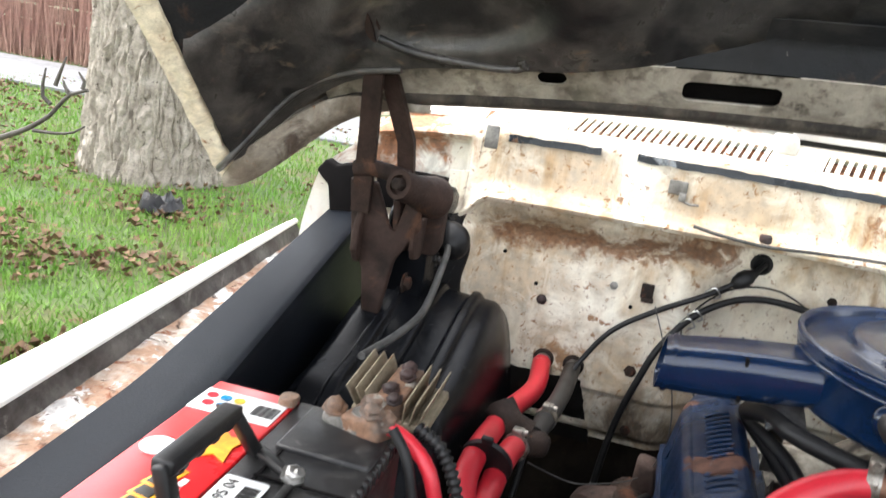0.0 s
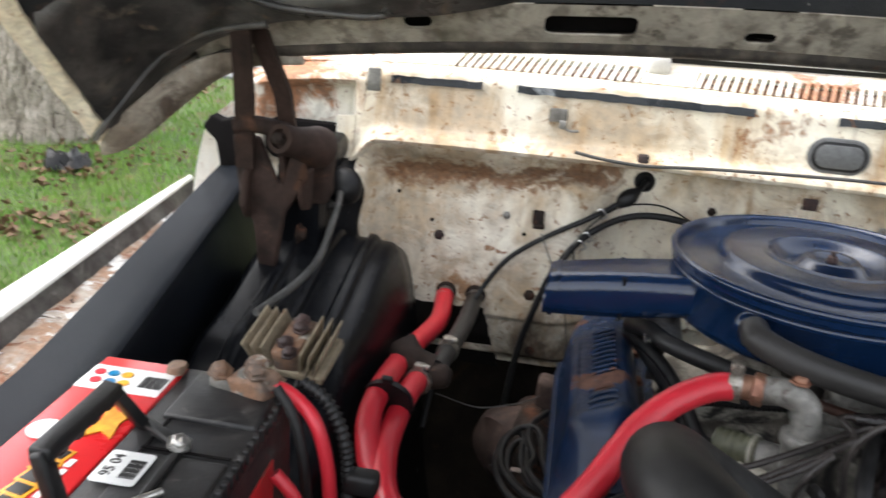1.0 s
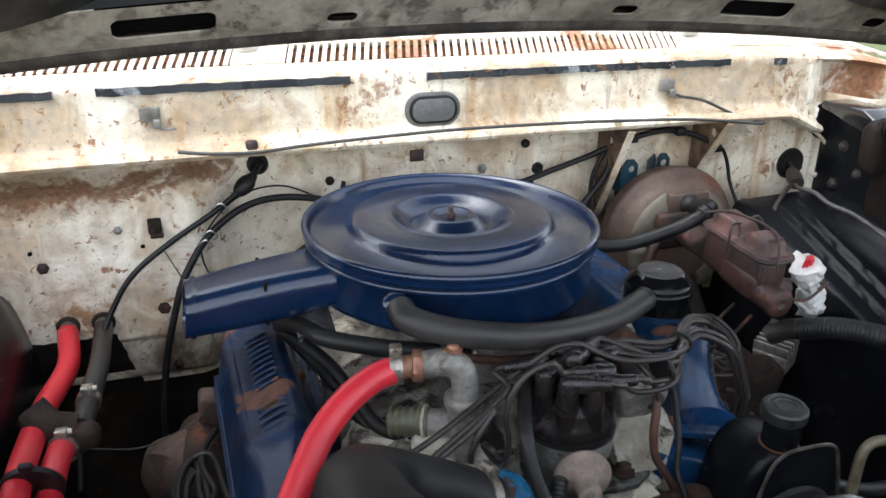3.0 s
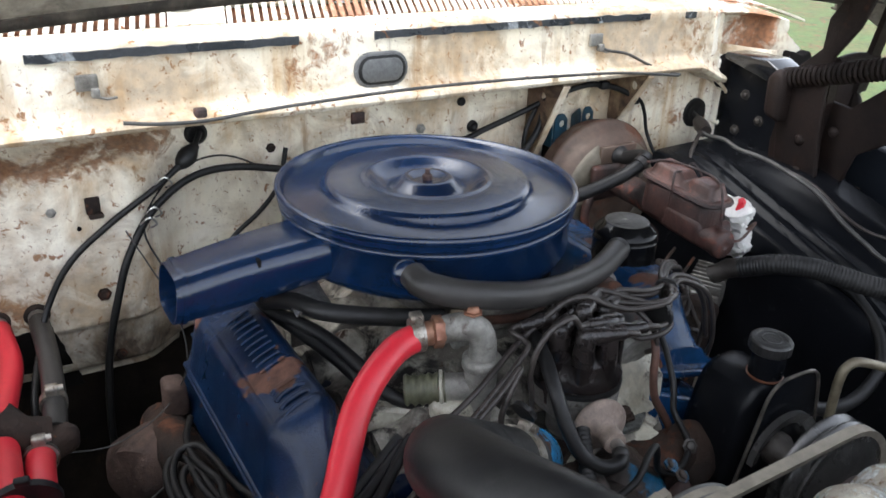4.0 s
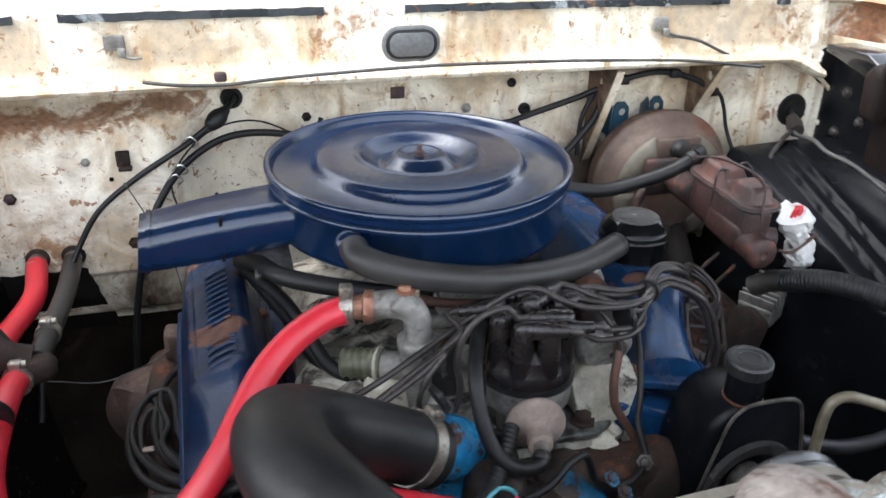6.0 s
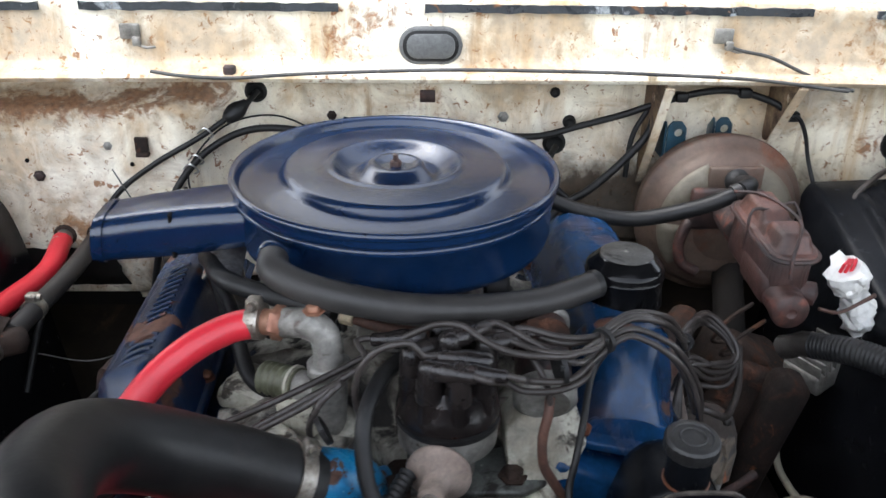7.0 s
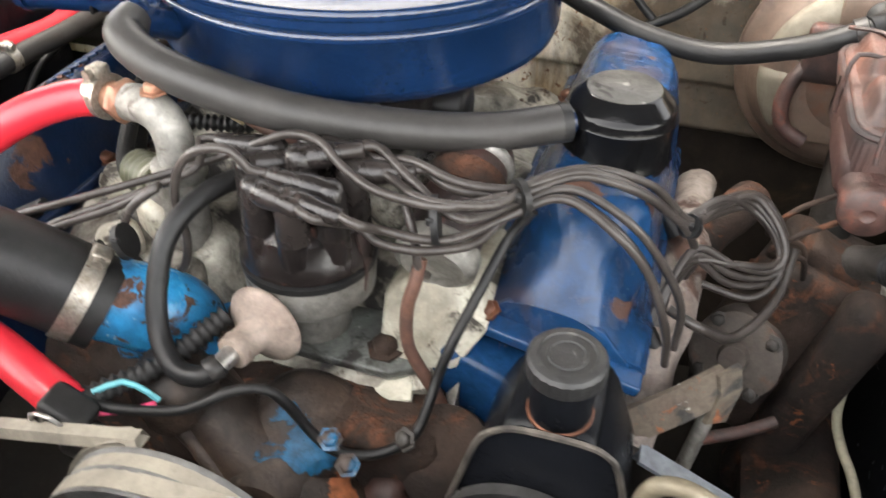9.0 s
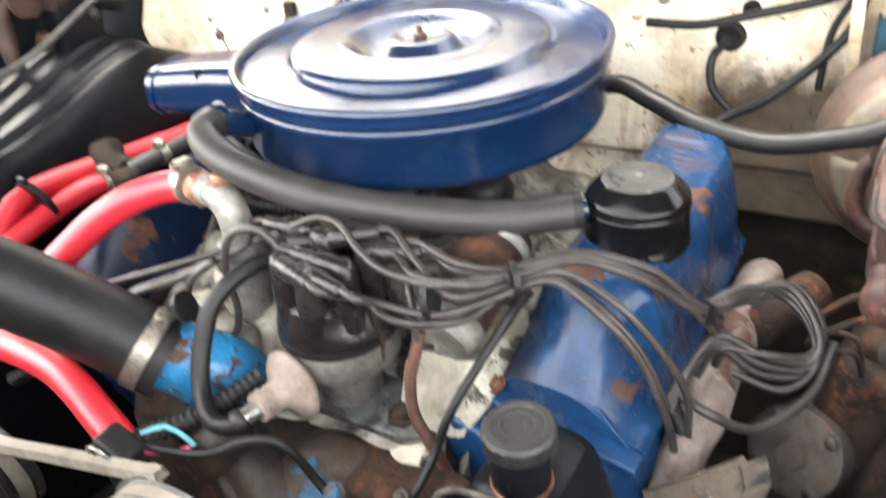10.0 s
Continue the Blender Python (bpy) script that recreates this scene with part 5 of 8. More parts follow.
part("block", lumpy(box((EX, 0.93, 0.64), (0.34, 0.50, 0.40), 0.03, seg=3), 0.006, 14), IRON_RUST, eng)


def head(side):
    """Cylinder head: a leaning slab below its valve cover."""
    poly = [(0.535, 0.872), (0.655, 0.822), (0.675, 0.77), (0.61, 0.72), (0.50, 0.80)]
    vf = prism(poly, 0.40, Matrix.Translation((0, 0.745, 0)) @ XZ, 0.008)
    return vf if side > 0 else mirrored(vf, EX)


for s in (-1, 1):
    part("cylinder_head", head(s), BLUE_OLD if s < 0 else BLUE_CLEAN, eng, "chipped blue cylinder head")
part("front_cover", lumpy(box((0.44, 0.70, 0.74), (0.24, 0.06, 0.20), 0.02, seg=3), 0.004, 20), IRON_RUST, eng)


def intake(u, v):
    x, y = 0.20 + 0.35 * u, 0.735 + 0.42 * v
    d = abs(x - EX)
    z = 0.885 - 0.25 * max(0, d - 0.11) + 0.03 * smooth(0.09, 0.03, d) * smooth(0.80, 0.86, y)
    for k in range(4):
        c = 0.80 + 0.09 * k
        z += 0.022 * math.exp(-((y - c) / 0.022) ** 2) * smooth(0.02, 0.07, d)
    z -= 0.055 * smooth(0.815, 0.785, y) * smooth(0.34, 0.38, x) * smooth(0.56, 0.52, x)
    z += 0.012 * noise.noise((x * 30, y * 30, 0)) + 0.010 * smooth(0.76, 0.735, y) * -3
    return x, y, z


part("intake_manifold", sheet(intake, 60, 60, 0.03, (0, 0, -1)), INTAKE, eng, "cream-grey stained intake manifold")
end_vs, end_fs = lumpy(prism([(0.484, 0.894), (0.500, 0.906), (0.556, 0.908), (0.566, 0.882), (0.548, 0.853), (0.500, 0.846), (0.486, 0.858)], 0.080, Matrix.Translation((0, 0.730, 0)) @ XZ, 0.004), 0.0016, 30)
end_vs = [V((q[0], q[1] + 0.62 * (q[2] - 0.836), q[2])) for q in end_vs]
part("manifold_end", (end_vs, end_fs), INTAKE_PALE, eng, "pale cream painted manifold end sloping back", sharp=30)
part("manifold_lip", lumpy(strap([(0.37, 0.728, 0.838), (0.42, 0.722, 0.832), (0.455, 0.718, 0.826), (0.475, 0.718, 0.828), (0.50, 0.722, 0.836), (0.52, 0.726, 0.839)], 0.022, 0.010, (0, 1, 0.2)), 0.001, 30), INTAKE_PALE, eng)
part("gasket_lip", strap([(0.41, 0.735, 0.842), (0.46, 0.735, 0.838), (0.515, 0.738, 0.841), (0.53, 0.742, 0.846)], 0.03, 0.008, (0, 1, 0.3)), INTAKE, eng)
for x, y, z, sx, sy, sz in ((0.29, 0.80, 0.90, 0.05, 0.05, 0.04), (0.26, 0.765, 0.885, 0.04, 0.035, 0.03), (0.47, 0.86, 0.905, 0.05, 0.06, 0.03), (0.32, 0.745, 0.885, 0.05, 0.03, 0.03), (0.50, 0.93, 0.90, 0.03, 0.05, 0.05)):
    part("casting_boss", lumpy(box((x, y, z), (sx, sy, sz), 0.010, Matrix.Rotation(x * 9, 4, "Z"), 3), 0.004, 30), INTAKE_PALE if x < 0.30 else INTAKE, eng)

carb = thing("carburettor", (0.40, 0.96, 0.90), "grey die-cast carburettor below the air cleaner", "carburettor")
part("base", box((0.40, 0.95, 0.925), (0.13, 0.16, 0.02), 0.005), CAST, carb)
part("body", lumpy(box((0.40, 0.955, 0.955), (0.11, 0.14, 0.06), 0.012, seg=3), 0.004, 30), CAST_DARK, carb)
part("float_bowl", box((0.40, 0.868, 0.965), (0.085, 0.035, 0.05), 0.008), CAST, carb)
part("choke_housing", lathe([(0.022, 0), (0.022, 0.02), (0.018, 0.026), (0, 0.026)], (0.475, 0.93, 0.965), (1, 0, 0), 20), RUBBER, carb, "round black choke cap")
for k, p in enumerate(((0.45, 0.865, 0.97), (0.36, 0.862, 0.96), (0.485, 0.90, 0.955))):
    part("screw", bolt(p, 0.006, axis=(0.1, -1, 0.3)), STEEL, carb)
part("lever", strap([(0.46, 0.87, 0.93), (0.50, 0.865, 0.965), (0.52, 0.88, 0.985)], 0.014, 0.003, (0, 1, 0)), STEEL, carb)


def valve_cover(side):
    name = "valve_cover"
    paint = BLUE_OLD if side < 0 else BLUE_CLEAN
    label = "blue painted valve cover with rust patches and worn raised lettering" if side < 0 else "blue painted valve cover below the oil filler cap"
    t = thing(name, (EX + 0.235 * side, 0.93, 0.88), label, "valve cover", "valve covers")
    # cross-section in x, z for the bank beside the brake booster
    row = [(0.548, 0.880), (0.556, 0.884), (0.560, 0.896), (0.576, 0.942), (0.581, 0.952), (0.589, 0.960), (0.600, 0.964), (0.642, 0.960), (0.653, 0.955), (0.660, 0.945), (0.669, 0.900), (0.671, 0.874), (0.675, 0.858), (0.679, 0.852)]
    nose, foot = 0.622, V((0.674, 0.856))
    if side < 0:   # the bank beside the battery leans further outwards
        row = [(0.548, 0.880), (0.556, 0.884), (0.560, 0.896), (0.571, 0.936), (0.575, 0.946), (0.581, 0.953), (0.590, 0.957), (0.624, 0.941), (0.632, 0.936), (0.638, 0.928), (0.644, 0.894), (0.647, 0.876), (0.651, 0.862), (0.656, 0.858)]
        nose, foot = 0.604, V((0.650, 0.866))
    y0, y1 = (0.780, 1.185) if side > 0 else (0.738, 1.140)
    mid = EX - 0.0115   # the two covers mirror about this line
    ramp_end, low = (0.072, 0.26) if side > 0 else (0.062, 0.20)

    def cover(u, v):
        y = y0 + (y1 - y0) * u
        k = v * (len(row) - 1)
        i = min(int(k), len(row) - 2)
        f = k - i
        p = V(row[i]) * (1 - f) + V(row[i + 1]) * f
        # the roof rolls down at both ends
        s = min(1.0, (y - y0) / ramp_end)
        shrink = low + (1 - low) * math.sin(s * math.pi / 2) ** 1.15
        shrink *= 1 - 0.72 * smooth(y1 - 0.065, y1 + 0.01, y)
        if 1.5 <= k <= 11.8:
            line = V((0.556, 0.884)) + (foot - V((0.556, 0.884))) * min(1, max(0, (k - 1.5) / 10.3))
            p = line + (p - line) * shrink
            if s < 1:
                p.x += (nose - p.x) * 0.80 * (1 - s) ** 0.8 * min(1.0, max(0.0, (p.y - line.y) / 0.06))
        p.x -= 0.030 * smooth(y1 - 0.10, y1, y) * smooth(6.0, 9.0, k)
        q = V((p.x, y, p.y))
        dent = 0.0010 * noise.noise(q * 28) + 0.0004 * noise.noise(q * 90)
        # stamped panel on the roof, set a little below its border
        inset = smooth(5.4, 5.8, k) * smooth(8.2, 7.8, k) * smooth(y0 + ramp_end + 0.005, y0 + ramp_end + 0.012, y) * smooth(y1 - 0.085, y1 - 0.092, y)
        return p.x, y, p.y + dent - 0.0022 * inset

    vf = sheet(cover, 120, 65, 0.003)
    base0, base1 = V((0.556, 0.884)), foot
    face = []
    for k in range(2, 12):
        q = base0 + (base1 - base0) * min(1.0, (k - 1.5) / 10.3)
        q = q + (V(row[k]) - q) * (low + 0.02)
        face.append((q.x, q.y))
    cap0 = prism([(0.556, 0.880), *face, (foot.x + 0.001, foot.y - 0.006)], 0.005, Matrix.Translation((0, y0 - 0.001, 0)) @ XZ, 0.001)
    lip = prism([(0.545, 0.878), (0.548, 0.888), (foot.x + 0.007, foot.y - 0.001), (foot.x + 0.004, foot.y - 0.011)], y1 - y0 - 0.05, Matrix.Translation((0, y0 - 0.018, 0)) @ XZ, 0.003)
    f = (lambda q: q) if side > 0 else (lambda q: mirrored(q, mid))
    part("cover", f(vf), paint, t, sharp=64)
    part("front_wall", f(cap0), paint, t)
    part("flange", f(lip), paint, t)
    for y in (y0 - 0.006, y0 + 0.13, y0 + 0.26, y1 - 0.06):
        part("cover_bolt", f(bolt((0.5625 if y < y0 else 0.5555, y, 0.8885), 0.0068, axis=(-0.35, -0.2, 0.9))), COPPER, t, "rusty bolt")
    # worn raised lettering, as plain bars across the stamped panel
    start, count = (0.885, 10) if side < 0 else (0.985, 9)
    bars = ((0.604, 0.9612), (0.610, 0.9628), (0.632, 0.9608), (0.638, 0.9582)) if side > 0 else ((0.593, 0.9585), (0.598, 0.9565), (0.613, 0.9490), (0.618, 0.9450))
    for k in range(count):
        y = start + 0.0125 * k
        part("raised_bar", f(tube([(x, y + 0.0006 * n, z) for n, (x, z) in enumerate(bars)], 0.0017, 8, 0.004)), paint, t)
    for k in range(4 if side < 0 else 0):
        y = 0.806 + 0.0135 * k
        part("raised_bar", f(tube([(0.591, y, 0.9565), (0.597, y + 0.002, 0.9560), (0.614, y + 0.003, 0.9480), (0.621, y, 0.9430)], 0.0028, 8, 0.004)), paint, t)
    return t


valve_cover(-1)
valve_cover(1)

ac = thing("air_cleaner", (EX, 1.014, 1.0), "glossy dark blue round air cleaner with stepped lid", "air cleaner")
ACC = (EX, 1.014, 1.075)
part("lid", lathe([(0.0, 0.0), (0.010, 0.0), (0.018, -0.001), (0.024, 0.0035), (0.029, 0.0045), (0.033, 0.002), (0.040, -0.006), (0.047, -0.010), (0.054, -0.009), (0.064, -0.002), (0.070, 0.0035), (0.0735, 0.0058), (0.0765, 0.0062), (0.079, 0.0045),
                   (0.082, 0.0045), (0.120, 0.0040), (0.1245, 0.0030), (0.1275, -0.0015), (0.1295, -0.0065), (0.134, -0.0085), (0.160, -0.0105), (0.1705, -0.0112), (0.1745, -0.0105),
                   (0.1765, -0.005), (0.179, 0.0002), (0.182, 0.0012), (0.185, 0.0), (0.1862, -0.0035), (0.185, -0.007), (0.1835, -0.009), (0.1845, -0.012), (0.1835, -0.016), (0.180, -0.019)][::-1], ACC, n=112), BLUE, ac, "stepped blue lid with rolled rim", sharp=60)
part("body", lathe([(0.1805, -0.018), (0.1825, -0.021), (0.1815, -0.026), (0.1785, -0.028), (0.1785, -0.066), (0.176, -0.074), (0.168, -0.080), (0.10, -0.086), (0.0, -0.086)][::-1], ACC, n=96), BLUE, ac)


def snorkel(u, v):
    a = V((0.225, 0.985, 1.030)).lerp(V((0.046, 0.982, 1.008)), u)
    w, h = 0.095 - 0.02 * u, 0.052 + 0.006 * math.sin(u * 3)
    o = rounded(w, h, 0.020, 6)
    p = o[int(round(v * len(o))) % len(o)]
    return a.x + 0.006 * (p[1] / h), a.y + p[0], a.z + p[1]


part("snorkel", sheet(snorkel, 14, 28, 0.002), BLUE, ac, "flattened blue intake snorkel", sharp=45)
part("snorkel_band", sheet(lambda u, v: V(snorkel(0.93 + 0.03 * u, v)) * 1.0 + V((0, 0.0025 * math.cos(v * 6.283 + 0.8), 0.0025 * math.sin(v * 6.283 + 0.8))), 2, 28, 0.002), BLUE, ac)
# black plug painting the shade inside the snorkel
part("snorkel_shade_plug", box((0.135, 0.983, 1.019), (0.004, 0.080, 0.052), 0.001), HOLE, ac)
part("stud_nut", lathe([(0.0065, 0), (0.0068, 0.002), (0.0060, 0.006), (0.0032, 0.007), (0.003, 0.013), (0, 0.014)], (EX, 1.014, 1.075), n=8), RUST_RED, ac, "rusty stud with nut")
part("hose_nipple", join(tube([(0.275, 0.868, 1.032), (0.266, 0.845, 1.043), (0.262, 0.828, 1.046)], 0.012, 14), lathe([(0.015, -0.004), (0.016, 0.0), (0.013, 0.006), (0, 0.008)], (0.258, 0.846, 1.046), (-0.4, -0.9, 0.25), 18)), BLUE, ac)

# oil filler breather and its hose
bc = thing("oil_filler_cap", (0.626, 0.918, 0.95), "glossy black breather oil filler cap", "filler cap")
part("can", lathe([(0.0, 0.0), (0.0285, 0.0003), (0.0300, -0.0005), (0.0320, -0.0022), (0.0392, -0.0090), (0.0414, -0.0115), (0.0425, -0.0145), (0.0425, -0.020), (0.0432, -0.021), (0.0425, -0.022), (0.0425, -0.050), (0.0440, -0.052), (0.0440, -0.054), (0.0405, -0.055), (0.0405, -0.059), (0.0415, -0.060), (0.036, -0.063), (0, -0.063)][::-1], (0.626, 0.918, 1.011), n=80), surface("gloss_black_enamel", (0.0045, 0.0045, 0.005), None, 0.12, scale=8, bump=0.05, spec=0.20, rough_var=0.05, spots=(((0.05, 0.048, 0.045), 60, 0.68, 0.05, 0.6, 0.6),)), bc)
part("sticker", lathe([(0.0, 0.0006), (0.0282, 0.0006), (0.0286, 0.0)][::-1], (0.626, 0.918, 1.0115), n=40), surface("scuffed_grey_disc", (0.085, 0.082, 0.076), (0.045, 0.042, 0.038), 0.6, scale=40, bump=0.3, spec=0.3, spots=(((0.24, 0.23, 0.21), 55, 0.60, 0.05, 0.7), ((0.02, 0.018, 0.016), 38, 0.60, 0.06, 0.7))), bc, "scuffed grey disc on the top")
part("neck", lathe([(0.033, -0.053), (0.034, -0.057), (0.031, -0.060), (0.033, -0.063), (0.030, -0.067), (0.030, -0.085)][::-1], (0.626, 0.918, 1.011), n=40), STEEL, bc)
part("nozzle", tube([(0.592, 0.893, 0.990), (0.575, 0.88, 0.990)], 0.010, 14), BLUE, bc)
bh = thing("breather_hose", (0.4, 0.8, 1.0), "thick grey rubber breather hose from filler cap to air cleaner", "hose")
part("hose", tube([(0.261, 0.838, 1.047), (0.264, 0.818, 1.044), (0.292, 0.802, 1.036), (0.337, 0.795, 1.026), (0.395, 0.80, 1.013), (0.462, 0.823, 0.999), (0.530, 0.855, 0.989), (0.588, 0.888, 0.990)], 0.0150, 20, 0.006), RUBBER_GREY, bh)
part("cut_end", lathe([(0.0105, 0.0), (0.0153, 0.0), (0.0156, 0.004), (0.0153, 0.008)], (0.583, 0.8855, 0.990), (0.75, 0.45, 0.02), 24), RUBBER, bh, "cut hose end")

# ---- heater hoses and fittings ----
hw = thing("heater_fitting", (0.31, 0.785, 0.93), "grey cast elbow water fitting with brass nipple", "pipe fitting")
part("elbow", tube([(0.272, 0.797, 1.0), (0.292, 0.790, 1.004), (0.309, 0.785, 0.998), (0.315, 0.783, 0.982), (0.315, 0.783, 0.962)], 0.0145, 18, 0.004), CAST, hw)
part("collar", lathe([(0.018, 0), (0.021, 0.002), (0.021, 0.012), (0.018, 0.014)], (0.315, 0.783, 0.952), n=20), CAST, hw)
part("lower_tee", join(tube([(0.315, 0.783, 0.955), (0.314, 0.783, 0.93), (0.312, 0.785, 0.89)], 0.0175, 18, 0.006), tube([(0.318, 0.783, 0.928), (0.295, 0.795, 0.926), (0.28, 0.803, 0.925)], 0.016, 16, 0.006)), CAST, hw)
part("nipple", tube([(0.25, 0.803, 0.998), (0.278, 0.795, 1.0)], 0.013, 14), BRASS, hw, "brown brass nipple")
part("thread_cap", tube([(0.283, 0.80, 0.926), (0.245, 0.822, 0.921)], 0.0165, 20, ridge=(0.008, 0.002)), surface("olive_fitting", (0.10, 0.10, 0.06), None, 0.5, scale=20), hw, "olive ribbed sensor plug")
part("plug_screw", bolt((0.303, 0.787, 1.018), 0.007, axis=(0, 0, 1)), BRASS, hw)
part("hex_nut", lathe([(0.013, 0), (0.017, 0.002), (0.017, 0.011), (0.014, 0.013)], (0.262, 0.799, 1.0), (1, -0.3, 0), 6), BRASS, hw, "bronze hexagon nut")
for q in (0.0,):
    part("washer", lathe([(0.0165, 0), (0.0195, 0.001), (0.0195, 0.004), (0.0165, 0.005)], (0.281 - q, 0.801 + q * 0.56, 0.926 - q * 0.13), (-0.86, 0.5, -0.1), 18), INTAKE_PALE, hw, "pale washer")

RR = 0.0145
hh = thing("heater_hose", (0.1, 0.7, 0.9), "bright red silicone heater hose looping to the firewall", "hose", "red heater hoses")
part("hose", tube([(0.247, 0.800, 0.998), (0.222, 0.795, 0.995), (0.190, 0.778, 0.985), (0.160, 0.757, 0.966), (0.137, 0.732, 0.943), (0.114, 0.704, 0.918), (0.085, 0.682, 0.89), (0.04, 0.67, 0.855), (-0.02, 0.70, 0.815), (-0.07, 0.745, 0.81),
                            (-0.116, 0.79, 0.835), (-0.134, 0.83, 0.868), (-0.134, 0.88, 0.886), (-0.131, 0.97, 0.878), (-0.127, 1.05, 0.867), (-0.109, 1.16, 0.861), (-0.113, 1.238, 0.871)], RR, 20, 0.006), RED_HOSE, hh)
hose_clamp((0.247, 0.802, 0.999), (1, -0.25, 0.05), 0.0165, hh)
hh = thing("heater_hose", (0.0, 0.7, 0.85), "bright red silicone heater hose passing below the radiator hose", "hose", "red heater hoses")
part("hose", tube([(-0.098, 0.978, 0.862), (-0.104, 0.93, 0.868), (-0.108, 0.87, 0.862), (-0.108, 0.81, 0.848), (-0.093, 0.76, 0.825), (-0.05, 0.71, 0.805), (0.0, 0.67, 0.82), (0.05, 0.645, 0.865), (0.12, 0.642, 0.898), (0.217, 0.637, 0.900), (0.30, 0.614, 0.888), (0.325, 0.606, 0.882)], RR, 20, 0.006), RED_HOSE, hh)
hose_clamp((-0.100, 0.960, 0.864), (0.1, 1, -0.1), 0.0160, hh)
single("heater_return_hose", tube([(-0.066, 1.238, 0.872), (-0.067, 1.15, 0.871), (-0.073, 1.06, 0.873), (-0.082, 0.985, 0.872)], 0.0128, 18, 0.008), RUBBER_GREY, "black rubber heater hose at the firewall", "hose")
hv = thing("heater_valve", (-0.082, 0.99, 0.88), "rust-brown heater valve joining two hoses", "valve")
part("valve_body", lumpy(box((-0.092, 0.980, 0.865), (0.05, 0.045, 0.03), 0.010, Matrix.Rotation(0.5, 4, "Z"), 3), 0.006, 40), IRON_RUST, hv)
part("wrap", lumpy(tube([(-0.132, 1.0, 0.895), (-0.114, 0.985, 0.880), (-0.09, 0.985, 0.870)], 0.02, 14), 0.005, 40), IRON_RUST, hv)
hose_clamp((-0.076, 1.040, 0.873), (0.10, 1, 0), 0.0133, hv)
part("tie_band", clamp((-0.121, 0.875, 0.878), (0.1, 1, 0.3), 0.030, 0.007)[0], RUBBER, hv, "black rubber tie band")
for x in (-0.113, -0.066):
    part("pipe_stub", tube([(x, 1.262, 0.873), (x, 1.225, 0.872)], 0.012, 14), STEEL, hv)
    part("stub_seal", lathe([(0.0165, 0), (0.0155, 0.003), (0.012, 0.004)], (x, 1.2525, 0.874), (0, -1, 0), 20), IRON_RUST, hv)

rh = thing("radiator_hose", (0.22, 0.62, 0.95), "thick black upper radiator hose with steel clamp", "hose")
part("hose", tube([(0.302, 0.686, 0.898), (0.262, 0.672, 0.928), (0.222, 0.652, 0.96), (0.186, 0.630, 0.990), (0.163, 0.600, 1.017), (0.155, 0.563, 1.035), (0.160, 0.515, 1.046), (0.178, 0.474, 1.046), (0.205, 0.440, 1.032), (0.235, 0.412, 1.012)], 0.0345, 28, 0.006), RUBBER, rh)
hose_clamp((0.286, 0.681, 0.910), (0.8, 0.30, -0.6), 0.0352, rh, 0.014)
neck = thing("thermostat_housing", (0.33, 0.71, 0.87), "bright blue thermostat housing with flaking paint", "thermostat housing")
part("neck", tube([(0.292, 0.684, 0.906), (0.318, 0.698, 0.892), (0.334, 0.712, 0.872), (0.336, 0.72, 0.84)], 0.032, 24, 0.006, radii=(0.95, 1.0, 1.1, 1.2)), BLUE_BRIGHT, neck)
part("flange", lumpy(box((0.335, 0.722, 0.852), (0.095, 0.05, 0.016), 0.005, Matrix.Rotation(0.4, 4, "Z")), 0.002, 30), BLUE_BRIGHT, neck)
part("flange_bolt", bolt((0.378, 0.722, 0.862), 0.011, axis=(0.2, -0.3, 1)), IRON_RUST, neck)
part("flange_bolt", bolt((0.296, 0.745, 0.872), 0.010, axis=(0, 0, 1)), IRON_RUST, neck)

single("thin_wire", tube([(0.030, 1.09, 1.040), (0.052, 1.09, 0.990), (0.070, 1.09, 0.945), (0.081, 1.085, 0.895), (0.080, 1.082, 0.850), (0.064, 1.09, 0.808), (0.040, 1.075, 0.797), (0.013, 1.057, 0.795), (-0.03, 1.05, 0.788), (-0.09, 1.05, 0.80)], 0.0009, 6, 0.006), LEAD_GREY, "thin bare wire hanging beside the valve cover", "wire")
single("cream_casting", lumpy(lumpy(join(box((0.236, 0.838, 0.888), (0.070, 0.055, 0.036), 0.012, Matrix.Rotation(-0.5, 4, "Z"), 4), box((0.266, 0.822, 0.900), (0.045, 0.030, 0.026), 0.009, Matrix.Rotation(0.3, 4, "Z"), 4)), 0.009, 40), 0.003, 110), INTAKE_PALE, "flaking cream painted casting beside the sensor plug", "casting", sharp=30)

# ---- ignition ----
DX, DY = 0.428, 0.762
ds = thing("distributor", (DX, DY, 0.83), "dark brown distributor cap on a grey body", "distributor")
part("body", lathe([(0.0, 0.0), (0.028, 0.0), (0.028, 0.04), (0.040, 0.052), (0.048, 0.060), (0.050, 0.085), (0.047, 0.087), (0, 0.087)], (DX, DY, 0.835), n=40), CAST, ds)
part("seam", lathe([(0.047, 0.0), (0.0505, 0.001), (0.0505, 0.006), (0.047, 0.007)], (DX, DY, 0.919), n=40), RUBBER, ds)
cap = part("cap", lathe([(0.046, 0.0), (0.0495, 0.003), (0.0495, 0.010), (0.0455, 0.016), (0.042, 0.030), (0.032, 0.038), (0, 0.040)], (DX, DY, 0.925), n=24), DIST, ds, "brown bakelite cap", sharp=35)
TOWERS = []
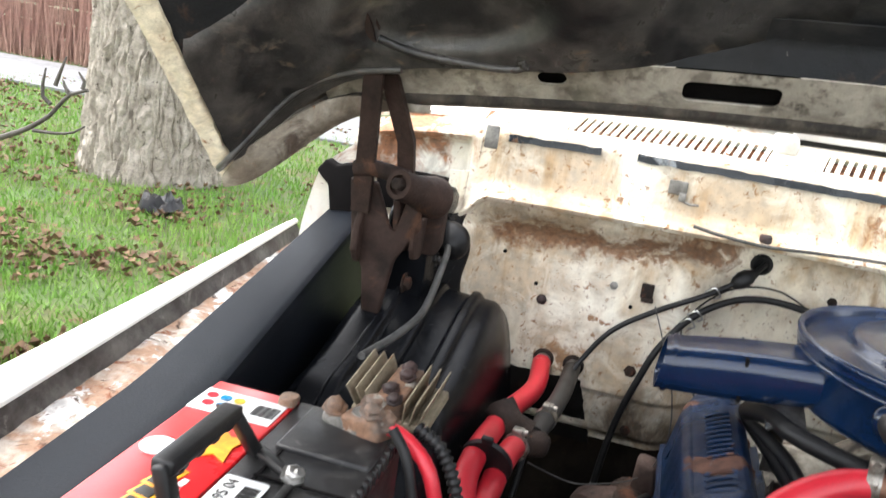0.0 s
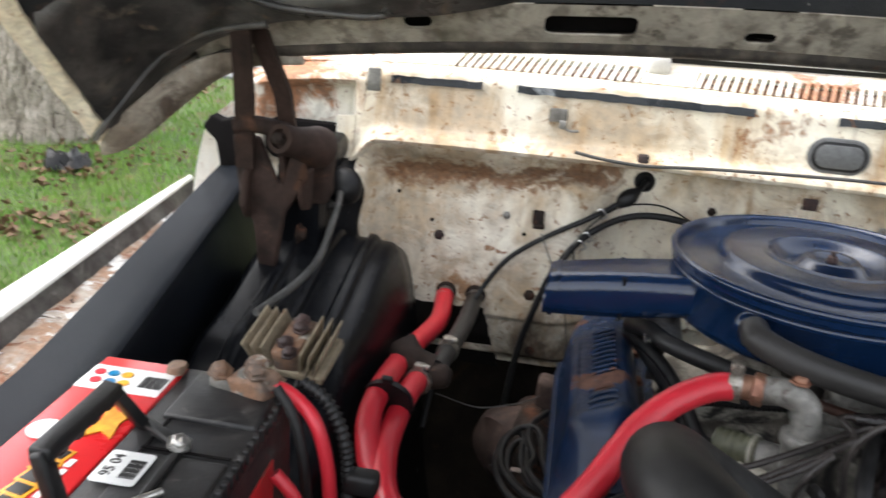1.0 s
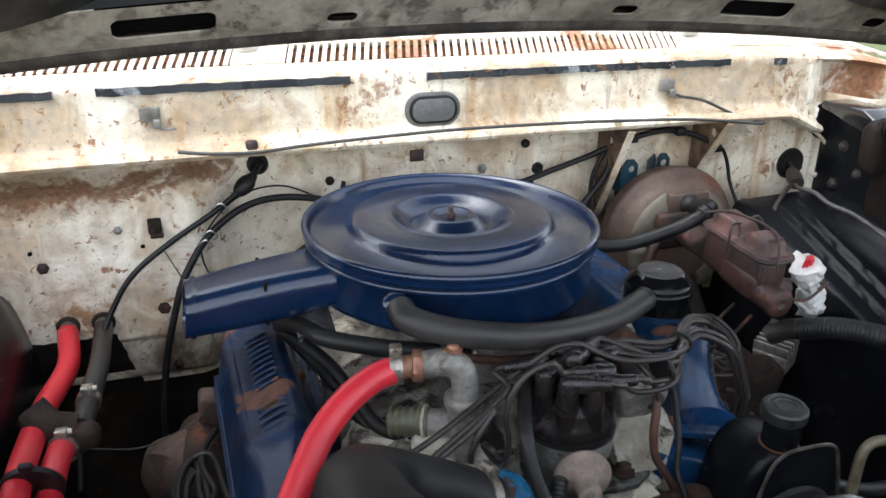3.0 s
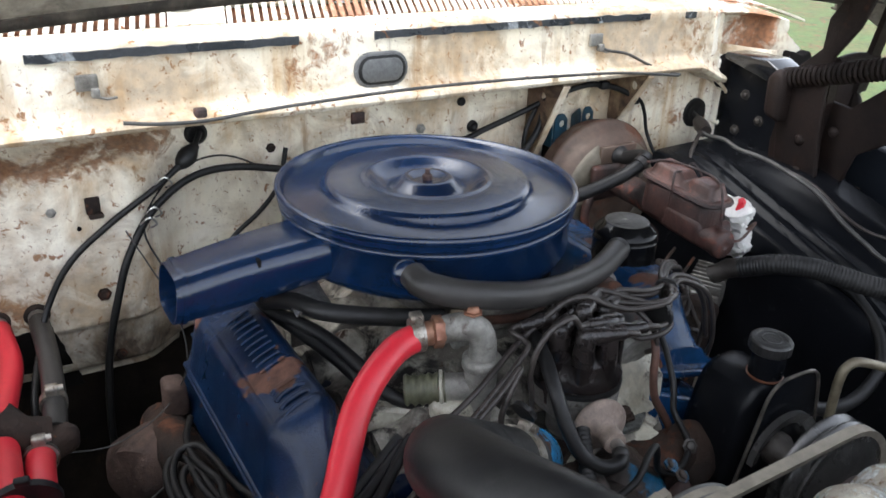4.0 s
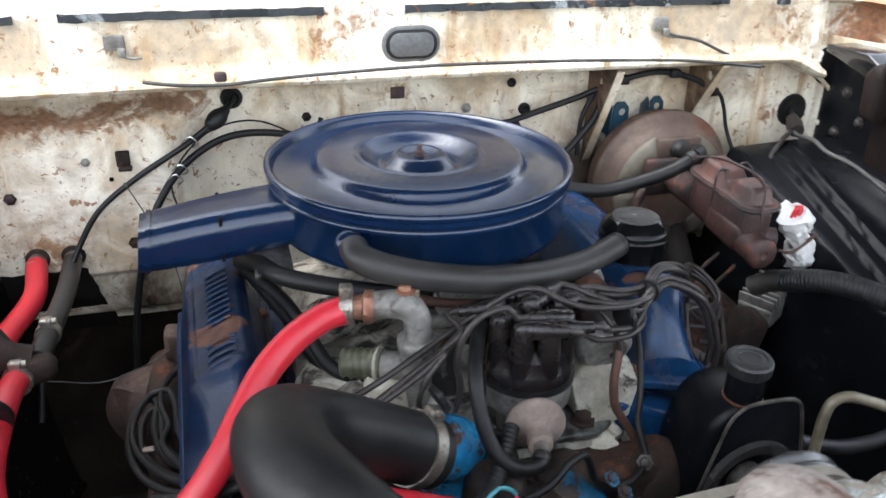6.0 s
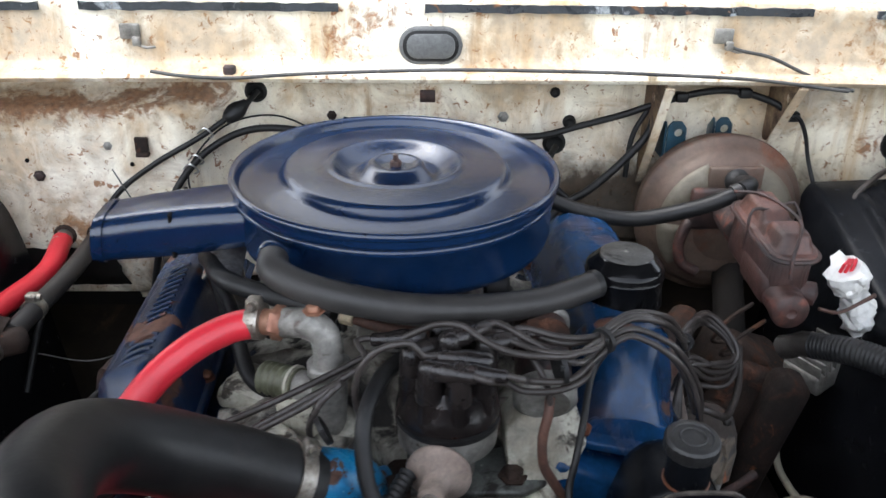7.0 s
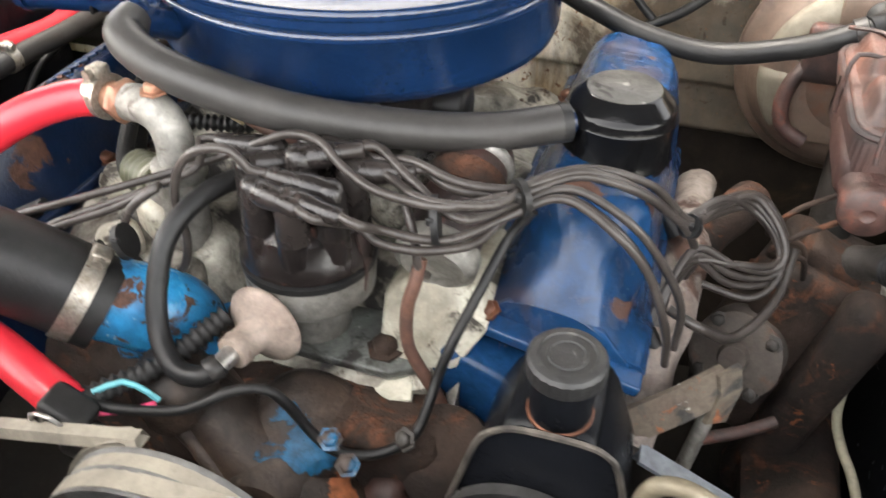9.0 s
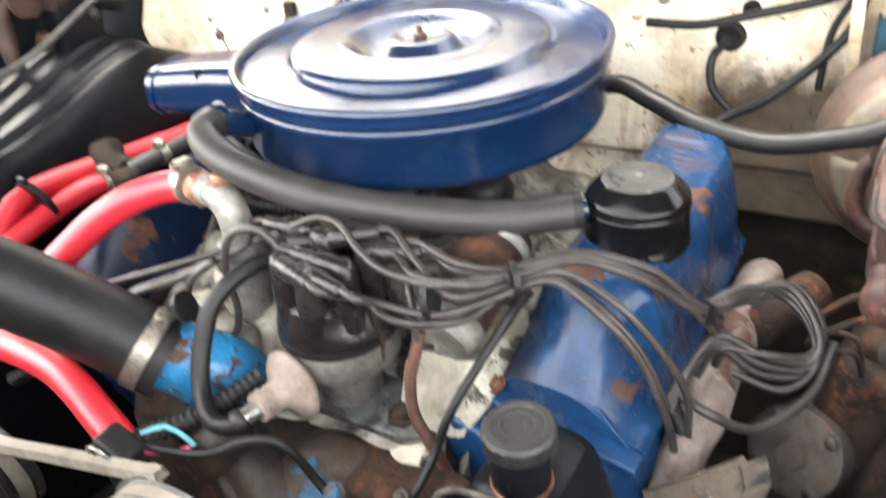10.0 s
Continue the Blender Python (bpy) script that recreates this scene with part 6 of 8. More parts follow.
for k in range(9):
    a = radians(45 * k + 12)
    r = 0.0355 if k < 8 else 0
    x, y = DX + r * math.cos(a), DY + r * math.sin(a)
    top = 0.984 if k < 8 else 0.994
    TOWERS.append((x, y, top))
    part("tower", lathe([(0.0125, 0), (0.0120, 0.030), (0.0105, 0.034), (0.0095, top - 0.930), (0.0, top - 0.930)], (x, y, 0.930), n=10), DIST, cap, sharp=45)
for s in (-1, 1):
    part("clip", strap([(DX + 0.047 * s, DY - 0.006, 0.905), (DX + 0.049 * s, DY - 0.006, 0.925), (DX + 0.043 * s, DY - 0.006, 0.955)], 0.012, 0.002, (0, 1, 0)), RUST_RED, ds)
part("clamp_plate", lumpy(prism([(0.385, 0.728), (0.50, 0.724), (0.525, 0.740), (0.522, 0.775), (0.50, 0.80), (0.39, 0.80)], 0.008, Matrix.Translation((0, 0, 0.846)), 0.002), 0.001, 30), surface("oily_teal_grey_plate", (0.115, 0.125, 0.115), (0.045, 0.045, 0.04), 0.35, scale=26, bump=0.4, spots=(((0.015, 0.012, 0.010), 24, 0.53, 0.1, 0.5), ((0.16, 0.05, 0.035), 34, 0.62, 0.05, 0.8), ((0.5, 0.5, 0.45), 45, 0.63, 0.04, 0.6))), ds, "oily pale clamp plate")
part("clamp_bolt", bolt((0.492, 0.745, 0.856), 0.010, axis=(0, 0, 1)), IRON_RUST, ds)
va = V((-0.22, -0.95, 0.02)).normalized()
DP = V((0.418, 0.705, 0.896))
part("vacuum_diaphragm", lathe([(0.0, -0.010), (0.018, -0.010), (0.026, -0.004), (0.0305, -0.001), (0.0305, 0.002), (0.028, 0.005), (0.020, 0.010), (0.013, 0.014), (0.0115, 0.026), (0.013, 0.028), (0.012, 0.036), (0, 0.036)], DP, va, 36), PINKISH, ds, "dusty tan vacuum diaphragm")
part("vacuum_nozzle", tube([DP + va * 0.034, DP + va * 0.05], 0.007, 12), STEEL, ds)
part("diaphragm_arm", strap([DP - va * 0.008, V((DX, DY - 0.03, 0.893))], 0.016, 0.006, (1, 0, 0)), CAST, ds)
vh = thing("vacuum_hose", (0.37, 0.70, 0.93), "black rubber vacuum hose looping to the distributor", "hose")
part("hose", tube([(0.395, 0.80, 0.965), (0.375, 0.765, 0.972), (0.362, 0.735, 0.972), (0.352, 0.705, 0.958), (0.352, 0.682, 0.93), (0.360, 0.664, 0.905), (0.378, 0.650, 0.893), (0.398, 0.648, 0.893), (0.408, 0.660, 0.896)], 0.0076, 14, 0.005), RUBBER, vh)
part("end_collar", lathe([(0.0076, -0.005), (0.0088, -0.004), (0.0088, 0.004), (0.0076, 0.005)], (0.404, 0.655, 0.895), (0.6, 0.75, 0.2), 14), RUBBER_GREY, vh)

coil = thing("ignition_coil", (0.52, 0.80, 0.93), "rust-brown ignition coil with pale end", "ignition coil")
cax = V((-0.04, -0.82, -0.30)).normalized()
C0 = (0.527, 0.872, 0.965)
part("can", lathe([(0.0, 0.0), (0.026, 0.0), (0.028, 0.003), (0.028, 0.100), (0.030, 0.102), (0.030, 0.107), (0.026, 0.109), (0, 0.108)], C0, cax, 32), RUST_RED, coil)
part("end_cap", lathe([(0.0300, 0.094), (0.0315, 0.096), (0.0315, 0.109), (0.024, 0.114), (0.02, 0.112), (0, 0.112)], C0, cax, 32), CAST, coil, "pale grey end cap")
part("ring", lathe([(0.0295, 0.010), (0.0315, 0.012), (0.0315, 0.018), (0.0295, 0.020)], C0, cax, 32), CAST, coil, "pale band")
part("mount_strap", lathe([(0.0290, 0.030), (0.0310, 0.031), (0.0310, 0.052), (0.0290, 0.053)], C0, cax, 32), IRON_RUST, coil)

wires = thing("ignition_wires", (0.55, 0.80, 0.97), "dusty grey spark plug wires tied in a bundle", "wires")
WR = 0.0033


def boot(tw, d):
    """A right-angled rubber boot on a cap tower; returns where its wire leaves."""
    d = V(d).normalized()
    t = V(tw)
    up = V((0, 0, 1))
    sleeve = lathe([(0.0118, -0.026), (0.0125, -0.022), (0.0112, -0.004), (0.0105, 0.010), (0.0078, 0.0150), (0.004, 0.0165), (0, 0.017)], t, up, 20)
    arm = lathe([(0.0, -0.008), (0.006, -0.006), (0.0095, 0.0), (0.0098, 0.014), (0.0085, 0.022), (0.0068, 0.028), (0.0062, 0.042), (0.0045, 0.044), (0, 0.044)], t + up * 0.007, d + up * 0.06, 18)
    part("boot", join(sleeve, arm), BOOT, wires, "black rubber boot")
    return tuple(t + V((0, 0, 0.011)) + d * 0.040), tuple(t + V((0, 0, 0.009)) + d * 0.056)


def wire(tw, d, pts, material=WIRE_GREY):
    part("wire", tube([*boot(tw, d), *pts], WR, 8, 0.006), material, wires)


# four wires to the bank beside the brake booster, tied in a flat bundle
wire(TOWERS[6], (0.9, -0.25, 0), [(0.498, 0.730, 0.979), (0.525, 0.735, 0.974), (0.545, 0.748, 0.971), (0.572, 0.778, 0.974), (0.605, 0.795, 0.984), (0.645, 0.790, 0.965), (0.672, 0.795, 0.930), (0.690, 0.80, 0.88), (0.695, 0.81, 0.84)])
wire(TOWERS[4], (0.80, 0.45, 0.05), [(0.470, 0.790, 1.004), (0.505, 0.770, 0.995), (0.545, 0.752, 0.983), (0.575, 0.787, 0.979), (0.608, 0.807, 0.985), (0.650, 0.806, 0.967), (0.678, 0.815, 0.930), (0.698, 0.825, 0.885), (0.70, 0.83, 0.84)])
wire(TOWERS[0], (0.9, 0.3, 0), [(0.515, 0.785, 0.990), (0.541, 0.775, 0.989), (0.578, 0.795, 0.984), (0.612, 0.822, 0.987), (0.655, 0.842, 0.968), (0.690, 0.878, 0.925), (0.715, 0.93, 0.905), (0.74, 0.955, 0.90), (0.765, 0.945, 0.885), (0.775, 0.925, 0.86), (0.755, 0.905, 0.845), (0.715, 0.905, 0.85)])
wire(TOWERS[1], (0.85, -0.45, 0), [(0.515, 0.750, 0.996), (0.540, 0.748, 0.996), (0.568, 0.765, 0.992), (0.58, 0.801, 0.988), (0.615, 0.832, 0.988), (0.66, 0.856, 0.968), (0.695, 0.888, 0.922), (0.725, 0.945, 0.915), (0.752, 0.965, 0.905), (0.775, 0.95, 0.88), (0.768, 0.925, 0.868), (0.735, 0.905, 0.876), (0.705, 0.895, 0.88), (0.69, 0.89, 0.85)])
# four to the other bank: forward, down in a loop, and away over the manifold
wire(TOWERS[5], (0.80, -0.35, 0), [(0.478, 0.738, 0.972), (0.492, 0.735, 0.965), (0.515, 0.731, 0.966), (0.535, 0.737, 0.966), (0.556, 0.756, 0.964), (0.572, 0.785, 0.972), (0.60, 0.805, 0.980), (0.64, 0.80, 0.965), (0.668, 0.805, 0.93), (0.688, 0.81, 0.88)])
wire(TOWERS[7], (-1.0, -0.10, 0.16), [(0.392, 0.735, 1.016), (0.366, 0.734, 1.011), (0.348, 0.734, 0.990), (0.342, 0.734, 0.962), (0.346, 0.733, 0.935), (0.341, 0.730, 0.910), (0.324, 0.727, 0.898), (0.307, 0.724, 0.908), (0.301, 0.722, 0.934), (0.312, 0.724, 0.960), (0.330, 0.735, 0.975), (0.30, 0.725, 0.958), (0.25, 0.708, 0.938), (0.18, 0.69, 0.90), (0.12, 0.67, 0.86), (0.05, 0.72, 0.79)])
wire(TOWERS[3], (-0.9, -0.1, 0), [(0.352, 0.755, 0.985), (0.328, 0.742, 0.972), (0.29, 0.728, 0.956), (0.25, 0.712, 0.940), (0.18, 0.69, 0.90), (0.11, 0.67, 0.85), (0.04, 0.78, 0.79)])
wire(TOWERS[2], (0.95, -0.20, 0.05), [(0.500, 0.786, 0.999), (0.535, 0.778, 0.994), (0.565, 0.785, 0.990), (0.583, 0.803, 0.987), (0.615, 0.826, 0.989), (0.655, 0.848, 0.966), (0.688, 0.875, 0.925), (0.705, 0.90, 0.88), (0.70, 0.91, 0.85)])
wire(TOWERS[8], (0.7, 0.4, 0), [(0.495, 0.775, 0.992), (0.507, 0.755, 0.982), (0.517, 0.742, 0.965), (0.521, 0.738, 0.945), (0.522, 0.752, 0.930)], WIRE_GREY)
part("crossing_wire", tube([(0.20, 0.72, 0.930), (0.27, 0.735, 0.955), (0.352, 0.77, 0.980), (0.394, 0.775, 1.001), (0.417, 0.775, 1.011), (0.44, 0.77, 1.012), (0.459, 0.76, 1.003), (0.484, 0.75, 0.996), (0.514, 0.745, 0.995), (0.54, 0.747, 0.995), (0.570, 0.775, 0.992)], WR, 8, 0.006), WIRE_GREY, wires)
for k in range(3):
    part("slack_loop", tube([(0.69, 0.885 + 0.005 * k, 0.918), (0.715, 0.925, 0.915 + 0.004 * k), (0.742, 0.955, 0.912 - 0.006 * k), (0.766, 0.945, 0.894 - 0.006 * k), (0.776, 0.930, 0.874 - 0.006 * k), (0.764, 0.920, 0.864 - 0.007 * k), (0.734, 0.905, 0.876 - 0.010 * k), (0.705, 0.895, 0.893 - 0.006 * k), (0.690, 0.870, 0.880), (0.684 - 0.004 * k, 0.840, 0.850)], WR, 8, 0.006), WIRE_GREY, wires)
for p, ax, r in (((0.529, 0.750, 0.980), (1, 0.25, 0.1), 0.016), ((0.577, 0.789, 0.983), (1, 0.8, 0), 0.012), ((0.694, 0.886, 0.918), (0.6, 0.8, -0.6), 0.0085), ((0.316, 0.705, 0.945), (1, 0.3, 0.5), 0.012)):
    part("zip_tie", join(lathe([(r, -0.0025), (r + 0.0015, -0.0025), (r + 0.0015, 0.0025), (r, 0.0025)], p, ax, 14), box((p[0], p[1] - r * 0.8, p[2] + r * 0.5), (0.005, 0.005, 0.006), 0.001)), RUBBER, wires, "black zip tie")
single("spark_plug_lead", tube([(0.69, 0.84, 0.87), (0.715, 0.835, 0.862), (0.745, 0.86, 0.838), (0.775, 0.91, 0.84), (0.785, 0.95, 0.87)], 0.0042, 8, 0.006), WIRE_GREY, "dusty grey plug lead hanging beside the engine", "wire")
single("sensor_wire", tube([(0.585, 0.798, 0.968), (0.570, 0.79, 0.945), (0.558, 0.755, 0.918), (0.548, 0.728, 0.893), (0.541, 0.715, 0.867), (0.540, 0.702, 0.857), (0.535, 0.680, 0.845), (0.513, 0.665, 0.836), (0.487, 0.658, 0.838), (0.468, 0.660, 0.850), (0.457, 0.655, 0.877), (0.445, 0.648, 0.896), (0.425, 0.638, 0.897), (0.398, 0.624, 0.886), (0.355, 0.618, 0.878), (0.33, 0.612, 0.884)], 0.0038, 8, 0.006), RUBBER, "thin black wire across the engine front", "wire")
single("vapour_pipe", tube([(0.521, 0.742, 0.952), (0.519, 0.735, 0.935), (0.515, 0.730, 0.915), (0.517, 0.725, 0.887), (0.529, 0.722, 0.865), (0.544, 0.720, 0.839), (0.556, 0.715, 0.80), (0.57, 0.70, 0.75)], 0.0048, 10, 0.006), WIRE_BROWN, "rust-brown metal pipe beside the distributor", "pipe")
single("fuel_hose", tube([(0.155, 1.0, 0.965), (0.172, 0.955, 0.982), (0.190, 0.915, 0.985), (0.225, 0.896, 0.980), (0.275, 0.878, 0.974), (0.315, 0.862, 0.972)], 0.0105, 14, 0.006), RUBBER, "black rubber fuel hose beneath the air cleaner", "hose")
tab = thing("bent_bracket", (0.185, 0.955, 0.93), "bright bent steel bracket beneath the air cleaner", "bracket")
part("plate", sheet(lambda u, v: (0.168 + 0.040 * u, 0.975 - 0.050 * v, 0.988 + 0.010 * math.sin(math.pi * u) - 0.012 * v + 0.004 * u), 12, 8, 0.0025), STEEL, tab)
part("leg", strap([(0.188, 0.972, 0.992), (0.190, 0.985, 0.965), (0.192, 0.99, 0.90)], 0.018, 0.003, (1, 0, 0)), CLAMP_STEEL, tab)
single("wire_sleeve", tube([(0.225, 0.845, 0.955), (0.245, 0.860, 0.950), (0.285, 0.872, 0.945), (0.325, 0.880, 0.945)], 0.0065, 12, ridge=(0.006, 0.002)), LOOM, "corrugated black wire sleeve beneath the air cleaner", "wire sleeve")
single("heater_tube", tube([(0.155, 1.02, 0.952), (0.178, 0.955, 0.945), (0.205, 0.89, 0.928), (0.225, 0.845, 0.905), (0.250, 0.822, 0.893), (0.285, 0.815, 0.888)], 0.0085, 12, 0.006), RUBBER, "second black hose along the valve cover", "hose")
fl = thing("fuel_line", (0.38, 0.845, 0.95), "brown fuel line with pale brass nut", "fuel line")
part("pipe", tube([(0.325, 0.858, 0.971), (0.36, 0.846, 0.965), (0.41, 0.845, 0.958), (0.45, 0.86, 0.952)], 0.0055, 10), WIRE_BROWN, fl)
part("nut", lathe([(0.009, 0), (0.009, 0.014), (0, 0.014)], (0.322, 0.859, 0.9715), (1, -0.4, -0.1), 6), surface("pale_brass", (0.55, 0.45, 0.30), None, 0.5, scale=30), fl)
single("dark_hose", tube([(0.14, 1.05, 0.94), (0.165, 0.98, 0.955), (0.195, 0.92, 0.95), (0.215, 0.86, 0.935), (0.235, 0.82, 0.915), (0.29, 0.80, 0.90)], 0.0075, 10, 0.008), RUBBER, "black hose along the valve cover", "hose")
single("wire_sleeve", tube([(0.10, 0.655, 0.835), (0.17, 0.69, 0.872), (0.23, 0.715, 0.895), (0.27, 0.73, 0.91)], 0.006, 10, ridge=(0.005, 0.0018)), LOOM, "corrugated black wire sleeve", "wire sleeve")
single("wire_sleeve", tube([(0.325, 0.612, 0.882), (0.355, 0.645, 0.885), (0.375, 0.675, 0.892), (0.39, 0.70, 0.90)], 0.0075, 12, ridge=(0.006, 0.002)), LOOM, "corrugated black wire sleeve at the thermostat housing", "wire sleeve")
cn = thing("sensor_plug", (0.325, 0.606, 0.88), "grey sensor plug with metal clip and coloured wires", "plug")
part("housing", join(box((0.326, 0.600, 0.882), (0.034, 0.026, 0.030), 0.005, Matrix.Rotation(0.5, 4, "Y")), box((0.337, 0.596, 0.868), (0.022, 0.022, 0.022), 0.004, Matrix.Rotation(0.3, 4, "Y"))), RUBBER, cn)
for k in range(3):
    part("contact_slot", box((0.318 + 0.006 * k, 0.5865, 0.887 - 0.003 * k), (0.0035, 0.002, 0.012), 0.0005, Matrix.Rotation(0.5, 4, "Y")), CAST, cn, "pale ridge of the plug")
part("clip", tube([(0.308, 0.590, 0.876), (0.314, 0.585, 0.894), (0.330, 0.584, 0.898), (0.345, 0.586, 0.880), (0.340, 0.588, 0.864)], 0.0015, 6), STEEL, cn, "bright wire clip")
part("pink_wire", tube([(0.34, 0.612, 0.876), (0.358, 0.622, 0.874), (0.372, 0.63, 0.876)], 0.0022, 6), surface("pink_wire", (0.7, 0.05, 0.15), None, 0.5), cn, "pink wire")
part("teal_wire", tube([(0.335, 0.618, 0.888), (0.352, 0.628, 0.893), (0.366, 0.632, 0.884), (0.372, 0.634, 0.876)], 0.0022, 6), surface("teal_wire", (0.10, 0.4, 0.45), None, 0.5), cn, "teal wire")

# ---- engine front: water pump, pulleys, belts, power steering ----
wp = thing("water_pump", (0.43, 0.66, 0.82), "rusty water pump housing with blue painted cover", "water pump")
PUMP_BROWN = surface("dusty_brown_pump_casting", (0.056, 0.038, 0.029), (0.020, 0.015, 0.0125), 0.42, spec=0.28, scale=16, bump=0.5, blotch=(0.42, 0.58), mottle=0.5, spots=(((0.016, 0.013, 0.012), 13, 0.53, 0.10, 0.4, 0.9), ((0.32, 0.11, 0.05), 24, 0.65, 0.04, 0.9), ((0.20, 0.16, 0.12), 45, 0.64, 0.06, 0.8, 0.6), ((0.008, 0.085, 0.17), 34, 0.66, 0.03, 0.3)), patches=(((0.452, 0.655, 0.850), 0.036, 3), ((0.478, 0.655, 0.838), 0.030, 3), ((0.470, 0.645, 0.825), 0.028, 3), ((0.445, 0.645, 0.785), 0.03, 1), ((0.50, 0.655, 0.81), 0.025, 1)))
part("housing", lumpy(lathe([(0.0, 0.0), (0.05, 0.0), (0.058, 0.02), (0.054, 0.05), (0.040, 0.070), (0.03, 0.095), (0, 0.096)], (0.440, 0.715, 0.785), (0.0, -1, 0.1), 40), 0.003, 22), PUMP_BROWN, wp)
part("outlet", lumpy(tube([(0.345, 0.690, 0.835), (0.380, 0.675, 0.826), (0.420, 0.660, 0.806), (0.465, 0.652, 0.775), (0.50, 0.648, 0.735), (0.52, 0.645, 0.69)], 0.030, 24, 0.005, radii=(1.0, 1.0, 1.15, 1.3, 1.35, 1.3)), 0.003, 22), PUMP_BROWN, wp)
part("outlet_rib", lumpy(tube([(0.365, 0.655, 0.836), (0.405, 0.632, 0.815), (0.445, 0.615, 0.785), (0.478, 0.608, 0.75), (0.50, 0.606, 0.71)], 0.0065, 10, 0.005), 0.0015, 40), PUMP_BROWN, wp)
part("top_boss", lumpy(lathe([(0.03, 0), (0.03, 0.03), (0.022, 0.042), (0, 0.043)], (0.362, 0.668, 0.838), (0, -0.2, 1), 28), 0.0015, 30), PUMP_BROWN, wp)
part("painted_boss", lumpy(lathe([(0.0, -0.05), (0.030, -0.044), (0.044, -0.026), (0.046, -0.004), (0.042, 0.010), (0.034, 0.020), (0.020, 0.026), (0.0, 0.028)], (0.455, 0.684, 0.820), (0.35, -0.45, 0.8), 40), 0.008, 17), PUMP_BROWN, wp, "brown casting with remains of blue paint")
part("cover_bolt", bolt((0.484, 0.657, 0.850), 0.0060, axis=(0.2, -0.5, 1)), BLUE_CHIPPED, wp)
part("cover_bolt", bolt((0.498, 0.652, 0.834), 0.0060, axis=(0.2, -0.5, 1)), BLUE_CHIPPED, wp)
part("side_housing", lumpy(lathe([(0.034, 0), (0.036, 0.03), (0.02, 0.04), (0, 0.04)], (0.555, 0.71, 0.80), (-0.1, -0.7, 0.7), 24), 0.003, 30), IRON_RUST, wp)
for p in ((0.52, 0.675, 0.785), (0.505, 0.665, 0.76), (0.545, 0.685, 0.775)):
    part("rust_lug", lumpy(lathe([(0.016, 0), (0.016, 0.012), (0.009, 0.02), (0, 0.02)], p, (0, -0.8, 0.6), 10), 0.004, 60), RUST_RED, wp, "flaking rusty lug")
part("side_bolt", bolt((0.532, 0.676, 0.846), 0.006, axis=(-0.3, -0.6, 0.5)), CAST_DARK, wp)


def pulley(name, c, r, label, metal, tilt=(0, -1, 0)):
    t = thing(name, (c[0], c[1], c[2] - r), label, "pulley", "belt pulleys")
    part("sheave", lathe([(0.012, 0.020), (r * 0.62, 0.020), (r * 0.80, 0.012), (r * 0.93, 0.010), (r, 0.012), (r, 0.009), (r * 0.9, 0.003), (r, -0.004), (r, -0.007), (r * 0.9, -0.012), (r, -0.018), (r, -0.021), (0.012, -0.021)][::-1], c, tilt, 56), metal, t)
    part("hub", lathe([(0.026, 0.018), (0.026, 0.034), (0.020, 0.038), (0.012, 0.052), (0, 0.053)], c, tilt, 24), RUST_RED, t, "rusty hub")
    return t


FAN, PS = V((0.418, 0.555, 0.822)), V((0.622, 0.560, 0.842))
pulley("fan_pulley", FAN, 0.085, "dusty grey fan pulley with rusty hub", PULLEY_DUSTY)
pulley("steering_pump_pulley", PS, 0.075, "worn dark power steering pump pulley", PULLEY)


def belt(a, ra, b, rb, y, name, label):
    d = V((b.x - a.x, 0, b.z - a.z))
    L = d.length
    d.normalize()
    n = V((-d.z, 0, d.x))
    n = n if n.z > 0 else -n
    s = (ra - rb) / L
    pts = []
    c = math.sqrt(1 - s * s)
    up = n * c + d * s
    dn = -n * c + d * s
    A, B = V((a.x, y, a.z)), V((b.x, y, b.z))
    a0, a1 = math.atan2(up.z, up.x), math.atan2(dn.z, dn.x)
    if a1 < a0:
        a1 += 2 * math.pi
    for k in range(25):
        t = a0 + (a1 - a0) * k / 24
        pts.append(A + V((math.cos(t), 0, math.sin(t))) * ra)
    b0, b1 = a1, a0 + 2 * math.pi
    for k in range(25):
        t = b0 + (b1 - b0) * k / 24
        pts.append(B + V((math.cos(t), 0, math.sin(t))) * rb)
    vs, fs = [], []
    m = len(pts)
    for i, p in enumerate(pts):
        t = (pts[(i + 1) % m] - pts[i - 1]).normalized()
        o = V((t.z, 0, -t.x))
        for q, w in ((0.004, 0.0065), (0.004, -0.0065), (-0.004, -0.0045), (-0.004, 0.0045)):
            vs.append(p + o * q + V((0, w, 0)))
    for i in range(m):
        j = (i + 1) % m
        for k in range(4):
            fs.append((i * 4 + k, i * 4 + (k + 1) % 4, j * 4 + (k + 1) % 4, j * 4 + k))
    return single(name, (vs, fs), BELT, label, "belt", "fan belts")


belt(FAN, 0.081, PS, 0.0712, 0.553, "fan_belt", "dusty tan fan belt round pump and fan pulleys")
belt(FAN, 0.080, V((0.42, 0.56, 0.60)), 0.075, 0.567, "fan_belt", "dusty tan fan belt to the crank pulley")
belt(FAN, 0.084, V((0.15, 0.58, 0.80)), 0.04, 0.583, "fan_belt", "dusty tan fan belt to the alternator")
pulley("alternator_pulley", V((0.15, 0.58, 0.80)), 0.043, "small grey alternator pulley under the radiator hose", PULLEY)
pulley("crank_pulley", V((0.42, 0.565, 0.60)), 0.077, "worn grey crank pulley low on the engine", PULLEY)

fan = thing("cooling_fan", (0.418, 0.46, 0.822), "black steel cooling fan before the pulley", "fan")
part("fan_hub", lathe([(0.03, 0), (0.035, 0.02), (0.02, 0.05), (0, 0.05)], (0.418, 0.50, 0.822), (0, -1, 0), 20), CAST, fan)
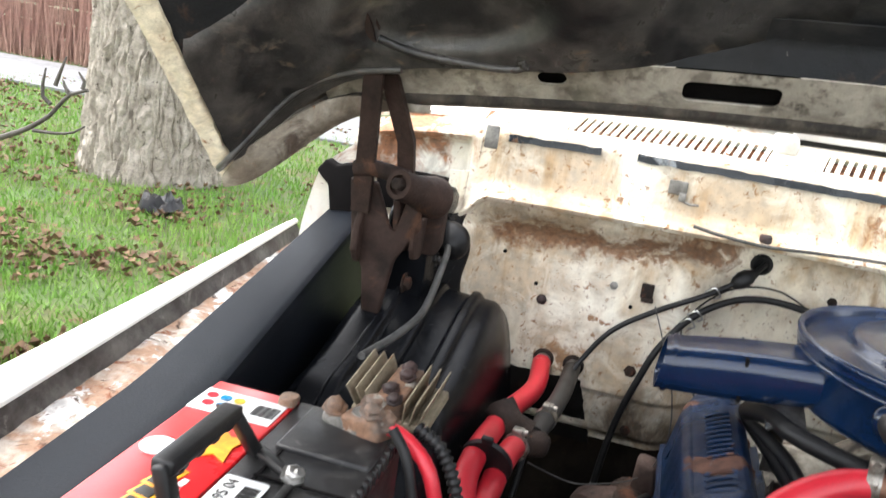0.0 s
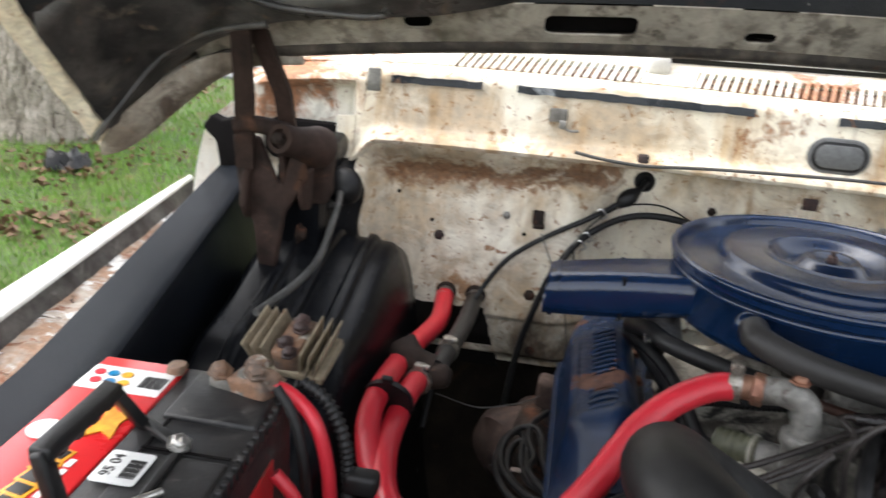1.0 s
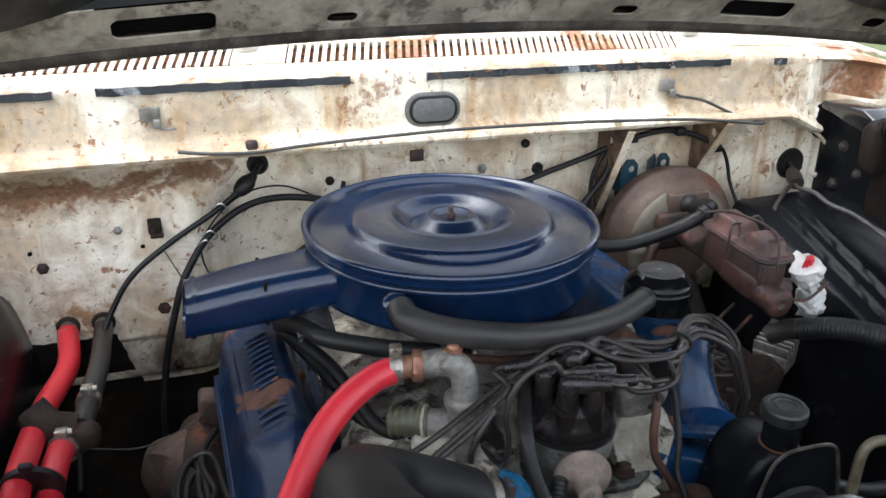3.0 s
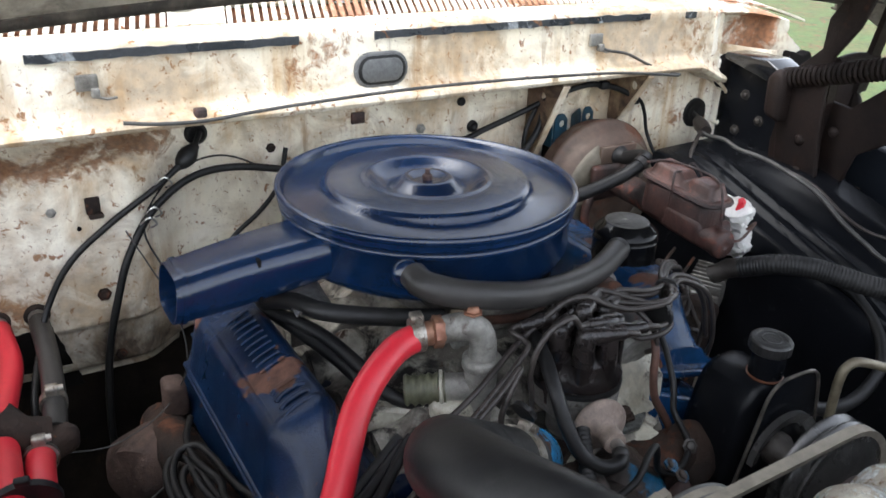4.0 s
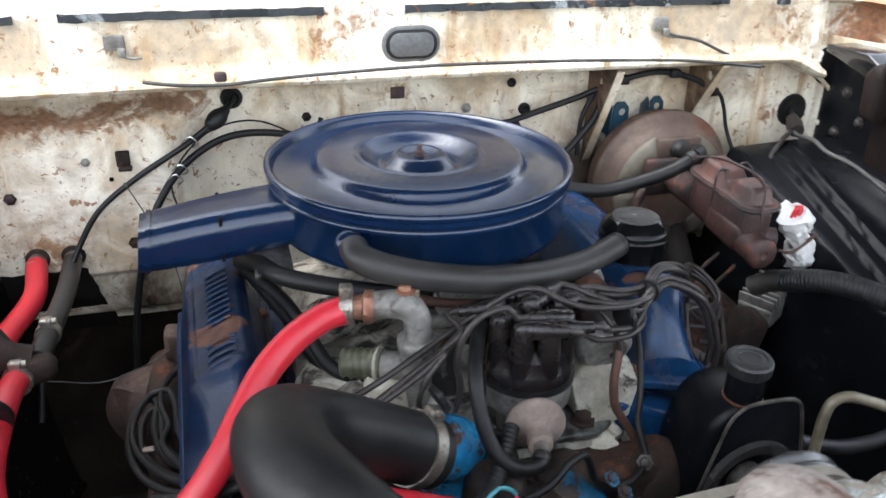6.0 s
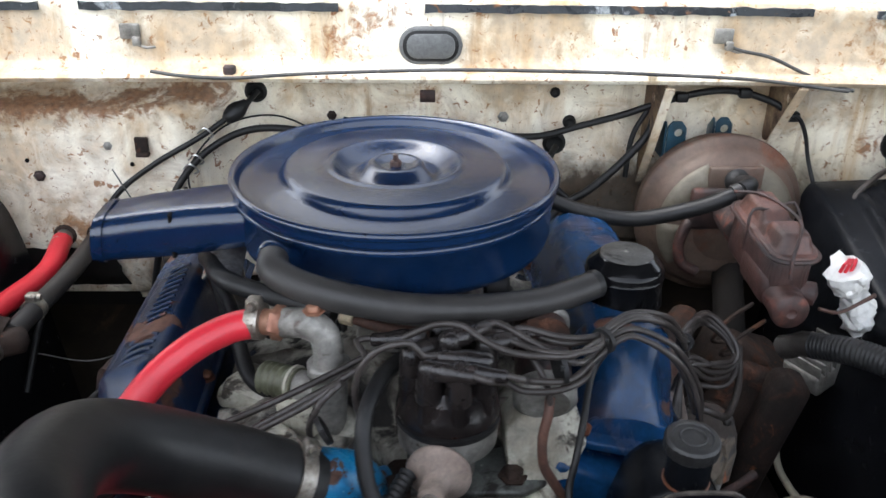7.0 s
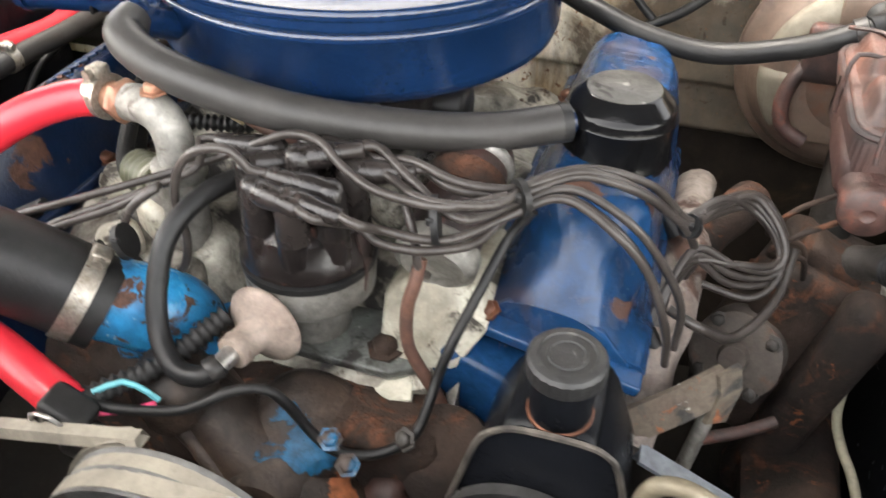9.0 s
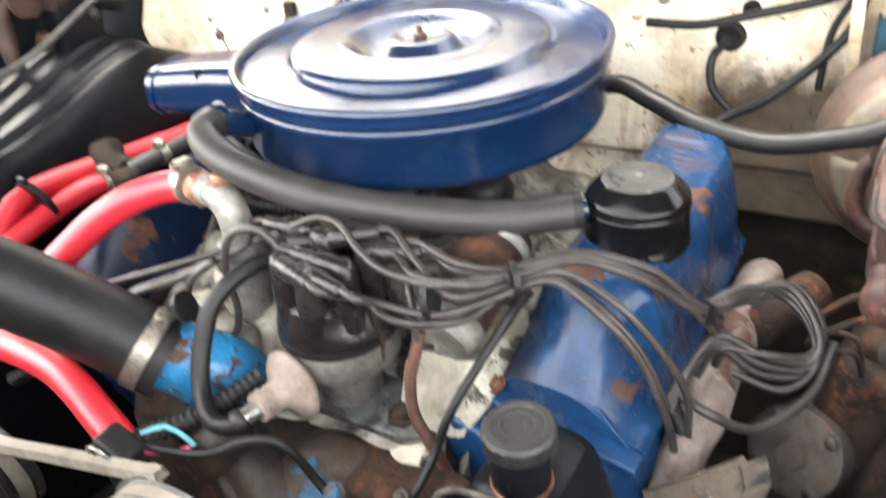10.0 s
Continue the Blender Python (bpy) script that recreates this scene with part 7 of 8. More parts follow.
for k in range(3):
    m = Matrix.Translation((0.418, 0.465, 0.822)) @ Matrix.Rotation(radians(-120 * k), 4, "Y")
    blade = prism([(0.03, 0.02), (0.006, 0.146), (-0.004, 0.154), (-0.116, 0.195), (-0.127, 0.190), (-0.05, 0.02)], 0.003, XZ, 0.001)
    part("blade", moved(blade, m), BLACK_PAINT, fan)
    # pale strip paints the light caught by the blade's edge
    part("lit_blade_edge", moved(tube([(0.002, 0.001, 0.152), (-0.004, 0.001, 0.1545), (-0.116, 0.001, 0.1955), (-0.124, 0.001, 0.193)], 0.0018, 6, 0.01), m), PULLEY_DUSTY, fan, "pale strip painting the lit blade edge")

ps = thing("power_steering_pump", (0.633, 0.68, 0.80), "black power steering pump reservoir with ribbed cap", "pump")
cap_axis = V((0, -0.05, 1)).normalized()
cap_vs, cap_fs = lathe([(0.0, -0.0012), (0.010, -0.0012), (0.0106, 0.0), (0.0116, 0.0), (0.0122, -0.0012), (0.0165, -0.0012), (0.0172, 0.0), (0.0190, 0.0), (0.0222, -0.0012), (0.0240, -0.0035), (0.0240, -0.014), (0.022, -0.016), (0, -0.016)][::-1], (0.633, 0.674, 0.961), cap_axis, 96)
ribbed = []
for k, p in enumerate(cap_vs):
    d = V(p) - V((0.633, 0.674, 0.961))
    flat = d - cap_axis * d.dot(cap_axis)
    ribbed.append(V(p) - flat * (0.014 if flat.length > 0.0232 and int(math.atan2(flat.y, flat.x) / math.pi * 24 + 100.25) % 2 else 0.0))
part("cap", (ribbed, cap_fs), CAP_BLACK, ps, "ribbed black screw cap", sharp=30)
part("neck", lathe([(0.0195, 0.0), (0.0195, 0.040), (0, 0.040)], (0.633, 0.674, 0.910), (0.0, -0.05, 1), 28), BLACK_PAINT, ps)
part("neck_ring", lathe([(0.0190, 0.0), (0.0207, 0.001), (0.0207, 0.0025), (0.0190, 0.0035)], (0.633, 0.674, 0.912), (0.0, -0.05, 1), 28), COPPER, ps, "copper coloured neck ring")


part("reservoir", prism([(0.572, 0.76), (0.580, 0.85), (0.592, 0.893), (0.610, 0.914), (0.654, 0.914), (0.667, 0.895), (0.681, 0.85), (0.69, 0.76)], 0.085, Matrix.Translation((0, 0.652, 0)) @ XZ, 0.014), BLACK_PAINT, ps, "boxy black reservoir")
part("pump_shaft", lathe([(0.02, 0), (0.02, 0.03), (0.013, 0.04), (0.013, 0.09), (0, 0.09)], (0.622, 0.655, 0.842), (0, -1, 0), 20), CAST_DARK, ps)
plate = [(0.550, 0.76), (0.566, 0.818), (0.585, 0.893), (0.592, 0.917), (0.601, 0.928), (0.616, 0.934), (0.652, 0.934), (0.666, 0.929), (0.674, 0.916), (0.686, 0.86), (0.70, 0.76)]
part("bracket", prism(plate, 0.004, Matrix.Translation((0, 0.634, 0)) @ XZ, 0.0015), BLACK_PAINT, ps, "black bracket plate with rounded top")
part("plate_edge", tube([(x, 0.6335, z) for x, z in plate], 0.0021, 6, 0.004), surface("pale_plate_edge", (0.12, 0.105, 0.09), (0.025, 0.022, 0.02), 0.5, metal=0.4, scale=40), ps, "thin pale metallic edge")
part("bracket_arc", sheet(lambda u, v: (0.624 + (0.040 + 0.014 * v) * math.cos(math.pi * (0.02 + 0.96 * u)), 0.624 - 0.004 * v, 0.838 + (0.040 + 0.014 * v) * math.sin(math.pi * (0.02 + 0.96 * u))), 24, 3, 0.008, (0, 1, 0)), PULLEY, ps, "worn steel arc")
part("pressure_line", tube([(0.684, 0.615, 0.845), (0.686, 0.617, 0.885), (0.688, 0.618, 0.918), (0.694, 0.618, 0.934), (0.71, 0.616, 0.939), (0.735, 0.61, 0.932), (0.765, 0.604, 0.920), (0.80, 0.595, 0.905)], 0.0055, 12, 0.004), surface("dull_zinc_pipe", (0.19, 0.165, 0.115), (0.115, 0.095, 0.065), 0.5, metal=0.4, scale=25), ps, "bent dull zinc pressure line")
part("line_fitting", bolt((0.684, 0.615, 0.838), 0.012, axis=(0, 0, 1)), STEEL, ps)
single("steering_hose", tube([(0.69, 0.645, 0.865), (0.75, 0.65, 0.842), (0.82, 0.664, 0.827), (0.88, 0.682, 0.825), (0.925, 0.702, 0.832), (0.965, 0.742, 0.85), (0.98, 0.80, 0.878), (0.96, 0.84, 0.90)], 0.0085, 14, 0.006), RUBBER, "black rubber power steering return hose", "hose")
hs = thing("harness_sleeve", (0.9, 0.82, 0.90), "thick corrugated black harness sleeve beside the master cylinder", "wire sleeve")
part("sleeve", tube([(0.848, 0.902, 0.902), (0.858, 0.885, 0.910), (0.875, 0.855, 0.922), (0.905, 0.815, 0.925), (0.95, 0.755, 0.915), (1.02, 0.68, 0.905)], 0.0150, 14, ridge=(0.0050, 0.0009)), LOOM, hs)
part("taped_end", lumpy(tube([(0.832, 0.935, 0.880), (0.842, 0.915, 0.895), (0.852, 0.897, 0.905)], 0.0145, 12), 0.003, 50), CAST_DARK, hs, "grey taped end")
alt = thing("alternator_bracket", (0.74, 0.85, 0.75), "rusty bent bracket with rod beside the engine", "bracket")
part("bracket", lumpy(join(strap([(0.680, 0.80, 0.775), (0.715, 0.825, 0.785), (0.748, 0.85, 0.798)], 0.036, 0.006, (0, 0.3, 1)), strap([(0.748, 0.85, 0.812), (0.752, 0.848, 0.79), (0.746, 0.84, 0.76)], 0.024, 0.005, (0.6, 0.6, 0))), 0.002, 40), surface("tan_rusty_bracket", (0.12, 0.09, 0.068), (0.15, 0.125, 0.095), 0.8, scale=25, bump=0.5, spots=(((0.06, 0.055, 0.05), 14, 0.55, 0.06, 0.7), ((0.36, 0.13, 0.06), 42, 0.60, 0.05, 0.9), ((0.62, 0.60, 0.56), 50, 0.66, 0.02, 0.7))), alt)
part("angle_bar", join(strap([(0.687, 0.722, 0.835), (0.775, 0.722, 0.792)], 0.016, 0.003, (0, 1, 0)), strap([(0.687, 0.730, 0.828), (0.775, 0.730, 0.785)], 0.016, 0.003, (0, 0, 1))), surface("dull_blue_grey_bar", (0.16, 0.175, 0.19), None, 0.5, metal=0.4, scale=20), alt, "thin grey angle bar")
part("rod", tube([(0.742, 0.845, 0.775), (0.737, 0.84, 0.74), (0.732, 0.838, 0.70)], 0.007, 10), CAST, alt)
part("pin", tube([(0.74, 0.84, 0.735), (0.775, 0.86, 0.735), (0.80, 0.875, 0.74)], 0.0055, 10), RUST_RED, alt)
ex = thing("exhaust_manifold", (0.70, 0.92, 0.70), "pale heat-scaled exhaust manifold beside the engine", "exhaust manifold")
part("log", lumpy(tube([(0.680, 0.80, 0.745), (0.686, 0.85, 0.768), (0.697, 0.93, 0.820), (0.700, 0.98, 0.832), (0.700, 1.10, 0.82)], 0.022, 16), 0.004, 25), SCALED, ex, "pale heat-scaled pipe")
part("elbow", lumpy(tube([(0.70, 0.98, 0.83), (0.73, 1.02, 0.84), (0.755, 1.06, 0.845)], 0.02, 14), 0.004, 30), IRON_RUST, ex)
for y, z in ((0.87, 0.80), (0.96, 0.855)):
    part("plug_boot", tube([(0.688, y, z), (0.672, y + 0.01, z + 0.018), (0.660, y + 0.012, z + 0.03)], 0.008, 10), RUBBER, ex, "black spark plug boot")
PALE_RUST = surface("pale_rusted_iron", (0.080, 0.048, 0.036), (0.038, 0.022, 0.017), 0.8, scale=18, bump=0.7, spots=(((0.03, 0.022, 0.018), 16, 0.56, 0.1, 0.9, 0.8), ((0.20, 0.15, 0.12), 40, 0.62, 0.05, 0.9)))
ex2 = thing("exhaust_manifold", (0.05, 0.95, 0.70), "rusty brown cast exhaust manifold and steering gear", "exhaust manifold")
part("log", lumpy(tube([(0.062, 0.80, 0.79), (0.055, 0.92, 0.775), (0.05, 1.05, 0.765), (0.05, 1.12, 0.75)], 0.028, 16), 0.004, 25), IRON_RUST, ex2)
part("outlet", lumpy(lathe([(0.0, 0.0), (0.04, 0.0), (0.056, 0.02), (0.052, 0.06), (0.035, 0.085), (0, 0.09)], (0.055, 1.09, 0.72), (-0.7, -0.6, 0.25), 26), 0.008, 22), PALE_RUST, ex2)
part("flange_ear", lumpy(box((0.065, 1.10, 0.80), (0.03, 0.03, 0.05), 0.008, seg=3), 0.004, 30), PALE_RUST, ex2)
sg = thing("steering_gear", (0.84, 1.0, 0.55), "rusty steering gear box and shaft low beside the engine", "steering gear")
part("gear_box", lumpy(box((0.822, 1.05, 0.695), (0.12, 0.13, 0.22), 0.025, Matrix.Rotation(0.3, 4, "Y"), 4), 0.008, 22), IRON_RUST, sg)
part("cover", lumpy(lathe([(0.044, -0.03), (0.044, 0.010), (0.037, 0.014), (0.016, 0.015), (0.013, 0.023), (0, 0.024)], (0.769, 0.975, 0.719), (-0.25, -0.85, 0.4), 30), 0.002, 30), DUSTY_IRON, sg)
for k in range(4):
    a = radians(40 + 90 * k)
    q = V((-0.25, -0.85, 0.4)).normalized()
    u = V((0.95, -0.28, 0)).normalized()
    part("cover_bolt", lumpy(bolt(V((0.769, 0.975, 0.719)) + (u * math.cos(a) + q.cross(u) * math.sin(a)) * 0.038 + q * 0.010, 0.0065, axis=tuple(q)), 0.002, 50), CAST_DARK, sg)
part("top_ear", lumpy(box((0.828, 1.04, 0.795), (0.065, 0.05, 0.05), 0.012, Matrix.Rotation(0.5, 4, "Y"), 3), 0.006, 30), IRON_RUST, sg)
part("column", tube([(0.83, 1.06, 0.76), (0.845, 1.14, 0.82), (0.86, 1.25, 0.90)], 0.022, 16), BLACK_DEEP, sg)
part("frame_rail", lumpy(sheet(lambda u, v: (0.80 + 0.10 * v + 0.03 * math.sin(3.1 * v), 0.45 + 0.85 * u, 0.60 + 0.05 * math.sin(3.1 * v) - 0.05 * v), 40, 12, 0.05, (0, 0, -1)), 0.002, 18), IRON_RUST, sg)
part("side_rib", lumpy(box((0.838, 0.975, 0.675), (0.045, 0.05, 0.28), 0.015, Matrix.Rotation(0.25, 4, "Y"), 3), 0.006, 25), IRON_RUST, sg)
paper = sheet(lambda u, v: (0.862 + 0.030 * u * (1 - 0.9 * v) + 0.004 * v, 1.035 + 0.004 * noise.noise((u * 9, v * 9, 0)), 0.645 - 0.10 * v + 0.01 * u * (1 - v)), 10, 12, 0.001, (0, 1, 0))
single("paper_scrap", lumpy(paper, 0.003, 60), PLASTIC_W, "crumpled white paper scrap caught beside the steering gear", "paper")
rd = thing("radiator", (0.42, 0.30, 0.5), "radiator with ribbed top tank in flaking silver paint", "radiator")


def tank(u, v):
    x = 0.06 + 0.72 * u
    a = math.pi * (1.25 * v - 0.125)
    rib = 0.5 + 0.5 * math.cos(2 * math.pi * (x - 0.29) / 0.045)
    r = 0.038 + 0.007 * rib ** 0.8 + 0.001 * noise.noise((x * 60, v * 8, 0))
    return x, 0.392 - r * math.cos(a), 1.008 + r * math.sin(a)


part("top_tank", sheet(tank, 150, 28, 0.003), ALU, rd, "ribbed tank with flaking silver paint")
part("tank_side", box((0.42, 0.392, 0.965), (0.70, 0.068, 0.10), 0.012), ALU, rd)
part("core", box((0.42, 0.392, 0.70), (0.66, 0.05, 0.45), 0.005), BLACK_DEEP, rd)
part("filler_cap", lathe([(0.026, -0.01), (0.036, 0.0), (0.037, 0.011), (0.033, 0.018), (0.022, 0.023), (0.0, 0.024)], (0.448, 0.385, 1.054), (0, 0, 1), 36), SCALED, rd, "dull pale radiator cap")
part("inlet", tube([(0.218, 0.428, 1.022), (0.25, 0.395, 1.0)], 0.031, 20), ALU, rd)

# ---- brakes ----
bo = thing("brake_booster", (0.818, 1.2, 0.85), "round brake booster in dull gold plate, rusting", "brake booster")
bax = V((0.0, -1, 0.02))
BC = (0.837, 1.262, 0.922)
part("shell", lathe([(0.085, 0.0), (0.113, 0.012), (0.1155, 0.03), (0.118, 0.034), (0.1205, 0.040), (0.1205, 0.046), (0.117, 0.050), (0.1105, 0.052), (0.107, 0.062), (0.098, 0.076), (0.080, 0.083), (0.055, 0.086), (0.05, 0.094), (0.0, 0.095)], BC, bax, 72), BOOSTER, bo)
part("stamping", lumpy(prism([(0.775, 0.854), (0.86, 0.854), (0.868, 0.959), (0.80, 0.959), (0.772, 0.924)], 0.012, Matrix.Translation((0, 1.168, 0)) @ XZ, 0.005), 0.003, 25), BOOSTER, bo, "raised stamping")
part("scroll", tube([(0.792, 1.166, 0.946), (0.775, 1.164, 0.929), (0.768, 1.163, 0.899), (0.776, 1.162, 0.872), (0.798, 1.162, 0.859)], 0.008, 10), RUST_RED, bo, "rusty curved boss")
for a0, a1 in ((20, 68), (112, 165), (178, 222), (-60, 5)):
    def petal(u, v, a0=a0, a1=a1):
        a, r = radians(a0 + (a1 - a0) * u), 0.060 + 0.037 * v
        return 0.837 + r * math.cos(a), 1.262 - np.interp(r, (0.055, 0.080, 0.098), (0.086, 0.083, 0.076)) - 0.003 * smooth(0, 0.12, min(u, 1 - u, v, 1 - v)), 0.922 + r * math.sin(a)
    part("petal", sheet(petal, 16, 10, 0.003, (0, 1, 0)), GOLD, bo, "dull gold pressed panel")
part("valve_plate", prism([(0.800, 0.964), (0.876, 0.964), (0.876, 1.012), (0.800, 1.012)], 0.008, Matrix.Translation((0, 1.174, 0)) @ XZ, 0.003), BOOSTER, bo)
part("check_valve", join(lathe([(0.016, 0), (0.017, 0.008), (0.012, 0.012), (0.011, 0.026), (0, 0.026)], (0.838, 1.178, 0.993), (0, -1, 0.1), 20), tube([(0.838, 1.158, 0.995), (0.834, 1.125, 1.008), (0.826, 1.102, 1.014), (0.812, 1.092, 1.012)], 0.0112, 14)), RUBBER, bo, "black check valve")
part("mount_stem", box((0.825, 1.285, 0.93), (0.10, 0.05, 0.12), 0.01), BLACK_DEEP, bo)
vh = thing("vacuum_hose", (0.65, 1.12, 0.98), "black rubber vacuum hose to the brake booster", "hose")
part("hose", tube([(0.818, 1.095, 1.013), (0.797, 1.090, 1.004), (0.760, 1.100, 0.984), (0.690, 1.118, 0.961), (0.622, 1.13, 0.966), (0.565, 1.148, 0.980), (0.52, 1.17, 0.985), (0.46, 1.18, 0.96)], 0.0105, 16, 0.006), RUBBER, vh)
part("end_collar", lathe([(0.0105, -0.006), (0.0125, -0.005), (0.0125, 0.005), (0.0105, 0.006)], (0.808, 1.092, 1.009), (0.9, 0.1, 0.4), 16), RUBBER_GREY, vh)
mc = thing("master_cylinder", (0.835, 1.03, 0.9), "red-brown rusted brake master cylinder on the booster", "master cylinder")
mm = Matrix.Translation((0.823, 1.004, 0.994)) @ Matrix.Rotation(radians(4), 4, "X") @ Matrix.Rotation(radians(2), 4, "Z")


def lid_dome(u, v):
    """Saddle-shaped pressed lid: two swellings with a dip between."""
    x, y = 0.048 * (u - 0.5), 0.132 * (v - 0.5)
    rim = smooth(0.0, 0.22, min(u, 1 - u)) * smooth(0.0, 0.10, min(v, 1 - v))
    return x, y, 0.007 + rim * (0.022 - 0.010 * math.exp(-((v - 0.45) / 0.07) ** 2))


part("reservoir", moved(lumpy(prism(rounded(0.050, 0.136, 0.018), 0.056, Matrix.Translation((0, 0, -0.056)), 0.008), 0.002, 30), mm), RUST_RED, mc)
part("cover", moved(join(prism(rounded(0.057, 0.145, 0.021), 0.009, None, 0.003), sheet(lid_dome, 20, 40, 0.003)), mm), LID_RED, mc, "embossed reservoir cover")
part("cover_rim", moved(tube([(x, y, 0.004) for x, y in rounded(0.060, 0.148, 0.022, 6)] + [(0.030, 0.052, 0.004)], 0.0028, 6, 0.01), mm), RUST_RED, mc)
part("bail", moved(tube([(-0.033, 0.0, -0.02), (-0.033, 0.0, 0.012), (-0.028, 0.005, 0.030), (0.0, 0.012, 0.026), (0.028, 0.02, 0.030), (0.033, 0.0, 0.010), (0.033, 0.0, -0.02)], 0.002, 6), mm), RUST_RED, mc, "wire bail")
part("bail", moved(tube([(-0.030, 0.06, 0.026), (-0.006, 0.045, 0.031), (0.012, 0.015, 0.030), (0.014, -0.03, 0.031), (0.0, -0.06, 0.028), (-0.012, -0.078, 0.010), (-0.012, -0.083, -0.012)], 0.002, 6), mm), RUST_RED, mc, "wire bail")
part("cylinder", lumpy(tube([(0.828, 1.175, 0.955), (0.823, 1.05, 0.948), (0.820, 0.925, 0.940)], 0.021, 20), 0.002, 30), RUST_RED, mc)
part("web", lumpy(box((0.820, 0.985, 0.950), (0.046, 0.08, 0.044), 0.012, Matrix.Rotation(radians(6), 4, "X"), 3), 0.003, 30), RUST_RED, mc)
part("end_plug", lathe([(0.0195, -0.012), (0.0215, 0), (0.0215, 0.005), (0.0195, 0.0085), (0.006, 0.0095), (0.005, 0.0080), (0, 0.0080)], (0.819, 0.920, 0.939), (0.02, -1, -0.05), 26), RUST_RED, mc)
part("outlet", lathe([(0.014, 0), (0.014, 0.026), (0.009, 0.028), (0, 0.03)], (0.834, 0.955, 0.945), (0.9, -0.4, 0), 14), RUST_RED, mc)
part("mount_flange", lumpy(box((0.826, 1.165, 0.955), (0.10, 0.016, 0.06), 0.008, None, 3), 0.002, 30), RUST_RED, mc)
for k in range(2):
    part("brake_line", tube([(0.815, 0.96 + 0.04 * k, 0.90), (0.785, 0.95 + 0.04 * k, 0.885), (0.765, 0.95 + 0.03 * k, 0.865), (0.775, 0.97 + 0.03 * k, 0.845), (0.80, 0.98 + 0.02 * k, 0.84), (0.81, 1.0, 0.80)], 0.0026, 8, 0.005), IRON_RUST, mc, "coiled brown brake line")
md = thing("ignition_module", (0.923, 1.015, 0.79), "pale grey finned ignition module box", "ignition module")
rot = Matrix.Rotation(0.5, 4, "Z") @ Matrix.Rotation(-0.25, 4, "Y")
part("case", box((0.925, 1.015, 0.797), (0.070, 0.055, 0.03), 0.004, rot), CAST, md)
for k in range(7):
    part("fin", box(V((0.925, 1.015, 0.797)) + rot @ V((-0.030 + 0.010 * k, 0, 0.022)), (0.003, 0.055, 0.018), 0.001, rot), CAST, md)
bag = lumpy(lumpy(tube([(0.900, 0.966, 0.968), (0.908, 0.970, 0.955), (0.917, 0.974, 0.942), (0.927, 0.980, 0.926), (0.938, 0.986, 0.905), (0.947, 0.991, 0.886), (0.953, 0.994, 0.868)], 0.021, 22, 0.004, radii=(0.95, 0.98, 0.85, 0.66, 0.92, 1.05, 0.95)), 0.010, 42), 0.005, 130)
bg_ = thing("wire_connector", (0.927, 0.995, 0.845), "white plastic connector wrapped in crumpled film, red wires", "connector")
part("wrap", bag, PLASTIC_W, bg_, sharp=24)
for k in range(3):
    part("red_wire", tube([(0.892 + 0.006 * k, 0.962, 0.964), (0.894 + 0.006 * k, 0.960, 0.975), (0.903 + 0.004 * k, 0.968, 0.977), (0.914, 0.976, 0.966)], 0.0022, 6), RED_HOSE, bg_, "red wire")
part("black_lead", tube([(0.868, 0.945, 0.925), (0.895, 0.948, 0.918), (0.922, 0.952, 0.930), (0.938, 0.958, 0.936), (0.944, 0.966, 0.930), (0.935, 0.970, 0.920)], 0.0022, 6), WIRE_BROWN, bg_)


# ---- battery side ----
bt = thing("battery", (-0.245, 0.47, 0.82), "black car battery with red label and carry handle", "battery")
BM = Matrix.Translation((-0.2435, 0.482, 1.008)) @ Matrix.Rotation(radians(1.2), 4, "Z")
LB, WB = 0.305, 0.172
part("case", moved(box((0, 0, -0.105), (WB, LB, 0.20), 0.004), BM), BAT_BLACK, bt)
part("top_cover", moved(join(box((0.038, 0, 0.0), (0.096, LB + 0.004, 0.020), 0.003), box((0.044, 0.108, 0.004), (0.078, 0.078, 0.020), 0.003), box((0.046, -0.045, 0.0035), (0.070, 0.13, 0.018), 0.003)), BM), BAT_BLACK, bt, "dusty black moulded lid")
part("lid_seam", moved(join(box((0.012, 0.068, 0.0105), (0.0025, 0.16, 0.0012), 0), box((0.045, 0.0255, 0.0115), (0.07, 0.0025, 0.0012), 0)), BM), HOLE, bt, "dark seam in the lid")
part("label_band", moved(join(box((-0.048, 0, 0.003), (0.077, LB + 0.002, 0.016), 0.002), box((WB / 2 + 0.0005, -0.02, -0.10), (0.002, LB * 0.80, 0.13), 0.0008)), BM), BAT_RED, bt, "glossy red label")
part("white_panel", moved(box((-0.049, 0.115, 0.0115), (0.073, 0.040, 0.0012), 0.0003), BM), STICKER, bt, "white warning panel")
for k, m in enumerate((RED_HOSE, BLUE_BRIGHT, YELLOW, RED_HOSE, BLUE_BRIGHT, YELLOW)):
    ring = lathe([(0.0032, 0.0), (0.0050, 0.0), (0.0050, 0.0007), (0.0032, 0.0007)], (-0.076 + 0.0125 * (k % 3) + 0.003 * (k // 3), 0.122 - 0.014 * (k // 3), 0.0122), n=14)
    part("warning_mark", moved(ring, BM), m, bt)
for k in range(11):
    part("code_bar", moved(box((-0.034 + 0.0019 * k, 0.115, 0.0124), (0.0006 + 0.0004 * (k % 3), 0.019, 0.0006), 0), BM), DARK_PRINT, bt)
part("white_disc", moved(lathe([(0.0135, 0.0), (0.0135, 0.001), (0, 0.001)], (-0.069, 0.028, 0.0115), n=32), BM), STICKER, bt)
EMBLEM = Matrix.Translation((-0.047, -0.108, 0.0112))
part("sun_print", moved(lathe([(0.027, 0.0), (0.027, 0.001), (0, 0.001)], EMBLEM.translation, n=36), BM), YELLOW, bt, "yellow round print")
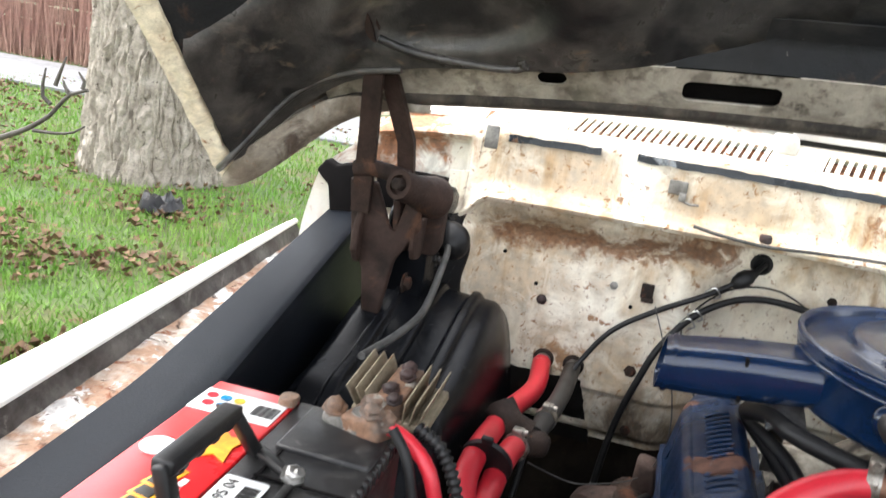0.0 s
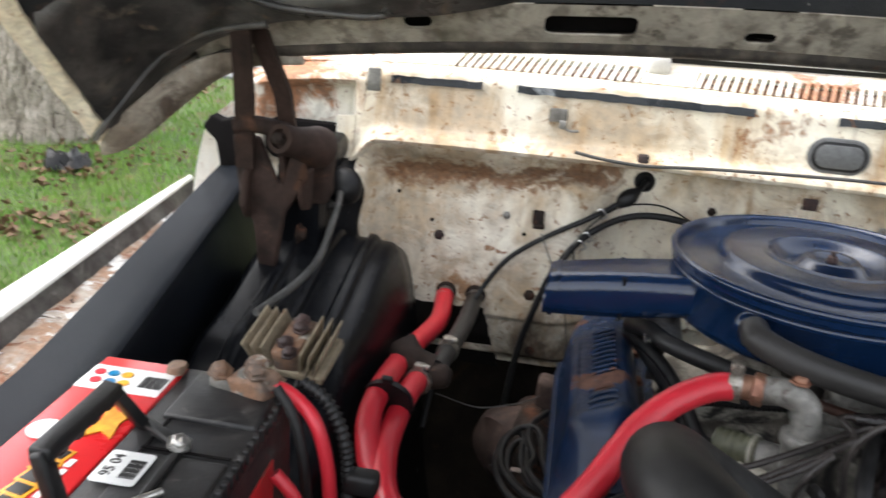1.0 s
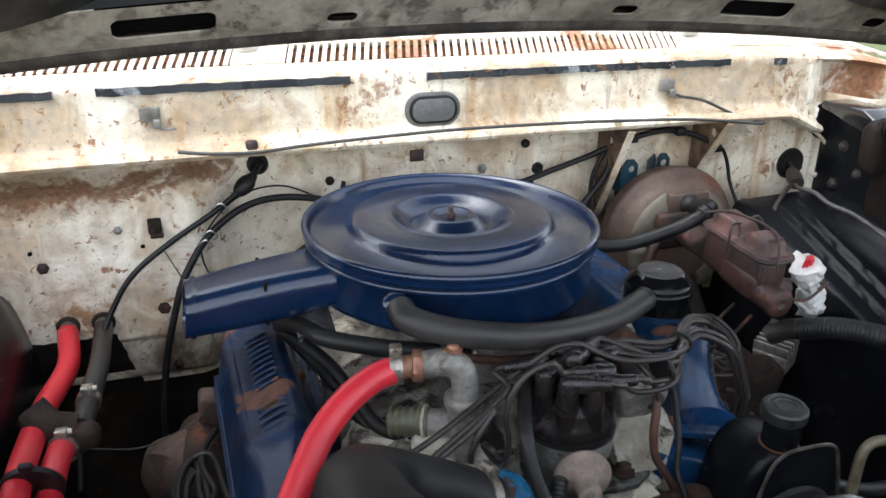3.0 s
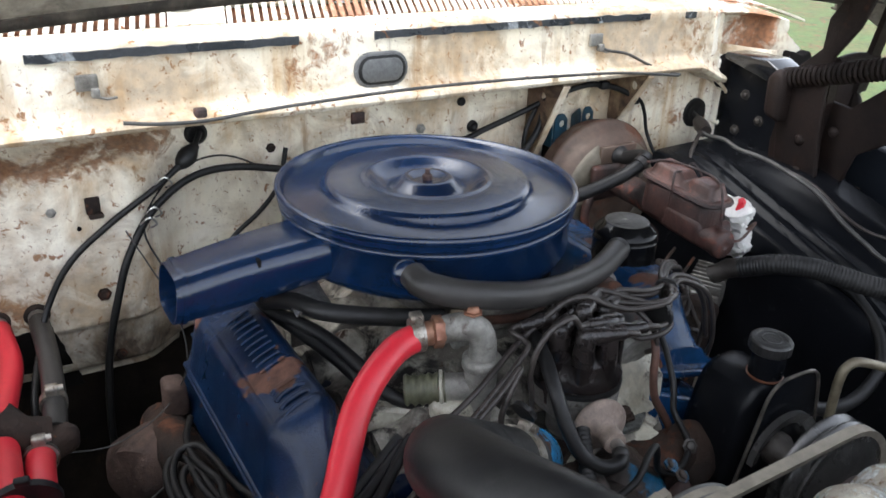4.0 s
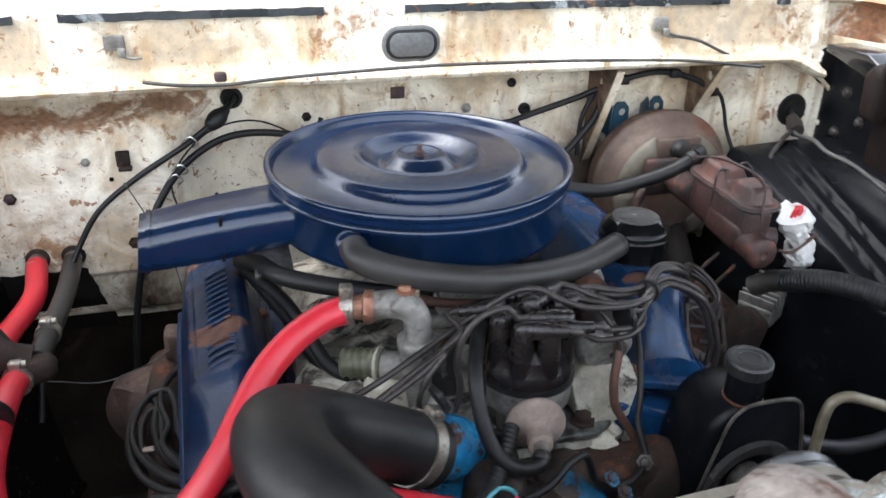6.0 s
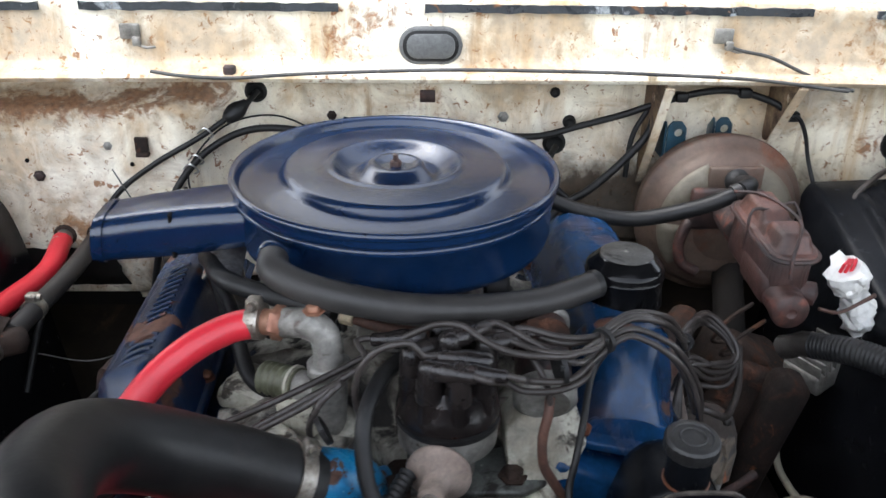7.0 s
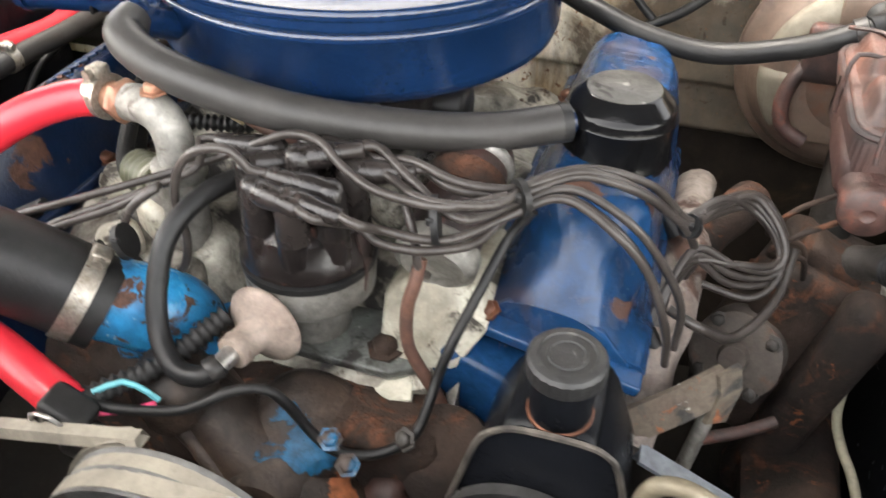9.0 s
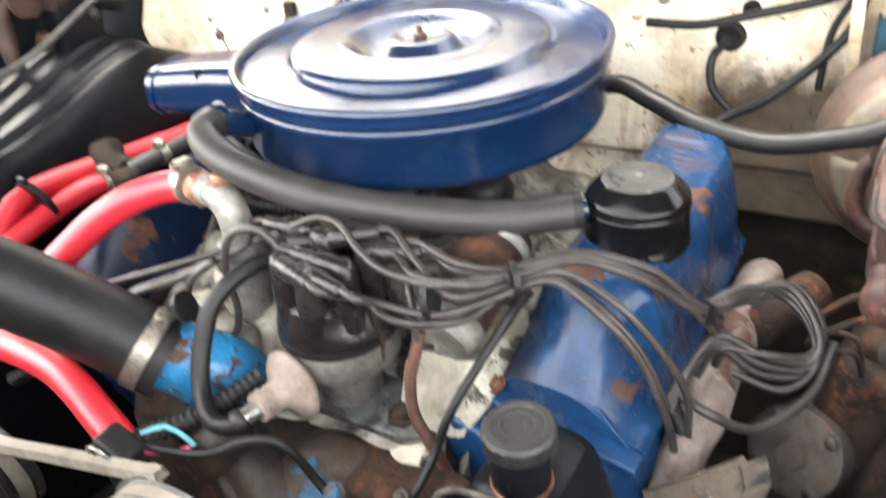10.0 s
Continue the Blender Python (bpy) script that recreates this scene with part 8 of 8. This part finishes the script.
part("emblem_print", moved(prism([(0.017 * (1 if k % 3 else 0.72) * math.cos(k * 0.5), 0.020 * (1 if k % 2 else 0.75) * math.sin(k * 0.5)) for k in range(12)], 0.001, EMBLEM @ Matrix.Translation((0, 0, 0.0012)), 0), BM), surface("brown_print", (0.30, 0.05, 0.02), (0.12, 0.03, 0.015), 0.4, scale=90, bump=0.02, blotch=(0.45, 0.55)), bt)
for k in range(6):
    tall = 0.021 if k == 0 else 0.014
    slant = Matrix.Rotation(-0.22, 4, "Z")
    at = (-0.037 - tall / 2 + 0.0006 * k, -0.074 + 0.0150 * k)
    part("name_halo", moved(box((*at, 0.0114), (tall + 0.006, 0.0155, 0.0008), 0.0003, slant), BM), YELLOW, bt, "yellow halo of the name")
    part("name_bar", moved(box((*at, 0.0122), (tall, 0.0110, 0.0008), 0.0003, slant), BM), DARK_PRINT, bt)
for k in range(5):
    part("small_print", moved(box((-0.027, -0.058 + 0.0125 * k, 0.0118), (0.005, 0.009, 0.0008), 0, Matrix.Rotation(-0.1, 4, "Z")), BM), STICKER, bt)
part("yellow_print", moved(prism([(-0.012, -0.026), (0.0, -0.014), (0.012, -0.022), (0.008, 0.0), (0.014, 0.02), (0.0, 0.014), (-0.013, 0.026), (-0.008, 0.0)], 0.001, Matrix.Translation((-0.028, 0.050, 0.0116)), 0), BM), YELLOW, bt)
part("sticker", moved(prism(rounded(0.034, 0.039, 0.003), 0.0008, Matrix.Translation((0.012, -0.006, 0.0132)), 0), BM), STICKER, bt, "white sticker with number and code")
for k in range(12):
    part("code_bar", moved(box((0.020, -0.018 + 0.0019 * k, 0.0143), (0.012, 0.0006 + 0.0004 * (k % 3), 0.0006), 0), BM), DARK_PRINT, bt)
tx = bpy.data.curves.new("number", "FONT")
tx.body, tx.size, tx.extrude, tx.align_x, tx.align_y = "95 04", 0.0120, 0.0003, "CENTER", "CENTER"
tx.materials.append(DARK_PRINT)
num = new("number", tx)
num.parent = bt
num.matrix_parent_inverse = Matrix.Translation(-bt.location)
num.matrix_basis = BM @ Matrix.Translation((0.004, -0.005, 0.0143)) @ Matrix.Rotation(radians(90), 4, "Z")
def bar(a, b, w, h):
    """A rounded square bar from a to b, w across and h deep."""
    a, b = V(a), V(b)
    d = b - a
    m = Matrix.Translation((a + b) / 2) @ d.to_track_quat("Y", "Z").to_matrix().to_4x4()
    return moved(box((0, 0, 0), (w, d.length + h * 0.7, h), 0.0025), m)


part("handle", moved(join(bar((0.000, -0.064, 0.012), (-0.010, -0.065, 0.058), 0.015, 0.010), bar((-0.010, -0.064, 0.058), (-0.013, 0.028, 0.054), 0.016, 0.011), bar((-0.013, 0.030, 0.053), (-0.003, 0.053, 0.013), 0.015, 0.009),
                          *[box((-0.0115, -0.045 + 0.020 * k, 0.050), (0.013, 0.011, 0.007), 0.0025) for k in range(4)]), BM), RUBBER, bt, "black plastic carry handle")
part("handle_base", moved(join(bar((0.000, -0.064, 0.015), (0.042, -0.058, 0.015), 0.010, 0.007), bar((-0.002, 0.054, 0.015), (0.036, 0.030, 0.015), 0.010, 0.007), bar((0.042, -0.058, 0.014), (0.040, 0.028, 0.014), 0.007, 0.004)), BM), RUBBER, bt)
part("hold_down_bolt", moved(join(bolt((0.039, 0.027, 0.017), 0.0065, axis=(0.3, -0.3, 1)), tube([(0.039, 0.027, 0.018), (0.046, 0.024, 0.024)], 0.0035, 8)), BM), STEEL, bt, "bright steel bolt")
part("bright_rod", moved(tube([(0.032, -0.052, 0.016), (0.052, -0.028, 0.016)], 0.0028, 8), BM), STEEL, bt, "bright steel rod on the lid")
for k in range(26):
    part("lid_tooth", moved(box((WB / 2 - 0.001, -0.14 + 0.0108 * k, 0.004), (0.006, 0.006, 0.012), 0.001), BM), BAT_BLACK, bt)
part("terminal", moved(join(lathe([(0.013, 0), (0.011, 0.022), (0, 0.022)], (0.058, 0.125, 0.008), n=18)), BM), CAST, bt)
part("side_print", moved(prism([(-0.06, -0.05), (0.0, -0.045), (0.05, -0.06), (0.02, -0.01), (0.045, 0.03), (-0.02, 0.015), (-0.07, 0.035)], 0.0015, Matrix.Translation((WB / 2 + 0.0015, 0.02, -0.09)) @ YZ, 0), BM), YELLOW, bt)
tc_ = thing("battery_clamp", (-0.19, 0.605, 1.03), "corroded battery terminal clamp with crusted bolts", "terminal clamp")
part("clamp_body", lumpy(box((-0.186, 0.606, 1.028), (0.036, 0.026, 0.020), 0.006, Matrix.Rotation(-0.3, 4, "Z"), 3), 0.006, 60), CRUST, tc_)
part("clamp_arm", lumpy(box((-0.212, 0.610, 1.026), (0.024, 0.016, 0.014), 0.004, Matrix.Rotation(-0.2, 4, "Z"), 3), 0.004, 60), CAST, tc_)
for p in ((-0.180, 0.598, 1.043), (-0.184, 0.612, 1.044), (-0.168, 0.606, 1.034), (-0.214, 0.606, 1.036)):
    part("crusted_bolt", lumpy(bolt(p, 0.0075, axis=(0.2, -0.3, 1)), 0.003, 60), CRUST, tc_)
part("far_terminal", lumpy(lathe([(0.009, 0), (0.010, 0.004), (0.008, 0.008), (0, 0.009)], (-0.262, 0.624, 1.018), n=16), 0.003, 60), CRUST, tc_)
single("battery_cable", tube([(-0.170, 0.606, 1.032), (-0.148, 0.602, 1.026), (-0.125, 0.592, 1.01), (-0.112, 0.588, 0.97), (-0.108, 0.585, 0.92), (-0.11, 0.58, 0.85)], 0.0062, 14, 0.006), RED_HOSE, "thick red battery cable from the terminal", "cable")
single("battery_cable", tube([(-0.158, 0.588, 1.04), (-0.142, 0.583, 1.02), (-0.13, 0.578, 0.98), (-0.125, 0.575, 0.93), (-0.125, 0.57, 0.85)], 0.0045, 12, 0.006), RUBBER, "black battery cable from the terminal", "cable")
single("battery_cable", tube([(-0.145, 0.55, 0.985), (-0.128, 0.55, 0.965), (-0.118, 0.552, 0.93), (-0.115, 0.55, 0.86)], 0.0058, 12, 0.006), RED_HOSE, "red cable hanging beside the battery", "cable")
single("wire_sleeve", tube([(-0.145, 0.62, 1.03), (-0.12, 0.61, 1.02), (-0.102, 0.605, 0.985), (-0.096, 0.60, 0.93), (-0.094, 0.595, 0.86)], 0.0052, 10, ridge=(0.006, 0.002)), LOOM, "corrugated black wire sleeve beside the battery", "wire sleeve")
rel = thing("relay", (-0.085, 0.60, 0.90), "black relay plug with yellow-green tag", "relay")
part("body", box((-0.082, 0.605, 0.915), (0.03, 0.022, 0.026), 0.004), RUBBER, rel)
part("tag", box((-0.072, 0.592, 0.906), (0.010, 0.003, 0.014), 0.001), surface("yellow_green_tag", (0.35, 0.38, 0.05), None, 0.5), rel)
part("bracket", box((-0.085, 0.60, 0.955), (0.03, 0.02, 0.02), 0.005), RUBBER, rel)

vr = thing("voltage_regulator", (-0.22, 0.79, 0.92), "dusty finned aluminium voltage regulator with corroded centre", "regulator")
RM = Matrix.Translation((-0.212, 0.800, 0.968)) @ Matrix.Rotation(radians(-8), 4, "Z") @ Matrix.Rotation(radians(22), 4, "X") @ Matrix.Scale(0.82, 4)
TAN = surface("dusty_tan_aluminium", (0.30, 0.25, 0.17), (0.20, 0.155, 0.10), 0.7, metal=0.15, scale=18, bump=0.4, spots=((RUST, 14, 0.60, 0.08, 0.9),))
sink = part("base", moved(box((0, 0, -0.012), (0.105, 0.075, 0.014), 0.003), RM), TAN, vr)
for k in range(9):
    if 3 <= k <= 5:
        continue
    part("fin", moved(box((-0.048 + 0.012 * k, 0, 0.012), (0.0022, 0.075, 0.040), 0.0006, Matrix.Rotation((k - 4) * 0.09, 4, "Y")), RM), TAN, sink)
part("centre_block", moved(lumpy(box((0.0, 0, 0.006), (0.036, 0.072, 0.032), 0.005, None, 3), 0.004, 50), RM), CRUST, vr)
for p in ((0.002, 0.025, 0.026), (0.006, 0.012, 0.026), (-0.004, -0.015, 0.024), (0.008, -0.03, 0.022)):
    part("stud", moved(lumpy(bolt(p, 0.008, axis=(0, 0, 1)), 0.002, 60), RM), RUST_RED, vr)
single("regulator_lead", tube([(-0.270, 1.165, 1.043), (-0.262, 1.13, 1.037), (-0.255, 1.07, 1.019), (-0.25, 1.02, 1.005), (-0.247, 0.97, 0.998), (-0.254, 0.92, 0.991), (-0.266, 0.88, 0.984), (-0.273, 0.84, 0.984)], 0.0048, 12, 0.006), LEAD_GREY, "grey sleeved lead along the black inner fender", "cable")
single("firewall_boot", lumpy(lathe([(0.029, 0), (0.029, 0.008), (0.025, 0.016), (0.017, 0.022), (0.010, 0.032), (0, 0.034)], (-0.272, 1.190, 1.045), (0.1, -1, -0.1), 24), 0.003, 30), RUBBER, "black rubber boot at the firewall corner", "boot")

# ---- cables on the firewall ----
sp = thing("speedometer_cable", (0.05, 1.25, 1.0), "black speedometer cable with bulged grommet on the firewall", "cable")
part("cable", tube([(0.176, 1.30, 1.078), (0.158, 1.275, 1.062), (0.14, 1.262, 1.052), (0.10, 1.25, 1.026), (0.035, 1.238, 0.99), (-0.02, 1.232, 0.948), (-0.055, 1.222, 0.895), (-0.072, 1.19, 0.86), (-0.085, 1.14, 0.85), (-0.095, 1.09, 0.83), (-0.10, 1.02, 0.76)], 0.0042, 10, 0.006), RUBBER, sp)
part("grommet", lathe([(0.006, -0.02), (0.010, -0.014), (0.013, -0.004), (0.012, 0.006), (0.008, 0.014), (0.006, 0.02)], (0.149, 1.268, 1.058), (0.75, 0.45, 0.55), 16), RUBBER, sp)
single("throttle_cable", tube([(0.42, 1.18, 0.975), (0.36, 1.22, 0.998), (0.296, 1.25, 1.020), (0.213, 1.268, 1.033), (0.15, 1.268, 1.026), (0.094, 1.255, 0.993), (0.055, 1.24, 0.942), (0.034, 1.235, 0.887), (0.012, 1.235, 0.80), (0.0, 1.22, 0.70), (0.0, 1.2, 0.6)], 0.0052, 12, 0.006), RUBBER, "black throttle cable curving down the firewall", "cable")
single("choke_cable", tube([(0.30, 1.30, 1.04), (0.285, 1.285, 1.0), (0.262, 1.26, 0.985), (0.235, 1.25, 0.965), (0.20, 1.24, 0.945), (0.155, 1.21, 0.92)], 0.0036, 10, 0.006), RUBBER, "black choke cable behind the air cleaner", "cable")
single("thin_wire", tube([(0.27, 1.29, 1.015), (0.20, 1.29, 1.045), (0.13, 1.27, 1.035), (0.08, 1.25, 0.98), (0.09, 1.22, 0.93), (0.12, 1.15, 0.88), (0.115, 1.08, 0.83), (0.07, 1.03, 0.76), (0.0, 1.0, 0.73)], 0.0014, 5, 0.01), RUBBER, "thin black wire hanging on the firewall", "wire")
for p in ((0.110, 1.252, 1.037), (0.093, 1.252, 0.998), (0.085, 1.25, 0.985)):
    single("wire_twist", tube([(p[0] - 0.012, p[1] - 0.008, p[2] - 0.004), (p[0], p[1] - 0.014, p[2] + 0.006), (p[0] + 0.010, p[1] - 0.010, p[2] - 0.006), (p[0] + 0.002, p[1] - 0.004, p[2] - 0.012)], 0.0013, 5, 0.004), STEEL, "bright steel wire twist round a cable", "wire tie")
single("bonnet_cable", tube([(0.06, 1.196, 1.133), (0.10, 1.197, 1.127), (0.157, 1.202, 1.123), (0.22, 1.203, 1.127), (0.29, 1.202, 1.131), (0.443, 1.201, 1.136), (0.60, 1.201, 1.135), (0.705, 1.202, 1.132), (0.85, 1.203, 1.125), (0.985, 1.21, 1.108)], 0.0025, 8, 0.008), LEAD_GREY, "thin dark cable lying along the cowl lip", "cable")
single("washer_tube", tube([(0.812, 1.228, 1.166), (0.835, 1.226, 1.158), (0.875, 1.225, 1.150), (0.922, 1.226, 1.130), (0.96, 1.222, 1.115), (0.995, 1.216, 1.107)], 0.0024, 8, 0.006), LEAD_GREY, "thin dark washer tube on the cowl", "tube")
hr = thing("firewall_harness", (0.75, 1.27, 1.05), "black wiring harness clipped along the firewall", "harness")
part("trunk", tube([(0.52, 1.27, 1.022), (0.58, 1.272, 1.022), (0.64, 1.278, 1.036), (0.70, 1.28, 1.052), (0.745, 1.27, 1.072), (0.80, 1.262, 1.09), (0.85, 1.265, 1.092), (0.905, 1.262, 1.078), (0.935, 1.25, 1.06)], 0.0050, 10, 0.006), RUBBER, hr)
part("branch", tube([(0.925, 1.25, 1.066), (0.945, 1.25, 1.056), (0.96, 1.252, 1.03), (0.972, 1.25, 0.99), (0.985, 1.22, 0.94), (1.0, 1.18, 0.90)], 0.0032, 8, 0.006), RUBBER, hr)
part("branch", tube([(0.742, 1.268, 1.068), (0.735, 1.265, 1.03), (0.70, 1.262, 0.985), (0.655, 1.255, 0.945), (0.62, 1.25, 0.925), (0.58, 1.22, 0.90)], 0.0058, 10, 0.006), RUBBER, hr)
part("branch", tube([(0.735, 1.275, 1.065), (0.715, 1.275, 1.02), (0.71, 1.27, 0.96)], 0.004, 8, 0.006), RUBBER, hr)
part("stub", tube([(0.607, 1.29, 1.0), (0.596, 1.27, 0.985), (0.60, 1.262, 0.955), (0.625, 1.255, 0.93)], 0.005, 8, 0.006), RUBBER, hr)
for x, z in ((0.775, 1.084), (0.865, 1.09), (0.94, 1.056)):
    part("clip", box((x, 1.262, z), (0.018, 0.014, 0.014), 0.003), RUBBER, hr)
rl = thing("fender_harness", (1.05, 1.1, 1.0), "dusty grey wiring loom over the black wheelhouse", "harness")
part("trunk", tube([(1.121, 1.290, 1.008), (1.105, 1.255, 1.004), (1.080, 1.215, 0.990), (1.082, 1.17, 0.992), (1.078, 1.13, 0.986), (1.083, 1.08, 0.984), (1.079, 1.02, 0.977), (1.079, 0.96, 0.962), (1.070, 0.90, 0.936), (1.060, 0.85, 0.922), (1.048, 0.80, 0.913), (1.05, 0.70, 0.90)], 0.0040, 10, 0.006), LEAD_GREY, rl)
part("branch", tube([(1.078, 1.222, 0.992), (1.045, 1.20, 0.985), (1.005, 1.17, 0.962), (0.985, 1.12, 0.93)], 0.004, 8, 0.006), WIRE_GREY, rl)
part("branch", tube([(1.082, 1.03, 0.980), (1.086, 0.97, 0.968), (1.080, 0.91, 0.945), (1.085, 0.86, 0.930), (1.12, 0.80, 0.925)], 0.003, 8, 0.006), WIRE_GREY, rl)
part("sleeve", lathe([(0.012, -0.02), (0.014, 0), (0.010, 0.02)], (1.092, 1.235, 0.998), (0.4, 1, 0.3), 12), WIRE_GREY, rl)
single("ground_strap", tube([(0.890, 1.035, 0.768), (0.886, 1.03, 0.758), (0.879, 1.0, 0.719), (0.871, 0.96, 0.684), (0.877, 0.93, 0.670), (0.890, 0.905, 0.655), (0.91, 0.87, 0.61)], 0.0048, 8, 0.006), surface("dusty_olive_tube", (0.24, 0.22, 0.16), None, 0.7, scale=25), "dusty olive tube hanging beside the steering gear", "tube")
lw = thing("wire_coil", (0.06, 0.80, 0.72), "loose black wires coiled beside the valve cover", "wires")
for k, pts in enumerate((
        [(0.092, 0.758, 0.86), (0.056, 0.819, 0.835), (0.042, 0.889, 0.82), (0.042, 0.957, 0.81), (0.028, 0.971, 0.805), (0.015, 0.938, 0.805), (0.015, 0.867, 0.815), (0.033, 0.799, 0.83), (0.067, 0.744, 0.85), (0.092, 0.727, 0.87)],
        [(0.093, 0.755, 0.86), (0.068, 0.806, 0.84), (0.052, 0.862, 0.825), (0.048, 0.927, 0.815), (0.038, 0.94, 0.812), (0.027, 0.915, 0.812), (0.031, 0.852, 0.82), (0.06, 0.784, 0.84), (0.088, 0.743, 0.865)],
        [(0.098, 0.752, 0.865), (0.072, 0.845, 0.84), (0.064, 0.932, 0.825), (0.055, 0.965, 0.82), (0.037, 0.968, 0.815), (0.02, 0.929, 0.815), (0.02, 0.871, 0.82), (0.043, 0.806, 0.835), (0.074, 0.752, 0.855), (0.097, 0.734, 0.87)],
        [(0.07, 1.046, 0.8), (0.052, 0.994, 0.81), (0.048, 0.939, 0.82), (0.058, 0.881, 0.83), (0.053, 0.835, 0.84), (0.076, 0.77, 0.855)],
        [(0.046, 0.74, 0.85), (0.084, 0.717, 0.865), (0.114, 0.694, 0.885), (0.148, 0.699, 0.9), (0.184, 0.724, 0.915), (0.211, 0.744, 0.925)],
        [(0.065, 0.727, 0.855), (0.108, 0.709, 0.88), (0.137, 0.711, 0.895), (0.18, 0.733, 0.91), (0.203, 0.745, 0.92)],
        [(0.073, 0.729, 0.86), (0.119, 0.715, 0.885), (0.161, 0.737, 0.9), (0.204, 0.755, 0.92)],
)):
    part("wire", tube(pts, 0.0042 if k < 4 else 0.0055, 8, 0.007), RUBBER, lw)
part("tag", box((0.039, 0.829, 0.842), (0.012, 0.007, 0.003), 0.001), PINKISH, lw, "small pale tag")
